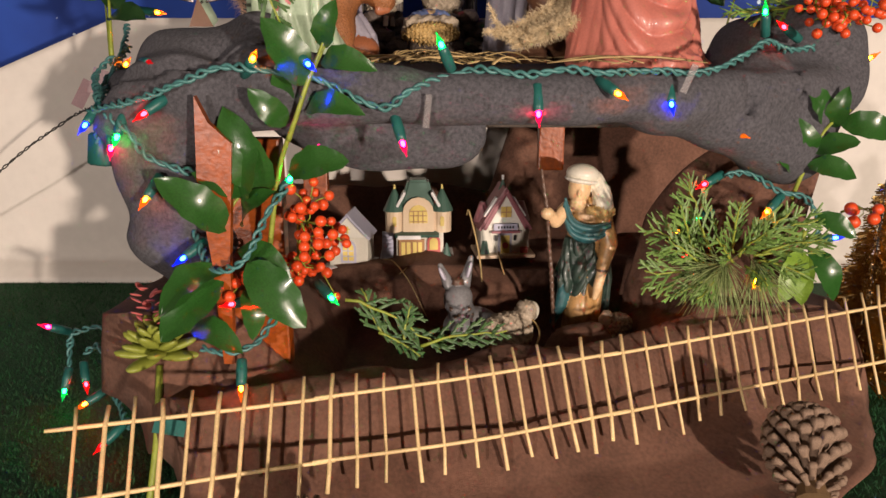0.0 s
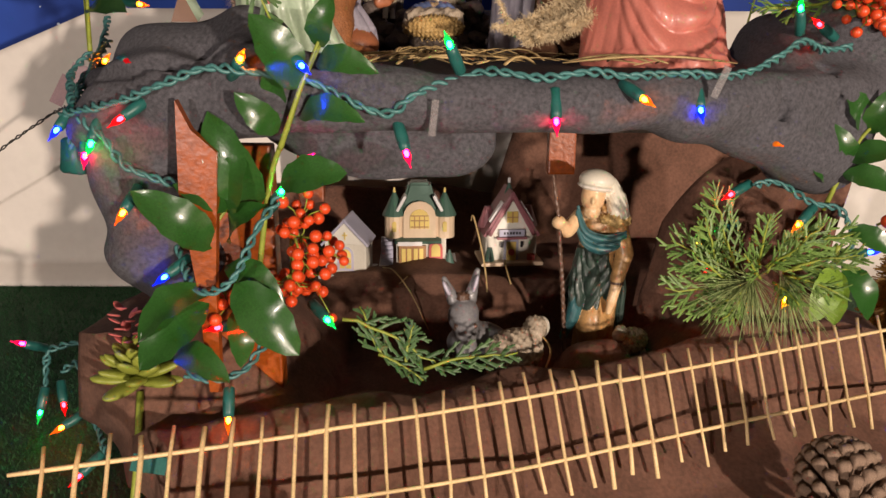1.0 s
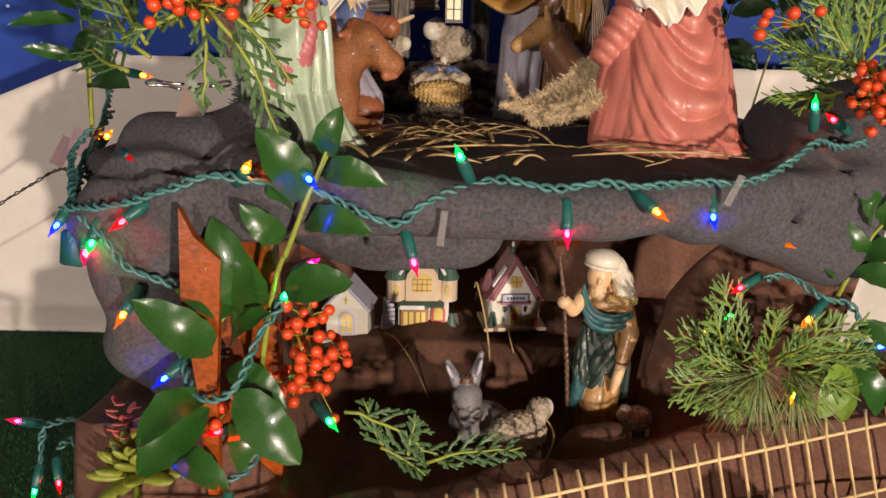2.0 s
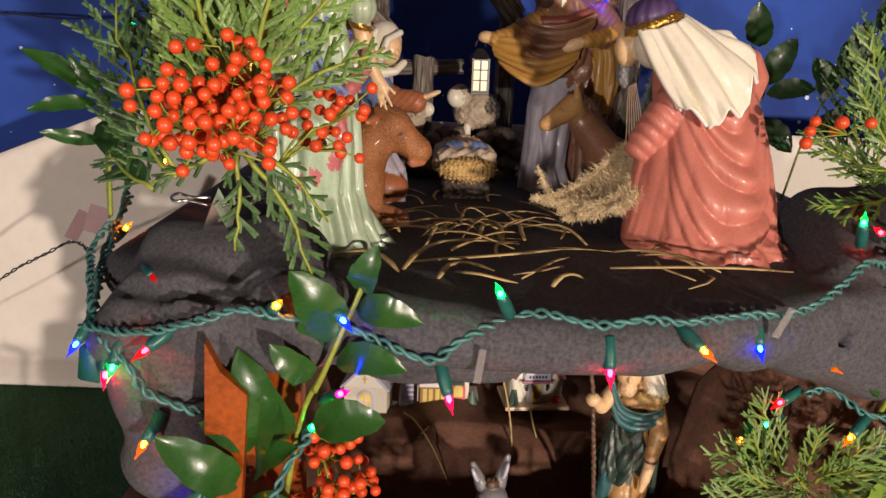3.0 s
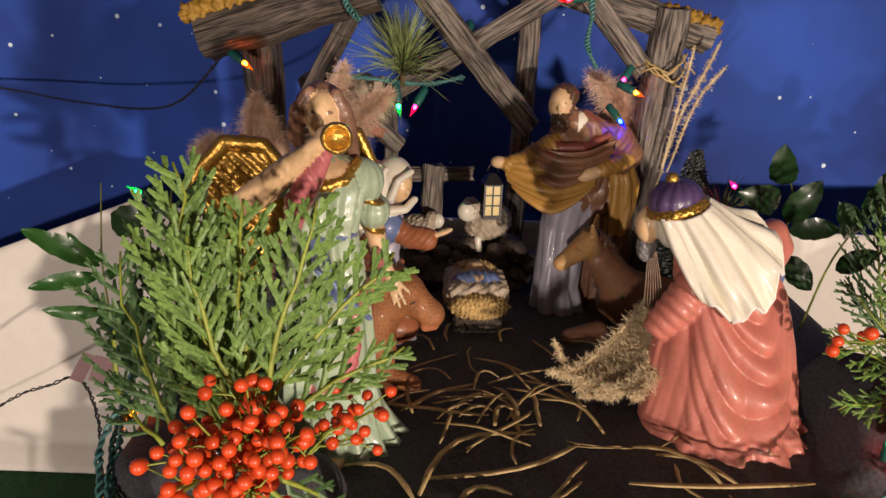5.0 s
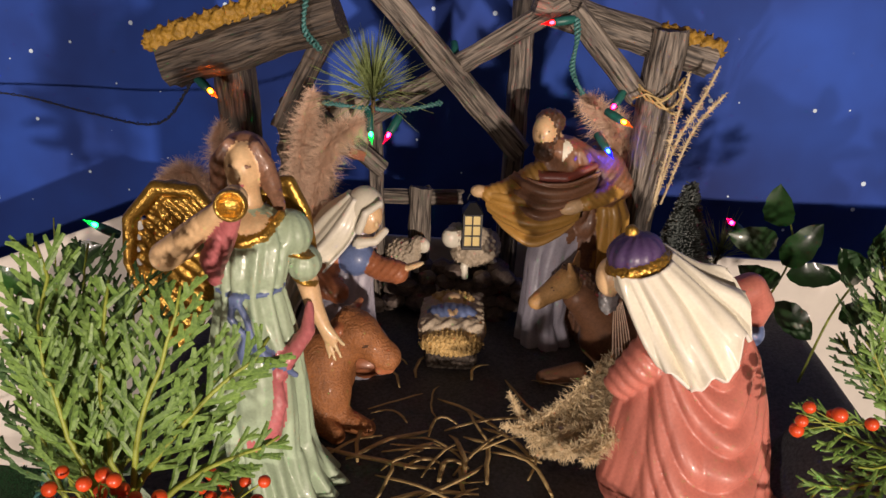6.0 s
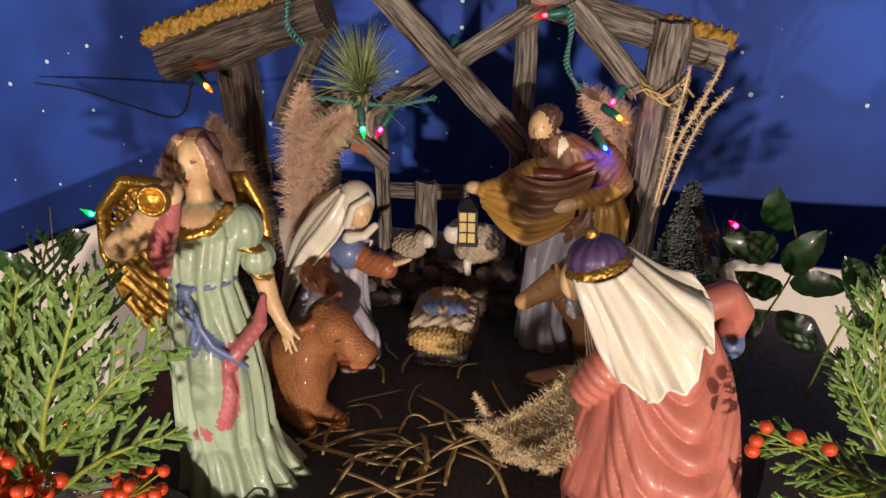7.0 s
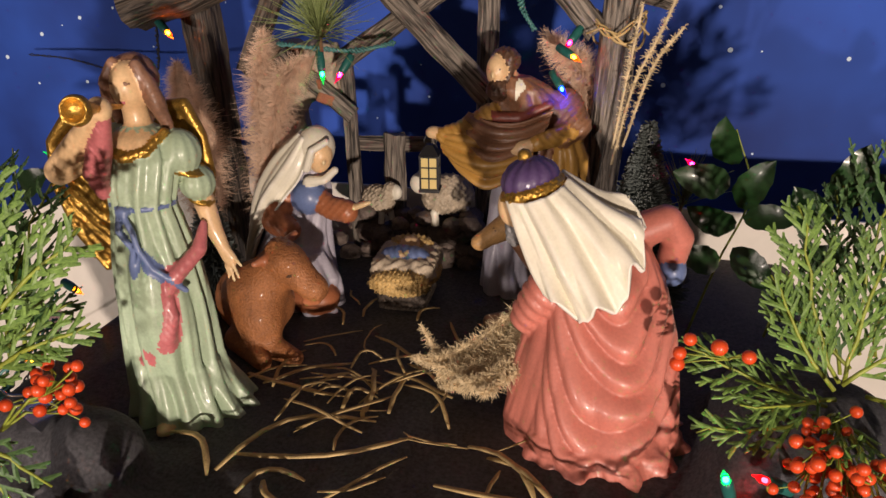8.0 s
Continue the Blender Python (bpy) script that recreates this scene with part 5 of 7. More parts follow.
for i in range(26):
    strand((rg.gauss(0.0, 0.03), rg.gauss(0.82, 0.035)), rg.uniform(0, 3.14), rg.uniform(0.03, 0.09), rg.uniform(0.0007, 0.0014), rg.uniform(0.002, 0.012), rg.uniform(-0.01, 0.01))
for i in range(22):
    strand((rg.uniform(-0.1, 0.16), rg.uniform(0.68, 1.0)), rg.uniform(0, 3.14), rg.uniform(0.03, 0.08), rg.uniform(0.0005, 0.0011), 0.003, rg.uniform(-0.012, 0.012))
for x, y, a, L, b in ((-0.02, 0.73, 0.75, 0.13, 0.03), (0.0, 0.735, 0.4, 0.14, -0.02), (0.17, 0.715, 0.05, 0.15, -0.01), (0.14, 0.735, -0.7, 0.08, 0.01), (0.155, 0.73, -0.6, 0.07, 0.004), (-0.02, 0.68, 0.5, 0.05, 0.012), (-0.005, 0.675, -0.4, 0.05, -0.014), (0.055, 0.67, 0.7, 0.035, 0), (-0.1, 0.7, -0.6, 0.07, 0.012), (-0.06, 0.81, -0.15, 0.1, -0.012)):
    strand((x, y), a, L, 0.0015, 0.006, b)
tagged(new("straw", T.mesh("straw", M_STRAW)), "loose dry straw strewn over dark felt", "straw", kind="stuff")

# ---- dried grass plumes ----
M_PLUME = mat("plume", (0.62, 0.5, 0.31), 0.8, 0.3, 120)
M_PLUME2 = mat("tan_plume", (0.74, 0.54, 0.4), 0.85, 0.3, 120)


def plume(name, paths, hair, dens, material, label, rad=0.0006, seed=1, comb=(0.1, 1.0)):
    rg = random.Random(seed)
    ob = thing(name, paths[0][0], label, "dried grass")
    inv = ob.matrix_world.inverted()
    S, H = Tubes(), Tubes()
    for pts in paths:
        line = spline(pts, 12)
        S.add(line, [0.0014] * len(line), 5)
        for i, p in enumerate(line[3:]):
            t = i / max(1, len(line) - 4)
            ax = (line[min(i + 4, len(line) - 1)] - line[i + 2]).normalized()
            for k in range(dens):
                d = (ax * rg.uniform(*comb) + Vector((rg.gauss(0, 1), rg.gauss(0, 1), rg.gauss(0, 1))).normalized()).normalized()
                L = hair * rg.uniform(0.5, 1.1) * (0.45 + 0.75 * math.sin(math.pi * min(1, t * 0.85 + 0.12)))
                o = p + ax * rg.uniform(-0.003, 0.003)
                H.add([o, o + d * L * 0.5, o + d * L + Vector((rg.uniform(-0.25, 0.25), rg.uniform(-0.25, 0.25), rg.uniform(-0.35, 0.1))) * L], [rad, rad * 0.8, rad * 0.3], 3)
    tagged(piece("stalk", S.mesh("stalk", material), ob, inv), kind="stuff")
    tagged(piece("bristle", H.mesh("bristle", material, False), ob, inv), kind="stuff")
    return ob


rg = random.Random(14)
bunch = [[(0.146, 0.905, 0.43), (0.13, 0.885, 0.402), (0.098, 0.862, 0.385), (0.066, 0.845, 0.383), (0.05, 0.84, 0.41)]]
for k in range(13):
    f = k / 12
    end = Vector((0.046 + 0.066 * f + rg.uniform(-0.006, 0.006), 0.826 - 0.038 * f, 0.366 + rg.uniform(0, 0.02)))
    root = Vector((0.148 - 0.01 * f, 0.9 - 0.02 * f, 0.432))
    mid = root.lerp(end, 0.55) + Vector((0.012 + 0.012 * f, -0.006, -0.006 + rg.uniform(-0.004, 0.01)))
    near = mid.lerp(end, 0.6) + Vector((rg.uniform(-0.004, 0.004), rg.uniform(-0.008, 0.004), rg.uniform(-0.004, 0.006)))
    bunch.append([root, root.lerp(mid, 0.5) + Vector((0.004, 0, rg.uniform(0, 0.008))), mid, near, end + Vector((rg.uniform(-0.004, 0.008), rg.uniform(0, 0.01), rg.uniform(0, 0.008)))])
plume("foxtail_bunch", bunch, 0.0095, 26, M_PLUME, "dry beige foxtail grass bunched beside the king", 0.00036, 3, (-0.4, 0.5))
T = Tubes()
for k in range(7):
    T.add([Vector((0.14 + 0.003 * k, 0.885, 0.43)), Vector((0.135 + 0.002 * k, 0.875, 0.47)), Vector((0.131, 0.868, 0.52))], [0.0008, 0.0007, 0.0004], 4)
tagged(new("grass_stalks", T.mesh("grass_stalks", M_PLUME2)), "thin tan grass stalks standing behind the king", "dried grass", kind="stuff")
plume("pampas_plume", [[(-0.19, 1.03, 0.36), (-0.19, 1.03, 0.45), (-0.182, 1.02, 0.56), (-0.165, 1.01, 0.63)], [(-0.18, 1.03, 0.4), (-0.172, 1.02, 0.5), (-0.15, 1.015, 0.58), (-0.12, 1.01, 0.605)]], 0.024, 190, M_PLUME2, "fluffy tan pampas plume against the stable wall", 0.00022, 5)
plume("pampas_plume", [[(-0.24, 1.0, 0.36), (-0.25, 0.99, 0.47), (-0.255, 0.985, 0.56), (-0.25, 0.98, 0.6)], [(-0.25, 1.0, 0.4), (-0.27, 0.985, 0.5), (-0.285, 0.98, 0.55), (-0.31, 0.97, 0.545)], [(-0.235, 1.0, 0.42), (-0.225, 0.985, 0.52), (-0.24, 0.98, 0.59)]], 0.02, 150, M_PLUME2, "brownish pampas plume beside the stable post", 0.00022, 6)
plume("pampas_plume", [[(0.16, 1.125, 0.46), (0.155, 1.125, 0.54), (0.145, 1.12, 0.59), (0.115, 1.12, 0.62)], [(0.165, 1.125, 0.48), (0.16, 1.125, 0.55), (0.15, 1.12, 0.6)]], 0.028, 100, M_PLUME2, "pinkish tan plume tucked behind the stable post", 0.0003, 7)
plume("foxtail_grass", [[(0.19, 1.07, 0.5), (0.205, 1.07, 0.58), (0.225, 1.07, 0.63), (0.238, 1.07, 0.665)], [(0.2, 1.07, 0.52), (0.222, 1.07, 0.6), (0.248, 1.07, 0.64)], [(0.19, 1.06, 0.52), (0.2, 1.06, 0.6), (0.208, 1.06, 0.66)]], 0.006, 14, M_PLUME, "beige foxtail stems leaning from the stable post", 0.0005, 8)

# ---- brush trees ----
M_FROST = mat("frosted_bristle", (0.012, 0.022, 0.018), 0.5, 0.5, 420, second=(0.2, 0.23, 0.22))
M_TINSEL = mat("gold_tinsel", (0.75, 0.5, 0.2), 0.22, 0.4, 90, metal=1.0)


def brush_tree(at, h, r, n, material, label, seed, width=0.0006, droop=0.0):
    ob = thing("bottle_brush_tree", at, label, "miniature tree")
    rg = random.Random(seed)
    T = Tubes()
    for i in range(n):
        t = rg.random() ** 0.7
        z, L = h * (1 - t) * 0.93 + 0.05 * h, r * (0.12 + 0.88 * t) * rg.uniform(0.8, 1.08)
        a = rg.uniform(0, 6.283)
        d = Vector((math.cos(a), math.sin(a), rg.uniform(-0.1, 0.45) - droop))
        o = Vector((0, 0, z))
        T.add([o + d * L * 0.2, o + d * L], [width, width * 0.8], 3)
    tagged(piece("bristle", T.mesh("bristle", material, False), ob, Matrix()), kind="stuff")
    part("trunk", cone(bmesh.new(), (0, 0, h * 0.5), 0.003, 0.001, h * 0.98, 8), M_IRON, ob)
    part("base", cone(bmesh.new(), (0, 0, 0.006), 0.018, 0.014, 0.012, 16), M_BARK_DARK, ob, "dark round wooden base")
    return ob


brush_tree((0.225, 1.05, 0.35), 0.205, 0.055, 9000, M_FROST, "frosted dark green bottle brush tree beside the stable", 2, 0.0009)
brush_tree((-0.205, 0.93, 0.35), 0.15, 0.04, 2800, M_FROST, "small dark frosted brush tree behind the angel", 3, 0.0007)
brush_tree((0.475, 0.80, 0.0), 0.235, 0.06, 2600, M_TINSEL, "gold tinsel tree standing on the green turf", 4, 0.0009, 0.3)

# ---- greenery ----
M_HOLLY = mat("holly_leaf", (0.022, 0.085, 0.014), 0.28, 0.35, 40, 0.08, 150, coat=0.45)
M_HOLLY_B = mat("dark_leaf", (0.014, 0.045, 0.012), 0.35, 0.35, 40, 0.08, 150, coat=0.3)
M_LIME = mat("lime_leaf", (0.16, 0.27, 0.03), 0.4, 0.3, 40, 0.08, 150)
M_STEM = mat("green_stem", (0.25, 0.3, 0.04), 0.5, 0.3, 60)
M_TWIG = mat("brown_twig", (0.12, 0.07, 0.03), 0.7, 0.3, 80)
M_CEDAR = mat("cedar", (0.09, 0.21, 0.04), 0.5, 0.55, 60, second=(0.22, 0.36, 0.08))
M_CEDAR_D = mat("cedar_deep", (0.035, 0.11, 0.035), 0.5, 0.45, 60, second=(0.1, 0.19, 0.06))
M_PINE = mat("pine_needle", (0.17, 0.26, 0.07), 0.5, 0.4, 60, second=(0.38, 0.45, 0.18))
M_BERRY = mat("red_berry", (0.72, 0.055, 0.012), 0.4, 0.25, 90, coat=0.15, second=(0.8, 0.1, 0.02))
M_PINKB = mat("pink_bud", (0.5, 0.12, 0.11), 0.5, 0.3, 90)


def leaf_mesh(name, material, width=0.44, curl=0.12, seed=0):
    """A leaf one metre long along x with a folded rib, pointed tip and wavy margin."""
    nu, nv = 12, 6
    vs, fs = [], []
    for i in range(nu + 1):
        t = i / nu
        w = width * 0.56 * (math.sin(math.pi * t ** 0.95) ** 0.62 * (1 - 0.12 * t) + 0.012)
        for j in range(nv + 1):
            s = 2 * j / nv - 1
            z = 0.22 * abs(s) ** 1.4 * w + curl * math.sin(math.pi * t) - curl * 0.9 * t * t + 0.02 * math.sin(t * 17 + seed + 2 * s) * abs(s)
            vs.append((t, s * w * (1 + 0.05 * math.sin(t * 25 + seed)), z))
    for i in range(nu):
        for j in range(nv):
            a = i * (nv + 1) + j
            fs.append((a, a + 1, a + nv + 2, a + nv + 1))
    return mesh_of(name, vs, fs, [material])


def leaf_pose(base, tip, hint, fat=1.0):
    base, tip = Vector(base), Vector(tip)
    x = (tip - base)
    L = x.length
    x = x / L
    z = Vector(hint)
    y = z.cross(x).normalized()
    z = x.cross(y)
    m = Matrix((x, y, z)).transposed().to_4x4()
    m.translation = base
    return m @ Matrix.Diagonal((L, L * fat, L, 1))


LEAF = [leaf_mesh("leaf", M_HOLLY, 0.44, 0.16, 0), leaf_mesh("leaf", M_HOLLY, 0.42, 0.22, 2), leaf_mesh("leaf", M_HOLLY, 0.5, 0.1, 4)]
LEAF_B = leaf_mesh("leaf", M_HOLLY_B, 0.5, 0.1, 1)
LEAF_LIME = leaf_mesh("leaf", M_LIME, 0.42, 0.1, 3)
LEAF_SLIM = leaf_mesh("leaf", M_HOLLY, 0.26, 0.1, 5)
CENTRE = Vector((0, -0.2, 0.5))


def sprig(name, stems, leaves, label, category="greenery", pick=None, stem_r=0.0023, stem_mat=None):
    """A cut sprig: stems as lines, leaves as (base, tip) each on its own mesh object."""
    ob = thing(name, stems[0][0], label, category)
    inv = ob.matrix_world.inverted()
    for s in stems:
        line = spline(s, 6)
        T = Tubes()
        T.add(line, [stem_r * (1 - 0.5 * i / len(line)) for i in range(len(line))], 7)
        piece("stem", T.mesh("stem", stem_mat or M_STEM), ob, inv)
    rg = random.Random(len(leaves) * 7 + len(name))
    for i, (a, b) in enumerate(leaves):
        me = pick if pick else LEAF[i % 3]
        mid = (Vector(a) + Vector(b)) / 2
        hint = (Vector((0, -0.4, 0.75)) - mid).normalized() + Vector((rg.uniform(-0.5, 0.5), rg.uniform(-0.2, 0.2), rg.uniform(-0.3, 0.5)))
        piece("leaf", me, ob, inv @ leaf_pose(a, b, hint, rg.uniform(0.9, 1.1)))
    return ob


sprig("holly_sprig", [[(-0.188, 0.61, 0.135), (-0.18, 0.6, 0.195), (-0.174, 0.6, 0.238), (-0.163, 0.605, 0.256)], [(-0.146, 0.61, 0.2), (-0.131, 0.6, 0.275), (-0.113, 0.585, 0.316), (-0.101, 0.582, 0.346), (-0.088, 0.592, 0.375), (-0.085, 0.6, 0.39)]], [
    ((-0.171, 0.585, 0.229), (-0.214, 0.56, 0.275)), ((-0.176, 0.585, 0.196), (-0.228, 0.56, 0.17)), ((-0.177, 0.583, 0.188), (-0.226, 0.558, 0.146)),
    ((-0.141, 0.605, 0.255), (-0.17, 0.585, 0.323)), ((-0.161, 0.6, 0.255), (-0.192, 0.58, 0.276)), ((-0.164, 0.6, 0.252), (-0.147, 0.58, 0.297)),
    ((-0.163, 0.6, 0.229), (-0.136, 0.58, 0.263)), ((-0.168, 0.6, 0.21), (-0.122, 0.58, 0.192)), ((-0.155, 0.575, 0.205), (-0.108, 0.555, 0.158))], "glossy green holly sprig with upright lime stem")
sprig("holly_sprig", [[(-0.2, 0.6, 0.13), (-0.19, 0.585, 0.148)]], [((-0.205, 0.58, 0.15), (-0.16, 0.555, 0.14)), ((-0.16, 0.585, 0.18), (-0.15, 0.565, 0.145))], "low holly leaves lying on brown felt")
sprig("holly_sprig", [[(-0.12, 0.588, 0.3), (-0.113, 0.583, 0.316), (-0.101, 0.58, 0.346), (-0.088, 0.59, 0.378)]], [
    ((-0.12, 0.585, 0.312), (-0.142, 0.565, 0.339)), ((-0.106, 0.59, 0.322), (-0.062, 0.575, 0.326)), ((-0.104, 0.58, 0.342), (-0.127, 0.56, 0.39)),
    ((-0.091, 0.592, 0.369), (-0.08, 0.575, 0.402)), ((-0.093, 0.592, 0.359), (-0.052, 0.575, 0.357)), ((-0.122, 0.592, 0.275), (-0.074, 0.575, 0.287)), ((-0.119, 0.6, 0.328), (-0.122, 0.58, 0.36))], "top of a holly sprig against grey felt")
sprig("holly_sprig", [[(0.338, 0.72, 0.228), (0.344, 0.71, 0.264), (0.359, 0.712, 0.296), (0.386, 0.725, 0.312)]], [
    ((0.332, 0.71, 0.257), (0.299, 0.69, 0.289)), ((0.346, 0.712, 0.273), (0.327, 0.695, 0.305)), ((0.36, 0.72, 0.301), (0.334, 0.70, 0.335)), ((0.366, 0.72, 0.296), (0.368, 0.70, 0.333)),
    ((0.379, 0.73, 0.3), (0.428, 0.71, 0.291)), ((0.348, 0.71, 0.275), (0.38, 0.69, 0.288)), ((0.342, 0.705, 0.263), (0.38, 0.685, 0.256)), ((0.350, 0.70, 0.183), (0.376, 0.68, 0.138)), ((0.359, 0.71, 0.214), (0.39, 0.69, 0.197))], "glossy holly sprig before grey felt at the cave mouth")
sprig("lime_sprig", [[(0.345, 0.7, 0.2), (0.342, 0.695, 0.185)]], [((0.342, 0.695, 0.183), (0.32, 0.675, 0.138)), ((0.344, 0.695, 0.18), (0.338, 0.675, 0.135))], "two pale lime leaves above brown felt", pick=LEAF_LIME)
sprig("leafy_branch", [[(0.28, 1.0, 0.35), (0.3, 1.0, 0.43), (0.32, 1.0, 0.5), (0.3, 1.0, 0.56)], [(0.35, 0.99, 0.36), (0.37, 0.99, 0.45), (0.41, 0.99, 0.53), (0.43, 0.99, 0.6)]], [
    ((0.31, 0.99, 0.49), (0.33, 0.97, 0.54)), ((0.315, 0.99, 0.48), (0.36, 0.97, 0.49)), ((0.31, 0.99, 0.47), (0.265, 0.975, 0.49)), ((0.3, 0.99, 0.53), (0.285, 0.97, 0.575)), ((0.3, 0.99, 0.51), (0.25, 0.97, 0.525)), ((0.31, 0.99, 0.45), (0.345, 0.97, 0.42)),
    ((0.39, 0.98, 0.5), (0.4, 0.96, 0.56)), ((0.4, 0.98, 0.52), (0.445, 0.96, 0.52)), ((0.42, 0.98, 0.55), (0.45, 0.96, 0.6)), ((0.38, 0.98, 0.48), (0.35, 0.96, 0.52)), ((0.37, 0.98, 0.44), (0.4, 0.96, 0.47)), ((0.3, 0.99, 0.43), (0.26, 0.97, 0.45))], "dark broad-leaved branch standing before the backdrop", pick=LEAF_B, stem_r=0.0014)
sprig("bamboo_leaf_sprig", [[(-0.355, 0.83, 0.35), (-0.362, 0.85, 0.42), (-0.365, 0.855, 0.47), (-0.36, 0.86, 0.54)]], [
    ((-0.365, 0.85, 0.465), (-0.42, 0.83, 0.505)), ((-0.366, 0.85, 0.455), (-0.42, 0.825, 0.452)), ((-0.366, 0.85, 0.42), (-0.41, 0.825, 0.43)), ((-0.362, 0.85, 0.455), (-0.335, 0.83, 0.475)), ((-0.36, 0.85, 0.47), (-0.385, 0.835, 0.5))], "slim green leaves on a thin stem by the board", pick=LEAF_SLIM, stem_r=0.0012)
sprig("broad_leaf_sprig", [[(-0.34, 0.8, 0.36), (-0.345, 0.82, 0.42)]], [((-0.35, 0.825, 0.41), (-0.315, 0.8, 0.455)), ((-0.345, 0.82, 0.4), (-0.3, 0.79, 0.4)), ((-0.35, 0.85, 0.5), (-0.31, 0.84, 0.525))], "broad dark leaves behind the felt hill", pick=LEAF_B)


def frond(T, S, base, tip, normal, rg, width=0.42, sub=0.009, r=0.0012, bend=0.1):
    """A flat spray of cedar from base to tip: side twigs and scale-leaf branchlets in one plane."""
    base, tip, nrm = Vector(base), Vector(tip), Vector(normal).normalized()
    ax = tip - base
    L = ax.length
    ax /= L
    side = nrm.cross(ax).normalized()
    nrm = ax.cross(side)
    line = []
    for i in range(9):
        t = i / 8
        line.append(base + ax * (L * t) + nrm * (-bend * L * t * t) + side * (0.06 * L * math.sin(t * 3 + rg.random())))
    S.add(line, [r * 1.5 * (1 - 0.6 * i / 8) for i in range(9)], 5)
    n = max(8, int(L / 0.0068))
    for i in range(n):
        t = 0.12 + 0.86 * i / n
        f = t * 8
        k = min(7, int(f))
        p = line[k].lerp(line[k + 1], f - k)
        d0 = (line[k + 1] - line[k]).normalized()
        sg = 1 if i % 2 else -1
        l = L * width * (0.25 + 0.75 * math.sin(math.pi * (0.15 + 0.85 * t) ** 0.9)) * rg.uniform(0.75, 1.1)
        d = (d0 * rg.uniform(0.75, 1.0) + side * (sg * rg.uniform(0.55, 0.85)) + nrm * rg.uniform(-0.25, 0.15)).normalized()
        q = [p, p + d * l * 0.5, p + (d * 0.85 + d0 * 0.25) * l + nrm * (-0.08 * l)]
        T.add(q, [r * 1.25, r * 1.15, r * 0.6], 4, 0.45, nrm)
        m = max(2, int(l / 0.005))
        for j in range(m):
            u = 0.15 + 0.8 * j / m
            o = q[0].lerp(q[1], u * 2) if u < 0.5 else q[1].lerp(q[2], u * 2 - 1)
            s2 = 1 if j % 2 else -1
            e = (d * 0.8 + side * (s2 * 0.55) * (1 if abs(d.dot(side)) < 0.75 else 0.6) + d0 * (0.35 * s2 * sg) + nrm * rg.uniform(-0.3, 0.3)).normalized()
            T.add([o, o + e * (sub * rg.uniform(0.6, 1.15) * (1.15 - 0.6 * u))], [r * 1.35, r * 0.7], 4, 0.4, nrm)


def cedar(name, fronds, label, material, seed, **kw):
    rg = random.Random(seed)
    ob = thing(name, fronds[0][0], label, "greenery")
    T, S = Tubes(), Tubes()
    for a, b, nrm in fronds:
        frond(T, S, a, b, nrm, rg, **kw)
    inv = ob.matrix_world.inverted()
    tagged(piece("foliage", T.mesh("foliage", material, False), ob, inv), kind="stuff")
    tagged(piece("twig", S.mesh("twig", M_STEM), ob, inv), kind="stuff")
    return ob


N = (0.1, -0.9, 0.45)
cedar("cedar_branch", [
    ((-0.16, 0.575, 0.48), (-0.205, 0.60, 0.625), N), ((-0.15, 0.585, 0.49), (-0.125, 0.60, 0.605), (0.3, -0.9, 0.3)), ((-0.155, 0.58, 0.5), (-0.172, 0.605, 0.605), N),
    ((-0.15, 0.585, 0.49), (-0.085, 0.61, 0.575), (0.4, -0.8, 0.5)), ((-0.18, 0.6, 0.46), (-0.22, 0.64, 0.545), N), ((-0.145, 0.58, 0.48), (-0.08, 0.6, 0.525), (0.2, -0.8, 0.6))],
    "bright green cedar branch rising over red berries", M_CEDAR, 3, width=0.36, sub=0.011, r=0.0014)
cedar("cedar_branch", [
    ((-0.165, 0.6, 0.47), (-0.205, 0.625, 0.585), N), ((-0.17, 0.6, 0.45), (-0.215, 0.62, 0.525), N), ((-0.16, 0.57, 0.5), (-0.195, 0.575, 0.59), (-0.2, -0.9, 0.4))],
    "layered cedar fronds filling the branch over berries", M_CEDAR, 31, width=0.4, sub=0.012, r=0.0013)
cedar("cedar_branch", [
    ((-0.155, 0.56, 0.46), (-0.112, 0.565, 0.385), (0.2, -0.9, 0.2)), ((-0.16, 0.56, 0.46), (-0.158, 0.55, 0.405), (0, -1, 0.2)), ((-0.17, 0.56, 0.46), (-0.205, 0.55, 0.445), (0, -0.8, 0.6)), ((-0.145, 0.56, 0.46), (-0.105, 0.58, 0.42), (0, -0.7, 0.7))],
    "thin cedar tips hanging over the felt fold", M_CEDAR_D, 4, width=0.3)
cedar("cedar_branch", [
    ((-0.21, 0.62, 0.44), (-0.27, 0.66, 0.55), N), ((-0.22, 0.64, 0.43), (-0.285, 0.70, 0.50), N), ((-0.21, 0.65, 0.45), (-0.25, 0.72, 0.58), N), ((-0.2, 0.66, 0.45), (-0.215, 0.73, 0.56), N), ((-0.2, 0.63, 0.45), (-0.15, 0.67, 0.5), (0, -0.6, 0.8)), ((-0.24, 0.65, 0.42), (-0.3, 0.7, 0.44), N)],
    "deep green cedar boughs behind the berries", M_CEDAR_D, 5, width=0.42)
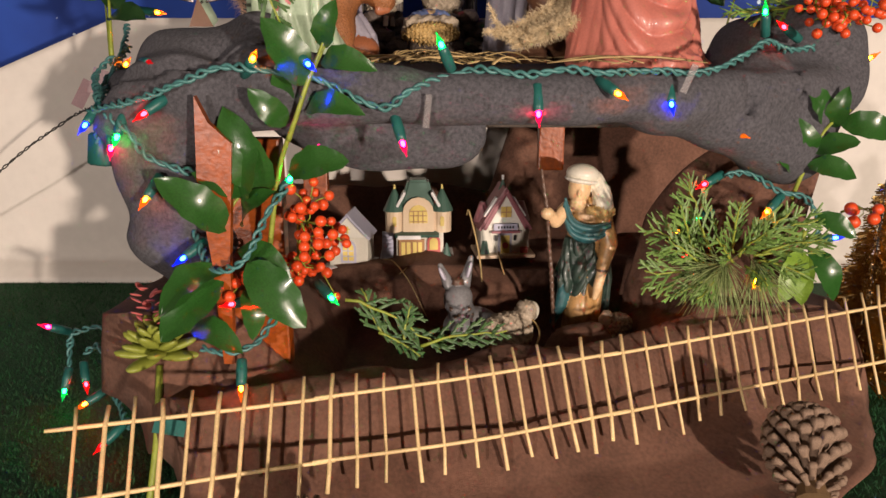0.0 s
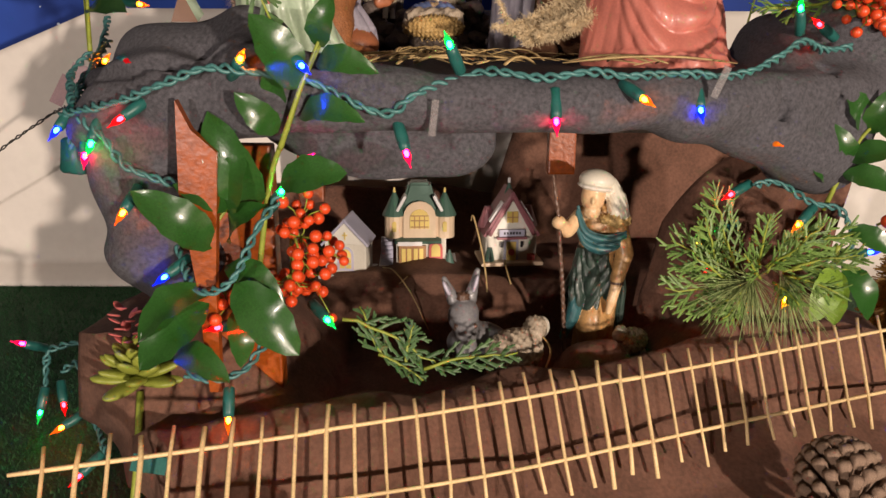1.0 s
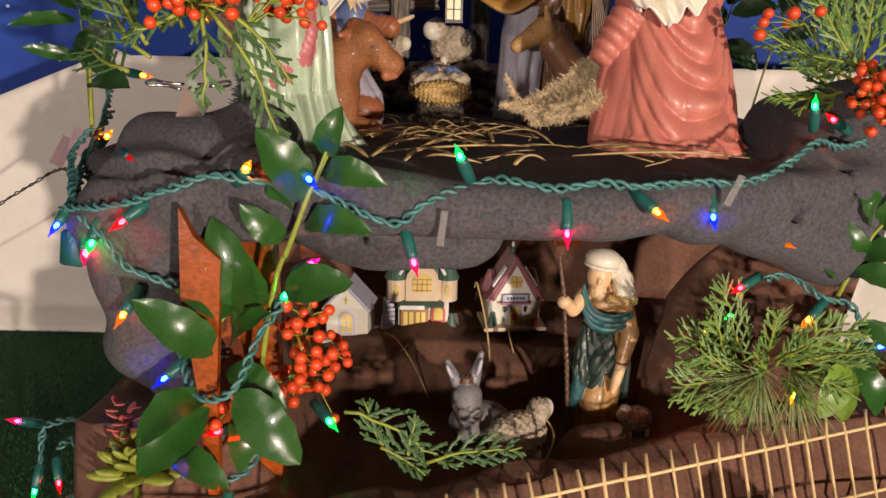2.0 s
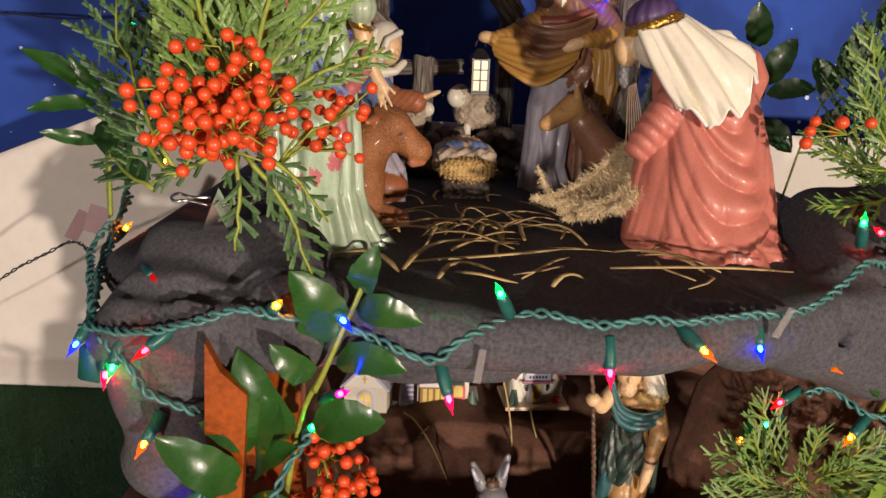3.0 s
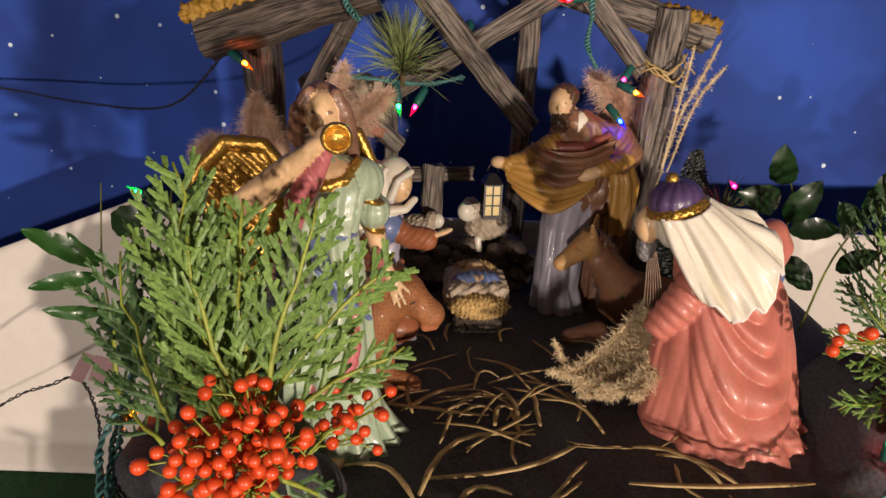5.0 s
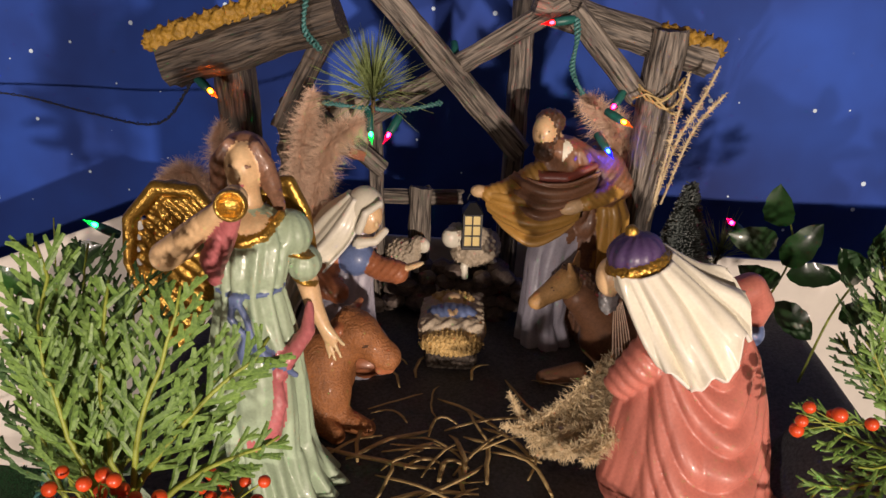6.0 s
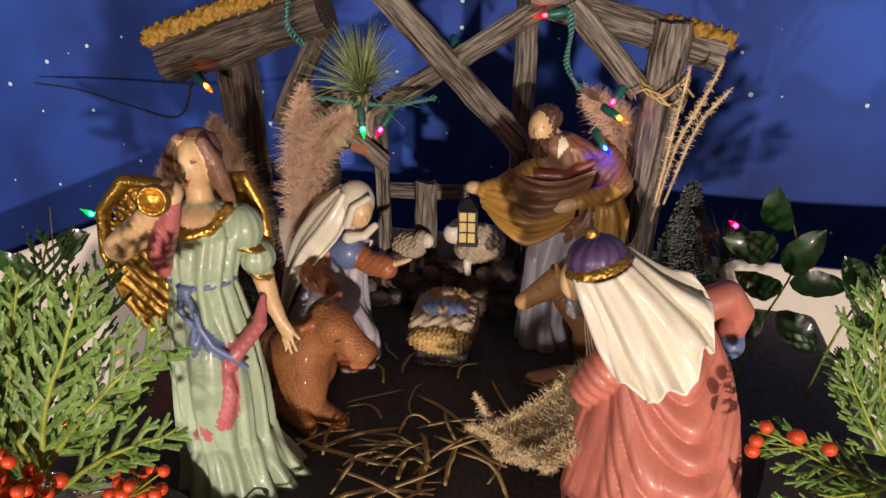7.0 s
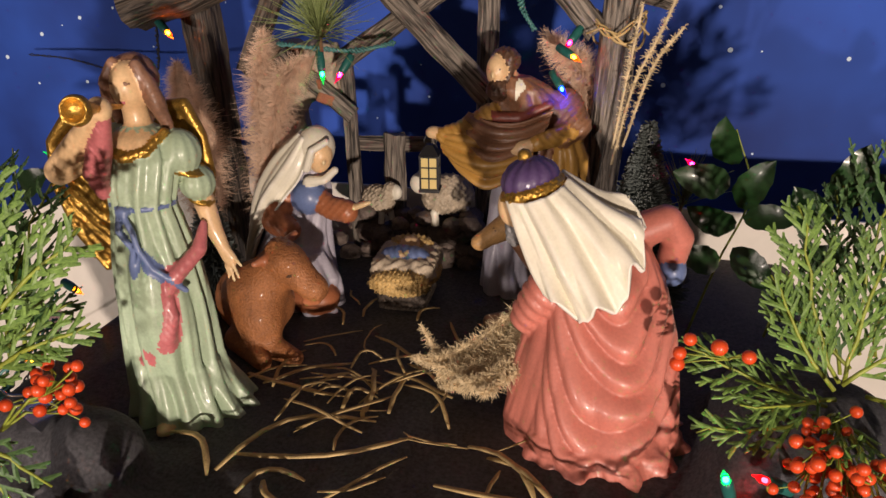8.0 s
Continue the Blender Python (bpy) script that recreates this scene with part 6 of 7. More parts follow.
cedar("cedar_branch", [
    ((0.36, 0.79, 0.42), (0.265, 0.765, 0.465), (0, -0.6, 0.8)), ((0.365, 0.79, 0.43), (0.315, 0.8, 0.505), (0, -0.8, 0.6)), ((0.37, 0.8, 0.43), (0.33, 0.82, 0.55), N), ((0.375, 0.8, 0.43), (0.4, 0.83, 0.545), N),
    ((0.37, 0.79, 0.43), (0.455, 0.8, 0.5), N), ((0.36, 0.78, 0.43), (0.3, 0.735, 0.445), (0, -0.4, 0.9)), ((0.36, 0.77, 0.42), (0.36, 0.7, 0.44), (0, -0.3, 0.9)), ((0.35, 0.78, 0.41), (0.275, 0.755, 0.405), (0, -0.6, 0.7)), ((0.38, 0.78, 0.43), (0.44, 0.73, 0.45), (0, -0.4, 0.9))],
    "yellow-green cedar boughs over the felt mound", M_CEDAR, 6, width=0.36, sub=0.012)
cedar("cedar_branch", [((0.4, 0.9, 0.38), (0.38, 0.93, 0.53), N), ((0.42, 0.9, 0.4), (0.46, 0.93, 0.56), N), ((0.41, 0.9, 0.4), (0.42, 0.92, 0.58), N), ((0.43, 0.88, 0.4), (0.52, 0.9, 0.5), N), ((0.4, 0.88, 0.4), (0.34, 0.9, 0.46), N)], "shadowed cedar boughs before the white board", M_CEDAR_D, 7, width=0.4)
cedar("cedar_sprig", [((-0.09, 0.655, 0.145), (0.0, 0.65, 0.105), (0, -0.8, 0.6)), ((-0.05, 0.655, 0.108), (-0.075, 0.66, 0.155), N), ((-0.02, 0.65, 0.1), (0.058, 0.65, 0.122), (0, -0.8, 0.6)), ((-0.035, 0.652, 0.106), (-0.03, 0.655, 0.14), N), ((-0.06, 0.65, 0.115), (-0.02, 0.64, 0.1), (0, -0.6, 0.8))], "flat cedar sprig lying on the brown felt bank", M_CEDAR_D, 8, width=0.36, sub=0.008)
cedar("juniper_bunch", [
    ((0.27, 0.72, 0.17), (0.235, 0.70, 0.245), N), ((0.275, 0.72, 0.17), (0.2, 0.69, 0.205), N), ((0.28, 0.71, 0.165), (0.195, 0.68, 0.165), N), ((0.285, 0.715, 0.175), (0.28, 0.69, 0.225), N), ((0.29, 0.715, 0.175), (0.35, 0.69, 0.215), N), ((0.3, 0.71, 0.17), (0.36, 0.685, 0.185), N), ((0.27, 0.7, 0.165), (0.225, 0.67, 0.15), N), ((0.3, 0.71, 0.175), (0.325, 0.69, 0.22), N), ((0.29, 0.7, 0.165), (0.3, 0.665, 0.16), (0, -0.6, 0.8)),
    ((0.26, 0.705, 0.165), (0.215, 0.68, 0.195), (-0.3, -0.8, 0.5)), ((0.28, 0.7, 0.17), (0.255, 0.67, 0.2), (0.2, -0.8, 0.5)), ((0.3, 0.7, 0.17), (0.335, 0.67, 0.17), (0.3, -0.8, 0.5)), ((0.31, 0.705, 0.175), (0.355, 0.68, 0.2), (0.2, -0.7, 0.7)), ((0.265, 0.7, 0.16), (0.24, 0.665, 0.145), (0, -0.9, 0.3)), ((0.285, 0.7, 0.175), (0.295, 0.672, 0.205), (-0.2, -0.8, 0.5)), ((0.25, 0.71, 0.17), (0.225, 0.69, 0.225), N)],
    "green juniper bunch with lights at the cave mouth", M_CEDAR, 9, width=0.44, sub=0.014, r=0.0011)


def needles(name, tufts_at, n, L, label, seed, spread=0.5):
    rg = random.Random(seed)
    ob = thing(name, tufts_at[0][0], label, "greenery")
    T = Tubes()
    for c, d in tufts_at:
        c, d = Vector(c), Vector(d).normalized()
        for i in range(n):
            e = (d + Vector((rg.gauss(0, spread), rg.gauss(0, spread), rg.gauss(0, spread)))).normalized()
            l = L * rg.uniform(0.6, 1.05)
            o = c - d * rg.uniform(0, 0.02)
            T.add([o, o + e * l * 0.5, o + e * l + Vector((0, 0, -0.06 * l))], [0.00045, 0.0004, 0.00015], 3)
    tagged(piece("needle", T.mesh("needle", M_PINE), ob, ob.matrix_world.inverted()), kind="stuff")
    S = Tubes()
    for c, d in tufts_at:
        S.add([Vector(c) - Vector(d).normalized() * 0.03, Vector(c)], [0.0022, 0.0015], 6)
    piece("twig", S.mesh("twig", M_TWIG), ob, ob.matrix_world.inverted())
    return ob


needles("pine_sprig", [((-0.105, 1.015, 0.645), (0.0, -0.1, 1))], 330, 0.068, "long-needled pine tuft tied to the stable", 11, 0.6)
needles("pine_sprig", [((0.27, 0.695, 0.16), (-0.1, -0.4, -1)), ((0.255, 0.69, 0.165), (-1, -0.3, -0.35)), ((0.3, 0.69, 0.16), (0.3, -0.4, -1))], 90, 0.055, "pine needles drooping from the juniper bunch", 12, 0.4)
needles("pine_sprig", [((0.265, 1.05, 0.48), (0.1, -0.2, 1))], 60, 0.06, "thin dark pine tuft beside the brush tree", 13, 0.5)


def berries(name, centre, size, count, r, root, label, seed):
    """Berries on thin stalks round a centre; each berry is a part."""
    rg = random.Random(seed)
    ob = thing(name, root, label, "berries")
    inv = ob.matrix_world.inverted()
    bm = bmesh.new()
    bmesh.ops.create_uvsphere(bm, u_segments=14, v_segments=9, radius=1)
    me = bpy.data.meshes.new("berry")
    bm.to_mesh(me)
    bm.free()
    me.polygons.foreach_set("use_smooth", np.full(len(me.polygons), True))
    me.materials.append(M_BERRY)
    T, spots = Tubes(), []
    c, root = Vector(centre), Vector(root)
    heads = []
    for k in range(max(1, count // 7)):
        d = Vector((rg.gauss(0, 1), rg.gauss(0, 1), rg.gauss(0, 1))).normalized()
        heads.append(c + Vector((d.x * size[0], d.y * size[1], d.z * size[2])) * rg.uniform(0.45, 0.95))
    for k in range(count * 60):
        if len(spots) >= count:
            break
        h = heads[k % len(heads)]
        p = h + Vector((rg.gauss(0, 1), rg.gauss(0, 1), rg.gauss(0, 0.8))) * (2.1 * r)
        if all((p - q[0]).length > 1.8 * r for q in spots):
            spots.append((p, h))
    for h in heads:
        T.add([root, root.lerp(h, 0.5) + Vector((0, 0, 0.005)), h.lerp(root, 0.25)], [0.0012, 0.001, 0.0008], 4)
    for p, h in spots:
        s = r * rg.uniform(0.85, 1.1)
        piece("berry", me, ob, inv @ Matrix.Translation(p) @ Matrix.Scale(s, 4))
        T.add([h.lerp(root, 0.25), h.lerp(p, 0.4), p], [0.0007, 0.0006, 0.0005], 4)
    tagged(piece("stalk", T.mesh("stalk", M_STEM), ob, inv), kind="stuff")
    return ob


berries("berry_cluster", (-0.165, 0.545, 0.489), (0.042, 0.03, 0.038), 132, 0.0039, (-0.165, 0.575, 0.455), "bright red-orange berry cluster over grey felt", 1)
berries("berry_cluster", (-0.114, 0.603, 0.478), (0.016, 0.016, 0.03), 24, 0.0039, (-0.14, 0.585, 0.45), "side sprig of red-orange berries", 2)
berries("berry_cluster", (-0.112, 0.617, 0.212), (0.024, 0.018, 0.042), 58, 0.0046, (-0.125, 0.635, 0.225), "orange-red berry cluster hanging at the cave mouth", 3)
berries("berry_cluster", (0.36, 0.715, 0.412), (0.06, 0.036, 0.03), 84, 0.0043, (0.36, 0.765, 0.425), "orange-red berry cluster on the felt mound", 4)
berries("berry_cluster", (0.288, 0.755, 0.462), (0.014, 0.012, 0.014), 6, 0.0052, (0.305, 0.765, 0.455), "few orange-red berries on a cedar tip", 5)
berries("berry_cluster", (0.402, 0.705, 0.225), (0.02, 0.012, 0.012), 6, 0.006, (0.385, 0.715, 0.215), "few red berries beside holly leaves", 6)
berries("berry_cluster", (-0.163, 0.585, 0.185), (0.01, 0.01, 0.014), 7, 0.005, (-0.165, 0.605, 0.185), "few red berries among holly leaves", 7)

# succulent on a stem
succ = thing("succulent_pick", (-0.243, 0.548, 0.004), "yellow-green artificial succulent rosette on a stem", "succulent")
inv = succ.matrix_world.inverted()
T = Tubes()
T.add(spline([(-0.243, 0.548, 0.004), (-0.242, 0.575, 0.05), (-0.248, 0.612, 0.1)], 5), 0.003, 8)
piece("stem", T.mesh("stem", M_STEM), succ, inv)
M_SUCC = mat("succulent", (0.22, 0.27, 0.035), 0.45, 0.3, 60, second=(0.33, 0.36, 0.06))
fat = [(ell((0.5, 0, 0), (0.5, 0.22, 0.1)), 0, 0.0)]
v, q, o = clay(fat, (-0.05, -0.28, -0.16), (1.05, 0.28, 0.16), 0.06)
FAT = mesh_of("fleshy_leaf", v.tolist(), q.tolist(), [M_SUCC])
FAT_P = mesh_of("fleshy_leaf", v.tolist(), q.tolist(), [M_PINKB])
rg = random.Random(5)
for i in range(30):
    a, t = i * 2.399963, i / 30
    up = 1.5 - 1.6 * t
    d = Vector((math.cos(a), math.sin(a) * 0.8 - 0.1, up)).normalized()
    b = Vector((-0.248, 0.615, 0.108 + 0.012 * (1 - t)))
    piece("fleshy_leaf", FAT, succ, inv @ leaf_pose(b, b + d * (0.028 + 0.012 * t), (0, 0, 1) if abs(d.z) < 0.9 else (0, -1, 0)))
bud = thing("pink_succulent", (-0.255, 0.625, 0.14), "dusty pink artificial succulent buds", "succulent")
inv = bud.matrix_world.inverted()
for i in range(16):
    a = i * 2.4
    b = Vector((-0.256 + 0.006 * math.cos(a), 0.622, 0.135 + 0.0022 * i))
    piece("fleshy_leaf", FAT_P, bud, inv @ leaf_pose(b, b + Vector((math.cos(a), math.sin(a) - 0.4, 0.5)).normalized() * 0.011, (0, 0.3, 1), 1.7))

# pine cones
M_CONE = mat("cone_scale", (0.12, 0.065, 0.04), 0.65, 0.5, 60, 0.4, 200, second=(0.42, 0.29, 0.2))
SCALE = [(rbox((0.5, 0, 0.0), (0.5, 0.2, 0.06), 0.05), 0, 0), (ell((0.93, 0, 0.02), (0.13, 0.3, 0.1)), 0, 0.1)]
v, q, o = clay(SCALE, (-0.1, -0.35, -0.25), (1.2, 0.35, 0.3), 0.09)
SC = mesh_of("scale", v.tolist(), q.tolist(), [M_CONE])


def pine_cone(m, L, R, label, n=130, fat=0.5):
    ob = thing("pine_cone", m, label, "pine cone")
    for i in range(n):
        t = (i + 0.5) / n
        a = i * 2.399963
        z = L * t
        rr = R * (math.sin(math.pi * (0.12 + 0.8 * t)) ** 0.8)
        d = Vector((math.cos(a), math.sin(a), 0.25 + 1.1 * t)).normalized()
        b = Vector((0, 0, z * 0.85))
        piece("scale", SC, ob, leaf_pose(b, b + d * max(0.008, rr * 1.05), (0, 0, 1), fat))
    part("core", cone(bmesh.new(), (0, 0, L * 0.45), R * 0.35, R * 0.12, L * 0.9, 10), M_TWIG, ob)
    return ob


pine_cone(pose(0.287, 0.515, 0.03, -58, 0, -12), 0.08, 0.038, "brown pine cone with pale scale tips on turf")
pine_cone(pose(-0.09, 0.425, 0.004, -8, 0, 10), 0.078, 0.036, "open brown pine cone before the stick fence", 70, 0.3)

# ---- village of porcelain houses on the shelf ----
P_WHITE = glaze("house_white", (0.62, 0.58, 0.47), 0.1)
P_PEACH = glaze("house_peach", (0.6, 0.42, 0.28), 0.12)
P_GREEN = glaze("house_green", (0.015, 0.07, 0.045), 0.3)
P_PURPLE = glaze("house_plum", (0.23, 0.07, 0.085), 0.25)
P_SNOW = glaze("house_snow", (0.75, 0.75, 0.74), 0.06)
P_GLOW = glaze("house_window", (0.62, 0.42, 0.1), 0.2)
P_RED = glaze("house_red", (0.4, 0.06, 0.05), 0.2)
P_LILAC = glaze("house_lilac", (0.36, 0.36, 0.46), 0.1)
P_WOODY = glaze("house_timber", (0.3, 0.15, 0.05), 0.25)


def arch(bm, x, y, z, w, h, d):
    """An arched panel standing on z, facing -y."""
    pts = [(-w / 2, 0), (w / 2, 0)] + [(w / 2 * math.cos(a), h - w / 2 + w / 2 * math.sin(a)) for a in [math.pi * i / 8 for i in range(9)]]
    f = [bm.verts.new((x + p[0], y, z + p[1])) for p in pts]
    g = [bm.verts.new((x + p[0], y - d, z + p[1])) for p in pts]
    bm.faces.new(g)
    for i in range(len(pts)):
        j = (i + 1) % len(pts)
        bm.faces.new((f[i], f[j], g[j], g[i]))
    return bm


def gable(bm, c, w, d, h, over=0.0):
    """A prism roof: ridge along y."""
    x, y, z = c
    v = [bm.verts.new(p) for p in ((x - w / 2, y - d / 2, z), (x + w / 2, y - d / 2, z), (x, y - d / 2, z + h), (x - w / 2, y + d / 2, z), (x + w / 2, y + d / 2, z), (x, y + d / 2, z + h))]
    for f in ((0, 1, 2), (5, 4, 3), (0, 3, 4, 1), (1, 4, 5, 2), (2, 5, 3, 0)):
        bm.faces.new([v[i] for i in f])
    return bm


def pitched(parent, w, d, h, z, thick, mats_roof, name="roof"):
    """Two sloping roof slabs meeting at the ridge."""
    L = math.hypot(w / 2, h)
    a = math.atan2(h, w / 2)
    for s in (-1, 1):
        bm = box(bmesh.new(), (0, 0, 0), (L + 0.004, d, thick), 0.0008)
        o = part(name, bm, mats_roof, parent)
        o.matrix_local = Matrix.Translation((s * w / 4, 0, z + h / 2)) @ Matrix.Rotation(s * a, 4, "Y")


ch = thing("porcelain_church", (-0.118, 0.945, 0.099, 0, 0, -6), "small white porcelain church with arched window", "miniature house")
part("wall", gable(box(bmesh.new(), (0, 0, 0.019), (0.05, 0.04, 0.038), 0.001), (0, 0, 0.038), 0.05, 0.04, 0.026), P_WHITE, ch)
pitched(ch, 0.054, 0.048, 0.029, 0.038, 0.003, P_LILAC)
part("window", arch(bmesh.new(), 0, -0.02, 0.008, 0.014, 0.024, 0.0012), P_GLOW, ch)
bm = arch(bmesh.new(), 0, -0.0198, 0.005, 0.02, 0.03, 0.0009)
part("window_frame", bm, P_LILAC, ch)
bm = bmesh.new()
box(bm, (0, -0.0215, 0.019), (0.0012, 0.001, 0.022))
for z in (0.014, 0.021):
    box(bm, (0, -0.0215, z), (0.013, 0.001, 0.0012))
part("mullion", bm, P_LILAC, ch)
bm = box(bmesh.new(), (0, -0.0208, 0.048), (0.0016, 0.0012, 0.009))
part("cross", box(bm, (0, -0.0208, 0.049), (0.006, 0.0012, 0.0016)), P_GLOW, ch)
part("base", box(bmesh.new(), (0, -0.003, -0.001), (0.064, 0.056, 0.005), 0.002), P_SNOW, ch, "snowy base")

gh = thing("porcelain_store", (-0.033, 0.985, 0.1, 0, 0, 2), "peach porcelain shop house with green mansard and turrets", "miniature house")
part("lower_walls", box(bmesh.new(), (0.002, 0, 0.018), (0.062, 0.044, 0.036), 0.001), P_WHITE, gh)
part("upper_walls", box(bmesh.new(), (0, 0, 0.05), (0.078, 0.046, 0.03), 0.004), P_PEACH, gh)
part("gable_wall", arch(bmesh.new(), 0, -0.0225, 0.036, 0.04, 0.046, 0.003), P_PEACH, gh)
bm = bmesh.new()
bmesh.ops.create_cone(bm, cap_ends=True, segments=4, radius1=0.034, radius2=0.019, depth=0.036, matrix=Matrix.Translation((0, 0.002, 0.084)) @ Matrix.Rotation(math.pi / 4, 4, "Z"))
bmesh.ops.bevel(bm, geom=list(bm.edges), offset=0.003, segments=2, affect="EDGES")
part("mansard_roof", bm, P_GREEN, gh, "dark green tiled mansard roof")
for s in (-1, 1):
    t = part("turret", cone(bmesh.new(), (s * 0.031, -0.014, 0.05), 0.0125, 0.0125, 0.03, 14), P_PEACH, gh)
    part("turret_roof", cone(bmesh.new(), (s * 0.031, -0.014, 0.078), 0.0155, 0.001, 0.03, 14), P_GREEN, t)
    part("finial", cone(bmesh.new(), (s * 0.031, -0.014, 0.094), 0.002, 0.001, 0.006, 8), P_GLOW, t)
    part("turret_window", arch(bmesh.new(), s * 0.031, -0.026, 0.044, 0.005, 0.013, 0.0012), P_GLOW, t)
    part("snow_cap", box(bmesh.new(), (s * 0.0225, -0.017, 0.079), (0.004, 0.02, 0.022), 0.0015, Matrix.Rotation(-s * 0.5, 4, "Y")), P_SNOW, gh)
part("arched_window", arch(bmesh.new(), 0, -0.0255, 0.048, 0.024, 0.024, 0.001), P_GLOW, gh)
bm = bmesh.new()
for x in (-0.006, 0, 0.006):
    box(bm, (x, -0.027, 0.056), (0.0011, 0.001, 0.016))
for z in (0.05, 0.058, 0.064):
    box(bm, (0, -0.027, z), (0.022, 0.001, 0.0011))
part("mullion", bm, P_WOODY, gh)
part("shop_front", box(bmesh.new(), (-0.009, -0.024, 0.014), (0.034, 0.006, 0.024), 0.0008), P_WOODY, gh)
for x in (-0.02, -0.013, -0.005, 0.002):
    part("shop_pane", box(bmesh.new(), (x, -0.0275, 0.014), (0.005, 0.001, 0.017)), P_GLOW, gh)
part("door", arch(bmesh.new(), 0.02, -0.022, 0.003, 0.017, 0.028, 0.004), P_RED, gh, "red double door")
part("door_pane", arch(bmesh.new(), 0.02, -0.0262, 0.012, 0.011, 0.016, 0.0006), P_GLOW, gh)
part("awning", box(bmesh.new(), (-0.002, -0.027, 0.033), (0.058, 0.012, 0.004), 0.0015, Matrix.Rotation(0.3, 4, "X")), P_GREEN, gh)
bm = bmesh.new()
box(bm, (-0.012, -0.034, 0.0305), (0.03, 0.001, 0.005))
part("sign", bm, P_SNOW, gh)
for i in range(7):
    part("stair", box(bmesh.new(), (-0.041, -0.024 + 0.004 * i, 0.002 + 0.0022 * i), (0.015, 0.006, 0.004 + 0.0044 * i)), P_LILAC, gh)
part("porch_step", box(bmesh.new(), (0.016, -0.033, 0.002), (0.034, 0.014, 0.004), 0.001), P_LILAC, gh)
part("base", box(bmesh.new(), (-0.002, -0.006, -0.001), (0.098, 0.066, 0.005), 0.002), P_SNOW, gh, "snowy base")
part("shrub", cone(bmesh.new(), (0.037, -0.026, 0.011), 0.007, 0.001, 0.02, 9), P_GREEN, gh)

th = thing("porcelain_cottage", (0.079, 0.985, 0.106, 0, 0, 6), "cream porcelain cottage with plum gable and sign", "miniature house")
part("wall", gable(box(bmesh.new(), (0, 0, 0.018), (0.064, 0.044, 0.036), 0.001), (0, 0, 0.036), 0.064, 0.044, 0.05), P_WHITE, th)
pitched(th, 0.066, 0.052, 0.052, 0.034, 0.004, P_PURPLE)
for s in (-1, 1):
    o = part("bargeboard", box(bmesh.new(), (0, 0, 0), (0.056, 0.003, 0.005), 0.001), P_PURPLE, th)
    o.matrix_local = Matrix.Translation((s * 0.0145, -0.026, 0.058)) @ Matrix.Rotation(s * 1.06, 4, "Y")
    o = part("snow_strip", box(bmesh.new(), (0, 0, 0), (0.03, 0.01, 0.003), 0.001), P_SNOW, th)
    o.matrix_local = Matrix.Translation((s * 0.019, -0.016, 0.062)) @ Matrix.Rotation(s * 1.0, 4, "Y")
    part("dormer", cone(bmesh.new(), (s * 0.026, 0.004, 0.052), 0.013, 0.004, 0.026, 12), P_PURPLE, th)
    part("wall_lamp", box(bmesh.new(), (s * 0.0125, -0.026, 0.022), (0.003, 0.003, 0.007), 0.0006), M_IRON, th)
part("spire", cone(bmesh.new(), (0, 0, 0.088), 0.006, 0.001, 0.014, 10), P_GREEN, th)
part("finial", cone(bmesh.new(), (0, 0, 0.098), 0.0018, 0.0018, 0.006, 8), P_SNOW, th)
part("gable_window", box(bmesh.new(), (0.001, -0.0225, 0.056), (0.014, 0.002, 0.014), 0.0006), P_GLOW, th)
part("mullion", box(box(bmesh.new(), (0.001, -0.0238, 0.056), (0.0012, 0.001, 0.014)), (0.001, -0.0238, 0.056), (0.014, 0.001, 0.0012)), P_WOODY, th)
sg = part("sign", box(bmesh.new(), (0, -0.027, 0.037), (0.032, 0.003, 0.009), 0.001), P_LILAC, th)
for i in range(6):
    part("letter_bar", box(bmesh.new(), (-0.0095 + 0.0038 * i, -0.0287, 0.037), (0.0022, 0.0005, 0.003)), M_IRON, sg)
part("lintel", box(bmesh.new(), (0, -0.026, 0.0305), (0.038, 0.008, 0.003), 0.0008), P_PURPLE, th)
part("door_frame", box(bmesh.new(), (0, -0.0225, 0.014), (0.018, 0.003, 0.028), 0.0006), P_LILAC, th)
dr = part("door", box(bmesh.new(), (0, -0.0245, 0.013), (0.012, 0.002, 0.024), 0.0005), P_GLOW, th)
part("wreath", cone(bmesh.new(), (0, -0.026, 0.012), 0.0042, 0.0042, 0.002, 12, Matrix.Rotation(math.pi / 2, 4, "X")), P_RED, dr, "red wreath")
part("shrub", cone(bmesh.new(), (-0.027, -0.024, 0.009), 0.007, 0.003, 0.018, 9), P_GREEN, th)
part("parcel", box(bmesh.new(), (0.025, -0.025, 0.005), (0.009, 0.006, 0.008), 0.001), P_RED, th)
part("base", box(bmesh.new(), (0, -0.006, -0.001), (0.078, 0.06, 0.005), 0.002), P_PEACH, th)
# dry stalks bent over the shelf
T = Tubes()
for pts in ([(-0.075, 0.92, 0.11), (-0.06, 0.89, 0.115), (-0.04, 0.87, 0.095), (-0.02, 0.86, 0.055)], [(0.03, 0.93, 0.165), (0.033, 0.925, 0.17), (0.045, 0.9, 0.12), (0.05, 0.87, 0.06)], [(0.07, 0.92, 0.12), (0.075, 0.9, 0.1), (0.09, 0.87, 0.06)], [(-0.05, 0.87, 0.06), (-0.06, 0.885, 0.09), (-0.045, 0.9, 0.105)], [(0.09, 0.72, 0.06), (0.1, 0.735, 0.085), (0.085, 0.76, 0.1)]):
    T.add(spline(pts, 6), 0.0012, 5, 0.5)
tagged(new("dry_stalks", T.mesh("dry_stalks", M_STRAW)), "bent dry grass stalks hanging over brown felt", "dried grass", kind="stuff")

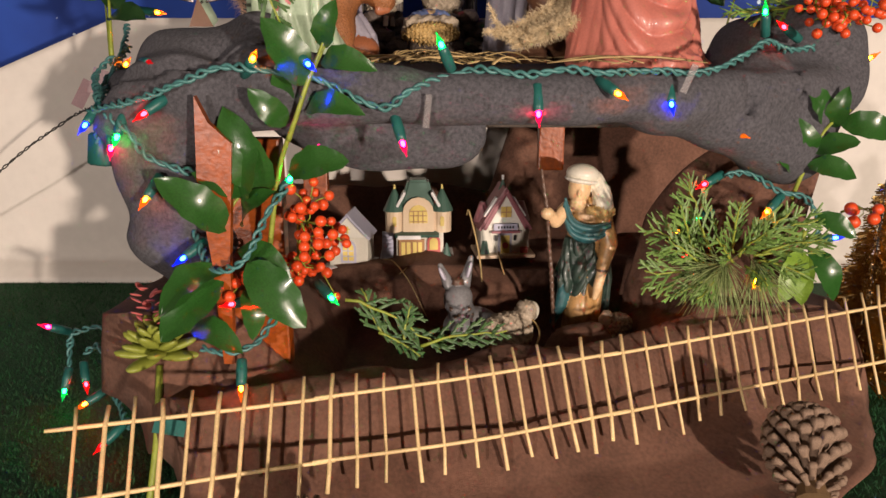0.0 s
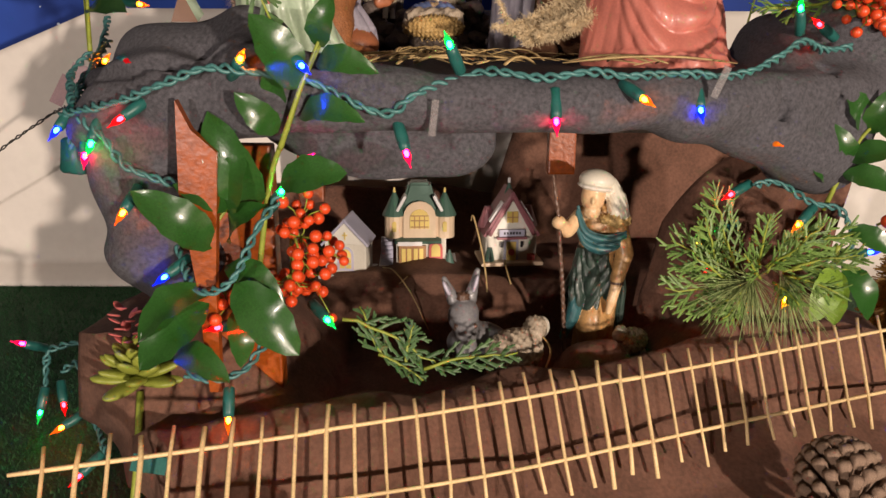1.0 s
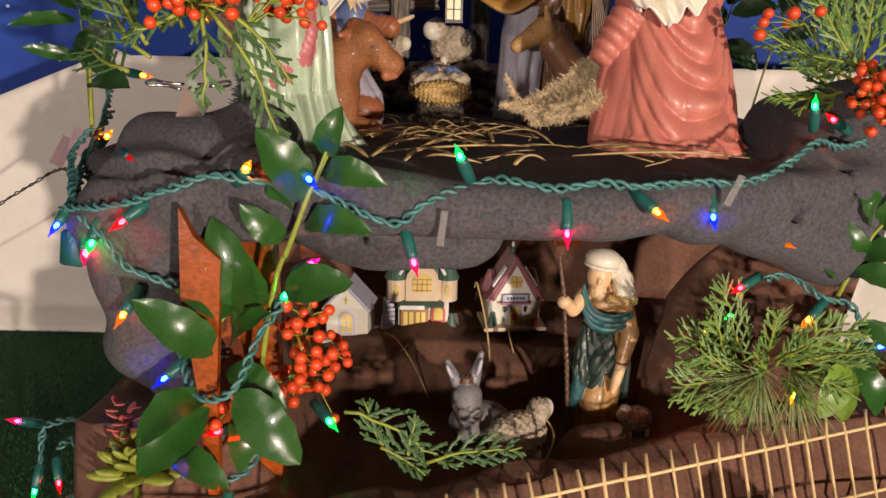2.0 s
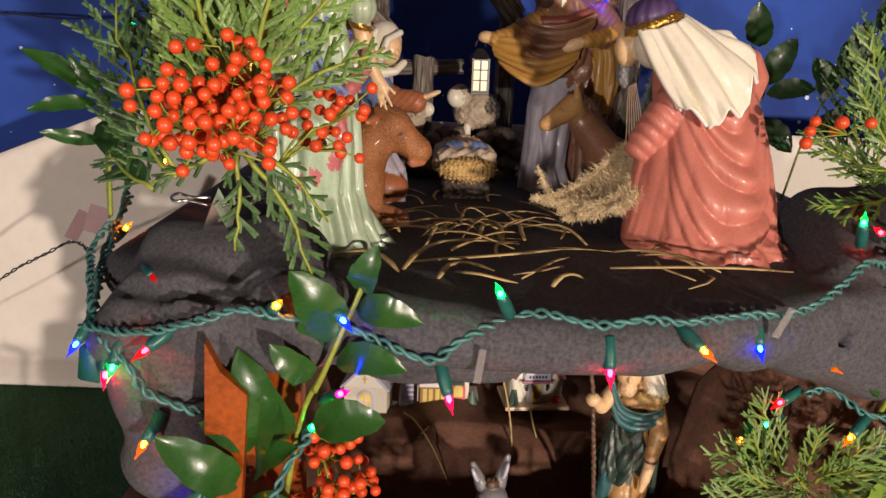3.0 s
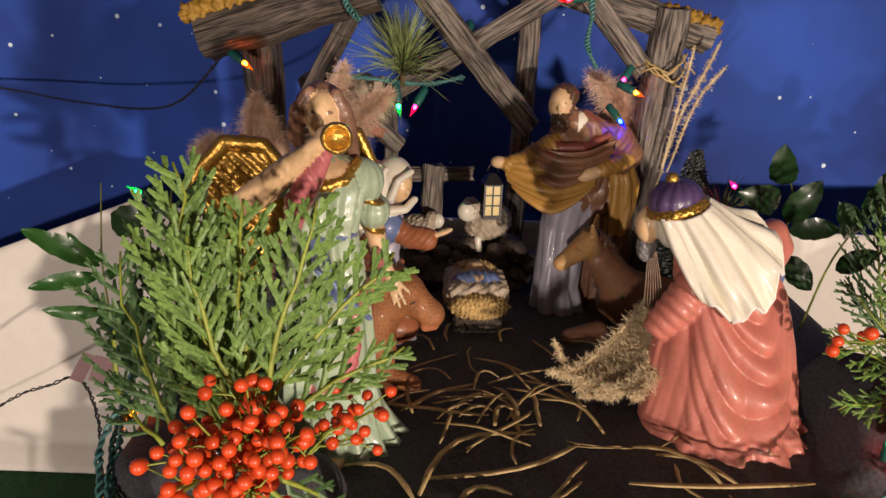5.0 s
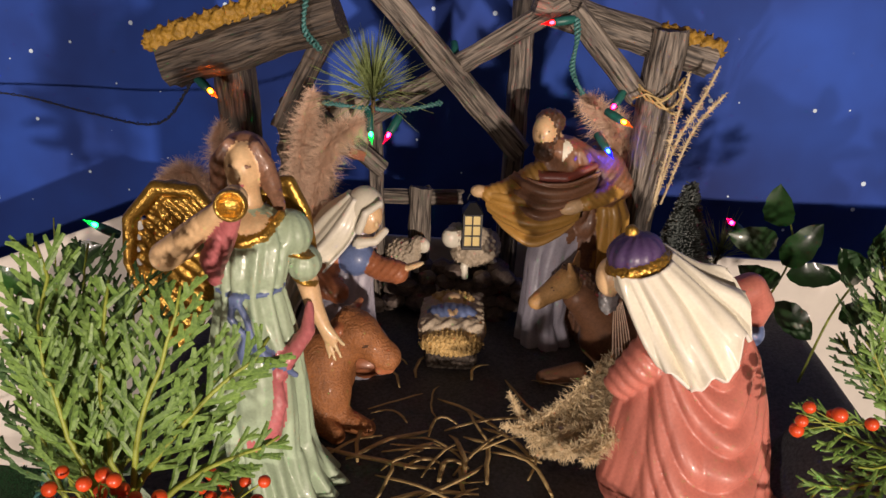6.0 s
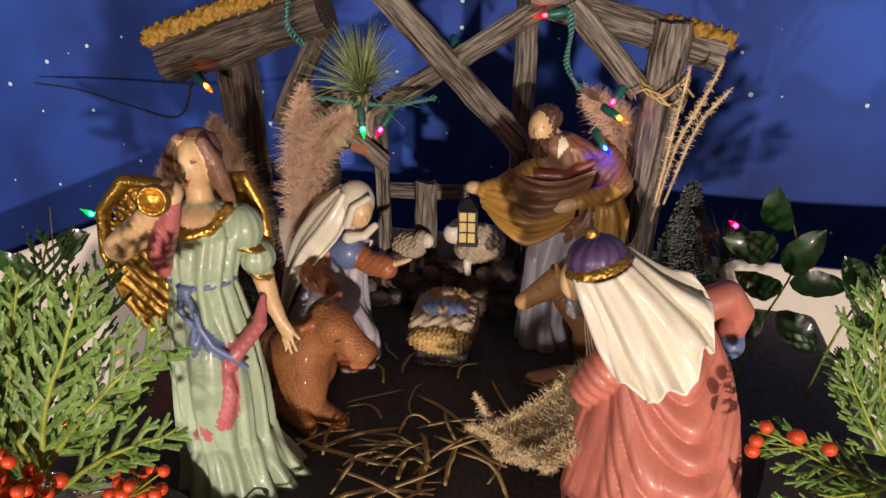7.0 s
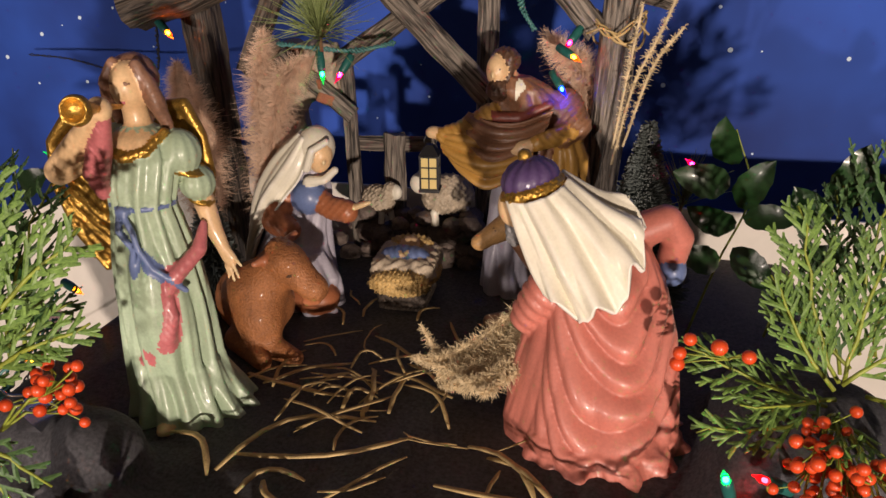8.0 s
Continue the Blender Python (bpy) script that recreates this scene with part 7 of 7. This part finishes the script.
# ---- strings of coloured mini lights ----
M_CORD = mat("teal_cord", (0.05, 0.17, 0.16), 0.4, 0.3, 90, second=(0.09, 0.26, 0.25))
M_SOCKET = mat("teal_socket", (0.015, 0.11, 0.095), 0.4, 0.2, 90)
M_DARKCORD = mat("dark_cord", (0.03, 0.03, 0.025), 0.5, 0.3, 90)
HUES = {"red": (1.0, 0.004, 0.01), "pink": (1.0, 0.006, 0.13), "purple": (0.9, 0.006, 0.22), "green": (0.004, 0.75, 0.14), "blue": (0.006, 0.04, 1.0), "orange": (1.0, 0.2, 0.004), "yellow": (1.0, 0.38, 0.008)}


def lathe(name, prof, seg, material):
    vs = [(r * math.cos(2 * math.pi * j / seg), r * math.sin(2 * math.pi * j / seg), z) for z, r in prof for j in range(seg)]
    fs = [(i * seg + j, i * seg + (j + 1) % seg, (i + 1) * seg + (j + 1) % seg, (i + 1) * seg + j) for i in range(len(prof) - 1) for j in range(seg)]
    fs += [tuple(range(seg - 1, -1, -1)), tuple(range((len(prof) - 1) * seg, len(prof) * seg))]
    return mesh_of(name, vs, fs, [material])


SOCKET = lathe("socket", [(0, 0.003), (0.001, 0.0042), (0.012, 0.0046), (0.018, 0.0042), (0.022, 0.0038), (0.0222, 0.003)], 12, M_SOCKET)
GLASS, CORE = {}, {}
for hue, rgb in HUES.items():
    g = bpy.data.materials.new(hue + "_bulb_glass")
    g.use_nodes = True
    pb = g.node_tree.nodes["Principled BSDF"]
    pb.inputs["Base Color"].default_value = (*[0.04 + 0.96 * c for c in rgb], 1)
    pb.inputs["Roughness"].default_value, pb.inputs["Transmission Weight"].default_value, pb.inputs["IOR"].default_value = 0.06, 0.9, 1.1
    pb.inputs["Emission Color"].default_value, pb.inputs["Emission Strength"].default_value = (*rgb, 1), 0.45
    c = bpy.data.materials.new(hue + "_filament")
    c.use_nodes = True
    pb = c.node_tree.nodes["Principled BSDF"]
    pb.inputs["Base Color"].default_value = (*rgb, 1)
    pb.inputs["Emission Color"].default_value, pb.inputs["Emission Strength"].default_value = (*[0.0035 + v for v in rgb], 1), 380.0
    GLASS[hue] = lathe("bulb", [(0.0, 0.0026), (0.002, 0.0029), (0.006, 0.0028), (0.009, 0.0019), (0.011, 0.0009), (0.0145, 0.0003)], 12, g)
    CORE[hue] = lathe("filament", [(0.001, 0.0005), (0.002, 0.0015), (0.0045, 0.0015), (0.006, 0.0004)], 8, c)


def cord(points, parent, off=(0, 0, 0), r=0.0015, material=None, pitch=0.021, name="cord"):
    line = [p + Vector(off) for p in spline(points, 16)]
    dense = [line[0]]
    for p in line[1:]:
        n = max(1, int((p - dense[-1]).length / 0.0016))
        a = dense[-1].copy()
        dense += [a.lerp(p, (i + 1) / n) for i in range(n)]
    T = Tubes()
    for k in range(2):
        pts, s = [], 0.0
        for i, p in enumerate(dense):
            d = (dense[min(i + 1, len(dense) - 1)] - dense[max(0, i - 1)]).normalized()
            u = d.cross(Vector((0.1, 0.3, 1))).normalized()
            w = d.cross(u)
            s += (p - dense[i - 1]).length if i else 0
            a = 2 * math.pi * s / pitch + math.pi * k
            pts.append(p + (u * math.cos(a) + w * math.sin(a)) * r * (1.3 + 0.5 * math.sin(s * 160)))
        T.add(pts, r, 5)
    return piece(name, T.mesh(name, material or M_CORD), parent, parent.matrix_world.inverted())


lights = thing("string_lights", (-0.3, 0.7, 0.31), "teal twisted cord of lit coloured mini bulbs", "string lights")


def bulb(hue, base, tip):
    a, b = Vector(base), Vector(tip)
    m = axis_pose(a, b, (0.2, -1, 0.3))
    lights_inv = lights.matrix_world.inverted()
    s = piece("socket", SOCKET, lights, lights_inv @ m)
    piece("bulb", GLASS[hue], s, Matrix.Translation((0, 0, 0.021)), hue + " glowing bulb")
    piece("filament", CORE[hue], s, Matrix.Translation((0, 0, 0.021)))



bulb("red", (-0.218, 0.612, 0.332), (-0.235, 0.6, 0.319))
bulb("blue", (-0.29, 0.65, 0.323), (-0.296, 0.638, 0.311))
bulb("green", (-0.259, 0.625, 0.32), (-0.264, 0.613, 0.299))
bulb("pink", (-0.275, 0.635, 0.31), (-0.274, 0.623, 0.289))
bulb("orange", (-0.23, 0.61, 0.269), (-0.237, 0.598, 0.255))
bulb("blue", (-0.114, 0.585, 0.369), (-0.102, 0.573, 0.36))
bulb("pink", (-0.038, 0.6, 0.318), (-0.03, 0.588, 0.293))
bulb("pink", (0.073, 0.6, 0.342), (0.074, 0.588, 0.314))
bulb("green", (0.007, 0.604, 0.352), (-0.002, 0.591, 0.373))
bulb("orange", (0.123, 0.615, 0.345), (0.132, 0.603, 0.338))
bulb("blue", (0.187, 0.645, 0.344), (0.188, 0.633, 0.327))
bulb("pink", (0.236, 0.678, 0.343), (0.241, 0.67, 0.318))
bulb("green", (0.296, 0.72, 0.379), (0.288, 0.708, 0.406))
bulb("red", (0.337, 0.74, 0.376), (0.307, 0.728, 0.394))
bulb("purple", (-0.121, 0.62, 0.277), (-0.107, 0.608, 0.288))
bulb("green", (-0.136, 0.61, 0.25), (-0.121, 0.598, 0.27))
bulb("blue", (-0.197, 0.61, 0.214), (-0.211, 0.598, 0.204))
bulb("red", (-0.148, 0.575, 0.2), (-0.137, 0.563, 0.181))
bulb("red", (-0.156, 0.6, 0.166), (-0.167, 0.588, 0.167))
bulb("green", (-0.109, 0.62, 0.174), (-0.098, 0.608, 0.168))
bulb("orange", (-0.165, 0.575, 0.123), (-0.164, 0.563, 0.1))
bulb("pink", (-0.389, 0.74, 0.082), (-0.4, 0.728, 0.091))
bulb("red", (-0.375, 0.73, 0.053), (-0.369, 0.718, 0.033))
bulb("green", (-0.385, 0.72, 0.051), (-0.388, 0.708, 0.027))
bulb("orange", (-0.339, 0.7, 0.035), (-0.352, 0.688, 0.029))
bulb("red", (-0.289, 0.62, 0.04), (-0.3, 0.608, 0.03))
bulb("red", (0.269, 0.72, 0.252), (0.245, 0.708, 0.242))
bulb("green", (0.277, 0.76, 0.206), (0.261, 0.748, 0.204))
bulb("orange", (0.251, 0.76, 0.194), (0.241, 0.748, 0.191))
bulb("red", (0.252, 0.74, 0.181), (0.244, 0.728, 0.173))
bulb("orange", (0.324, 0.71, 0.233), (0.305, 0.698, 0.218))
bulb("yellow", (0.311, 0.7, 0.166), (0.301, 0.688, 0.158))
bulb("blue", (0.359, 0.72, 0.186), (0.383, 0.708, 0.192))
bulb("orange", (0.417, 0.8, 0.346), (0.427, 0.788, 0.356))
bulb("orange", (-0.338, 0.798, 0.338), (-0.318, 0.786, 0.356))
bulb("orange", (-0.28, 1.0, 0.645), (-0.269, 0.994, 0.638))
bulb("green", (-0.113, 1.03, 0.614), (-0.109, 1.024, 0.593))
bulb("pink", (-0.081, 1.04, 0.609), (-0.087, 1.034, 0.598))
bulb("orange", (-0.035, 1.12, 0.676), (-0.033, 1.114, 0.668))
bulb("red", (0.091, 1.065, 0.709), (0.067, 1.059, 0.705))
bulb("pink", (0.151, 1.09, 0.638), (0.146, 1.084, 0.631))
bulb("orange", (0.13, 1.06, 0.62), (0.137, 1.054, 0.617))
bulb("blue", (0.124, 1.07, 0.594), (0.129, 1.064, 0.588))
bulb("red", (0.195, 1.1, 0.57), (0.195, 1.094, 0.584))
bulb("pink", (0.284, 1.05, 0.501), (0.276, 1.044, 0.508))
bulb("green", (-0.324, 0.9, 0.511), (-0.332, 0.894, 0.518))
bulb("orange", (-0.326, 0.85, 0.408), (-0.311, 0.844, 0.406))
bulb("orange", (-0.153, 0.598, 0.348), (-0.145, 0.586, 0.358))
bulb("orange", (0.247, 0.69, 0.300), (0.259, 0.675, 0.296))
bulb("red", (-0.255, 0.66, 0.357), (-0.235, 0.63, 0.357))

F = (0, -0.012, 0.003)
cord([(-0.297, 0.655, 0.315), (-0.264, 0.63, 0.322), (-0.237, 0.615, 0.328), (-0.2, 0.602, 0.341), (-0.168, 0.6, 0.352), (-0.136, 0.595, 0.35), (-0.097, 0.595, 0.344), (-0.072, 0.6, 0.331), (-0.044, 0.6, 0.322), (-0.024, 0.605, 0.335), (0.007, 0.62, 0.345), (0.03, 0.62, 0.35), (0.065, 0.612, 0.346), (0.097, 0.615, 0.35), (0.125, 0.62, 0.347), (0.17, 0.635, 0.348), (0.212, 0.65, 0.346), (0.247, 0.67, 0.355), (0.286, 0.7, 0.371), (0.311, 0.72, 0.364), (0.346, 0.74, 0.366)], lights, F)
cord([(-0.276, 0.64, 0.317), (-0.253, 0.625, 0.304), (-0.239, 0.62, 0.286), (-0.221, 0.62, 0.277), (-0.196, 0.62, 0.27)], lights, (0, -0.014, 0))
cord([(-0.124, 0.61, 0.264), (-0.139, 0.6, 0.243), (-0.149, 0.58, 0.218), (-0.16, 0.575, 0.206), (-0.184, 0.59, 0.198), (-0.198, 0.61, 0.209), (-0.209, 0.63, 0.219)], lights, (0, -0.012, 0))
cord([(-0.14, 0.6, 0.151), (-0.147, 0.595, 0.142), (-0.157, 0.585, 0.131), (-0.182, 0.585, 0.124), (-0.204, 0.595, 0.124)], lights)
cord([(-0.389, 0.74, 0.081), (-0.356, 0.74, 0.087), (-0.343, 0.73, 0.066), (-0.333, 0.7, 0.042), (-0.29, 0.63, 0.03)], lights)
cord([(-0.389, 0.74, 0.081), (-0.39, 0.735, 0.065), (-0.385, 0.72, 0.05)], lights)
cord([(-0.375, 0.735, 0.06), (-0.36, 0.735, 0.068), (-0.345, 0.72, 0.05)], lights)
cord([(0.269, 0.72, 0.252), (0.295, 0.73, 0.252), (0.32, 0.72, 0.237), (0.348, 0.72, 0.229), (0.363, 0.72, 0.201), (0.356, 0.72, 0.186)], lights, (0, -0.01, 0))
cord([(-0.345, 0.86, 0.393), (-0.333, 0.82, 0.375), (-0.328, 0.78, 0.352), (-0.318, 0.74, 0.338), (-0.3, 0.66, 0.315)], lights)
cord([(-0.337, 0.84, 0.37), (-0.336, 0.79, 0.345), (-0.32, 0.73, 0.335), (-0.298, 0.655, 0.3)], lights)
cord([(-0.33, 0.78, 0.36), (-0.335, 0.75, 0.345), (-0.315, 0.7, 0.335), (-0.29, 0.645, 0.32), (-0.297, 0.65, 0.29)], lights)
cord([(-0.591, 1.0, 0.21), (-0.543, 0.99, 0.243), (-0.497, 0.97, 0.268), (-0.452, 0.95, 0.291), (-0.385, 0.85, 0.305), (-0.315, 0.7, 0.315)], lights, r=0.0009, material=M_DARKCORD, pitch=0.03, name="lead_cord")
cord([(-1.0, 1.15, 0.02), (-0.8, 1.06, 0.09), (-0.68, 1.02, 0.155), (-0.591, 1.0, 0.21)], lights, r=0.0009, material=M_DARKCORD, pitch=0.03, name="lead_cord")
cord([(0.092, 1.063, 0.71), (0.094, 1.06, 0.69), (0.092, 1.06, 0.66), (0.105, 1.065, 0.635)], lights, pitch=0.008)
cord([(-0.16, 1.03, 0.62), (-0.113, 1.03, 0.616), (-0.08, 1.05, 0.612), (-0.04, 1.06, 0.62)], lights, pitch=0.008)
cord([(-0.155, 0.97, 0.735), (-0.158, 0.965, 0.70), (-0.145, 0.97, 0.68)], lights, pitch=0.008)
cord([(-0.831, 1.41, 0.536), (-0.724, 1.38, 0.536), (-0.574, 1.3, 0.534), (-0.4, 1.15, 0.56), (-0.28, 1.0, 0.645)], lights, r=0.0009, material=M_DARKCORD, pitch=0.03, name="lead_cord")
piece("plug_box", lathe("plug_box", [(0, 0.01), (0.002, 0.0125), (0.026, 0.0125), (0.028, 0.01)], 4, M_SOCKET), lights, lights.matrix_world.inverted() @ pose(-0.297, 0.655, 0.27, 0, 8, 40), "teal plastic fuse box")

# clips and tags
def binder_clip(m, label):
    ob = thing("binder_clip", m, label, "clip")
    part("body", gable(bmesh.new(), (0, 0, -0.008), 0.02, 0.024, 0.024), M_STEEL, ob)
    for s in (-1, 1):
        T = Tubes()
        T.add(spline([(s * 0.005, -0.006, 0.011), (s * 0.018, -0.003, 0.013), (s * 0.027, -0.006, 0.014), (s * 0.031, 0, 0.014), (s * 0.027, 0.006, 0.014), (s * 0.018, 0.003, 0.013), (s * 0.005, 0.006, 0.011)], 4), 0.0011, 6)
        piece("handle", T.mesh("handle", M_STEEL), ob, Matrix())
    return ob


binder_clip(pose(-0.203, 0.668, 0.397, 15, 0, 5), "silver binder clip pinching the grey felt")
M_TAPE = mat("clear_tape", (0.8, 0.78, 0.78), 0.15, 0.05, 40)
M_TAPE.node_tree.nodes["Principled BSDF"].inputs["Transmission Weight"].default_value = 0.85
M_TAG = mat("pink_tag", (0.45, 0.28, 0.3), 0.4, 0.15, 60)
for at, s, m, lab in (((-0.012, 0.588, 0.322, 8, 6, 0), (0.005, 0.0006, 0.026), M_TAPE, "clear plastic strip hanging on the felt edge"), ((0.2, 0.628, 0.345, 6, 20, 10), (0.006, 0.0006, 0.024), M_TAPE, "clear plastic strip stuck by the cord"), ((-0.435, 0.93, 0.315, 0, 30, 15), (0.014, 0.0005, 0.035), M_TAG, "translucent paper tag on the lead cord"), ((-0.4, 0.9, 0.33, 0, 20, 10), (0.02, 0.0005, 0.03), M_TAG, "pinkish paper tag on the lead cord"), ((-0.212, 0.53, 0.085, -35, 15, 10), (0.024, 0.001, 0.012), M_SOCKET, "small teal patterned paper clip tab")):
    bm = box(bmesh.new(), (0, 0, 0), s)
    me = bpy.data.meshes.new("tag")
    bm.to_mesh(me)
    bm.free()
    me.materials.append(m)
    o = tagged(new("tag", me), lab, "tag")
    o.matrix_world = pose(*at)

# repeats that look alike belong together
kinds = {}
for o in scene.objects:
    if o.parent is None and "category" in o and o.get("kind", "") == "":
        kinds.setdefault(o.name.split(".")[0], []).append(o)
for base, obs in kinds.items():
    if len(obs) > 1:
        for o in obs:
            tagged(o, group=base.replace("_", " ") + " set")
for name in ("porcelain_church", "porcelain_store", "porcelain_cottage"):
    tagged(bpy.data.objects[name], group="village houses on the shelf")
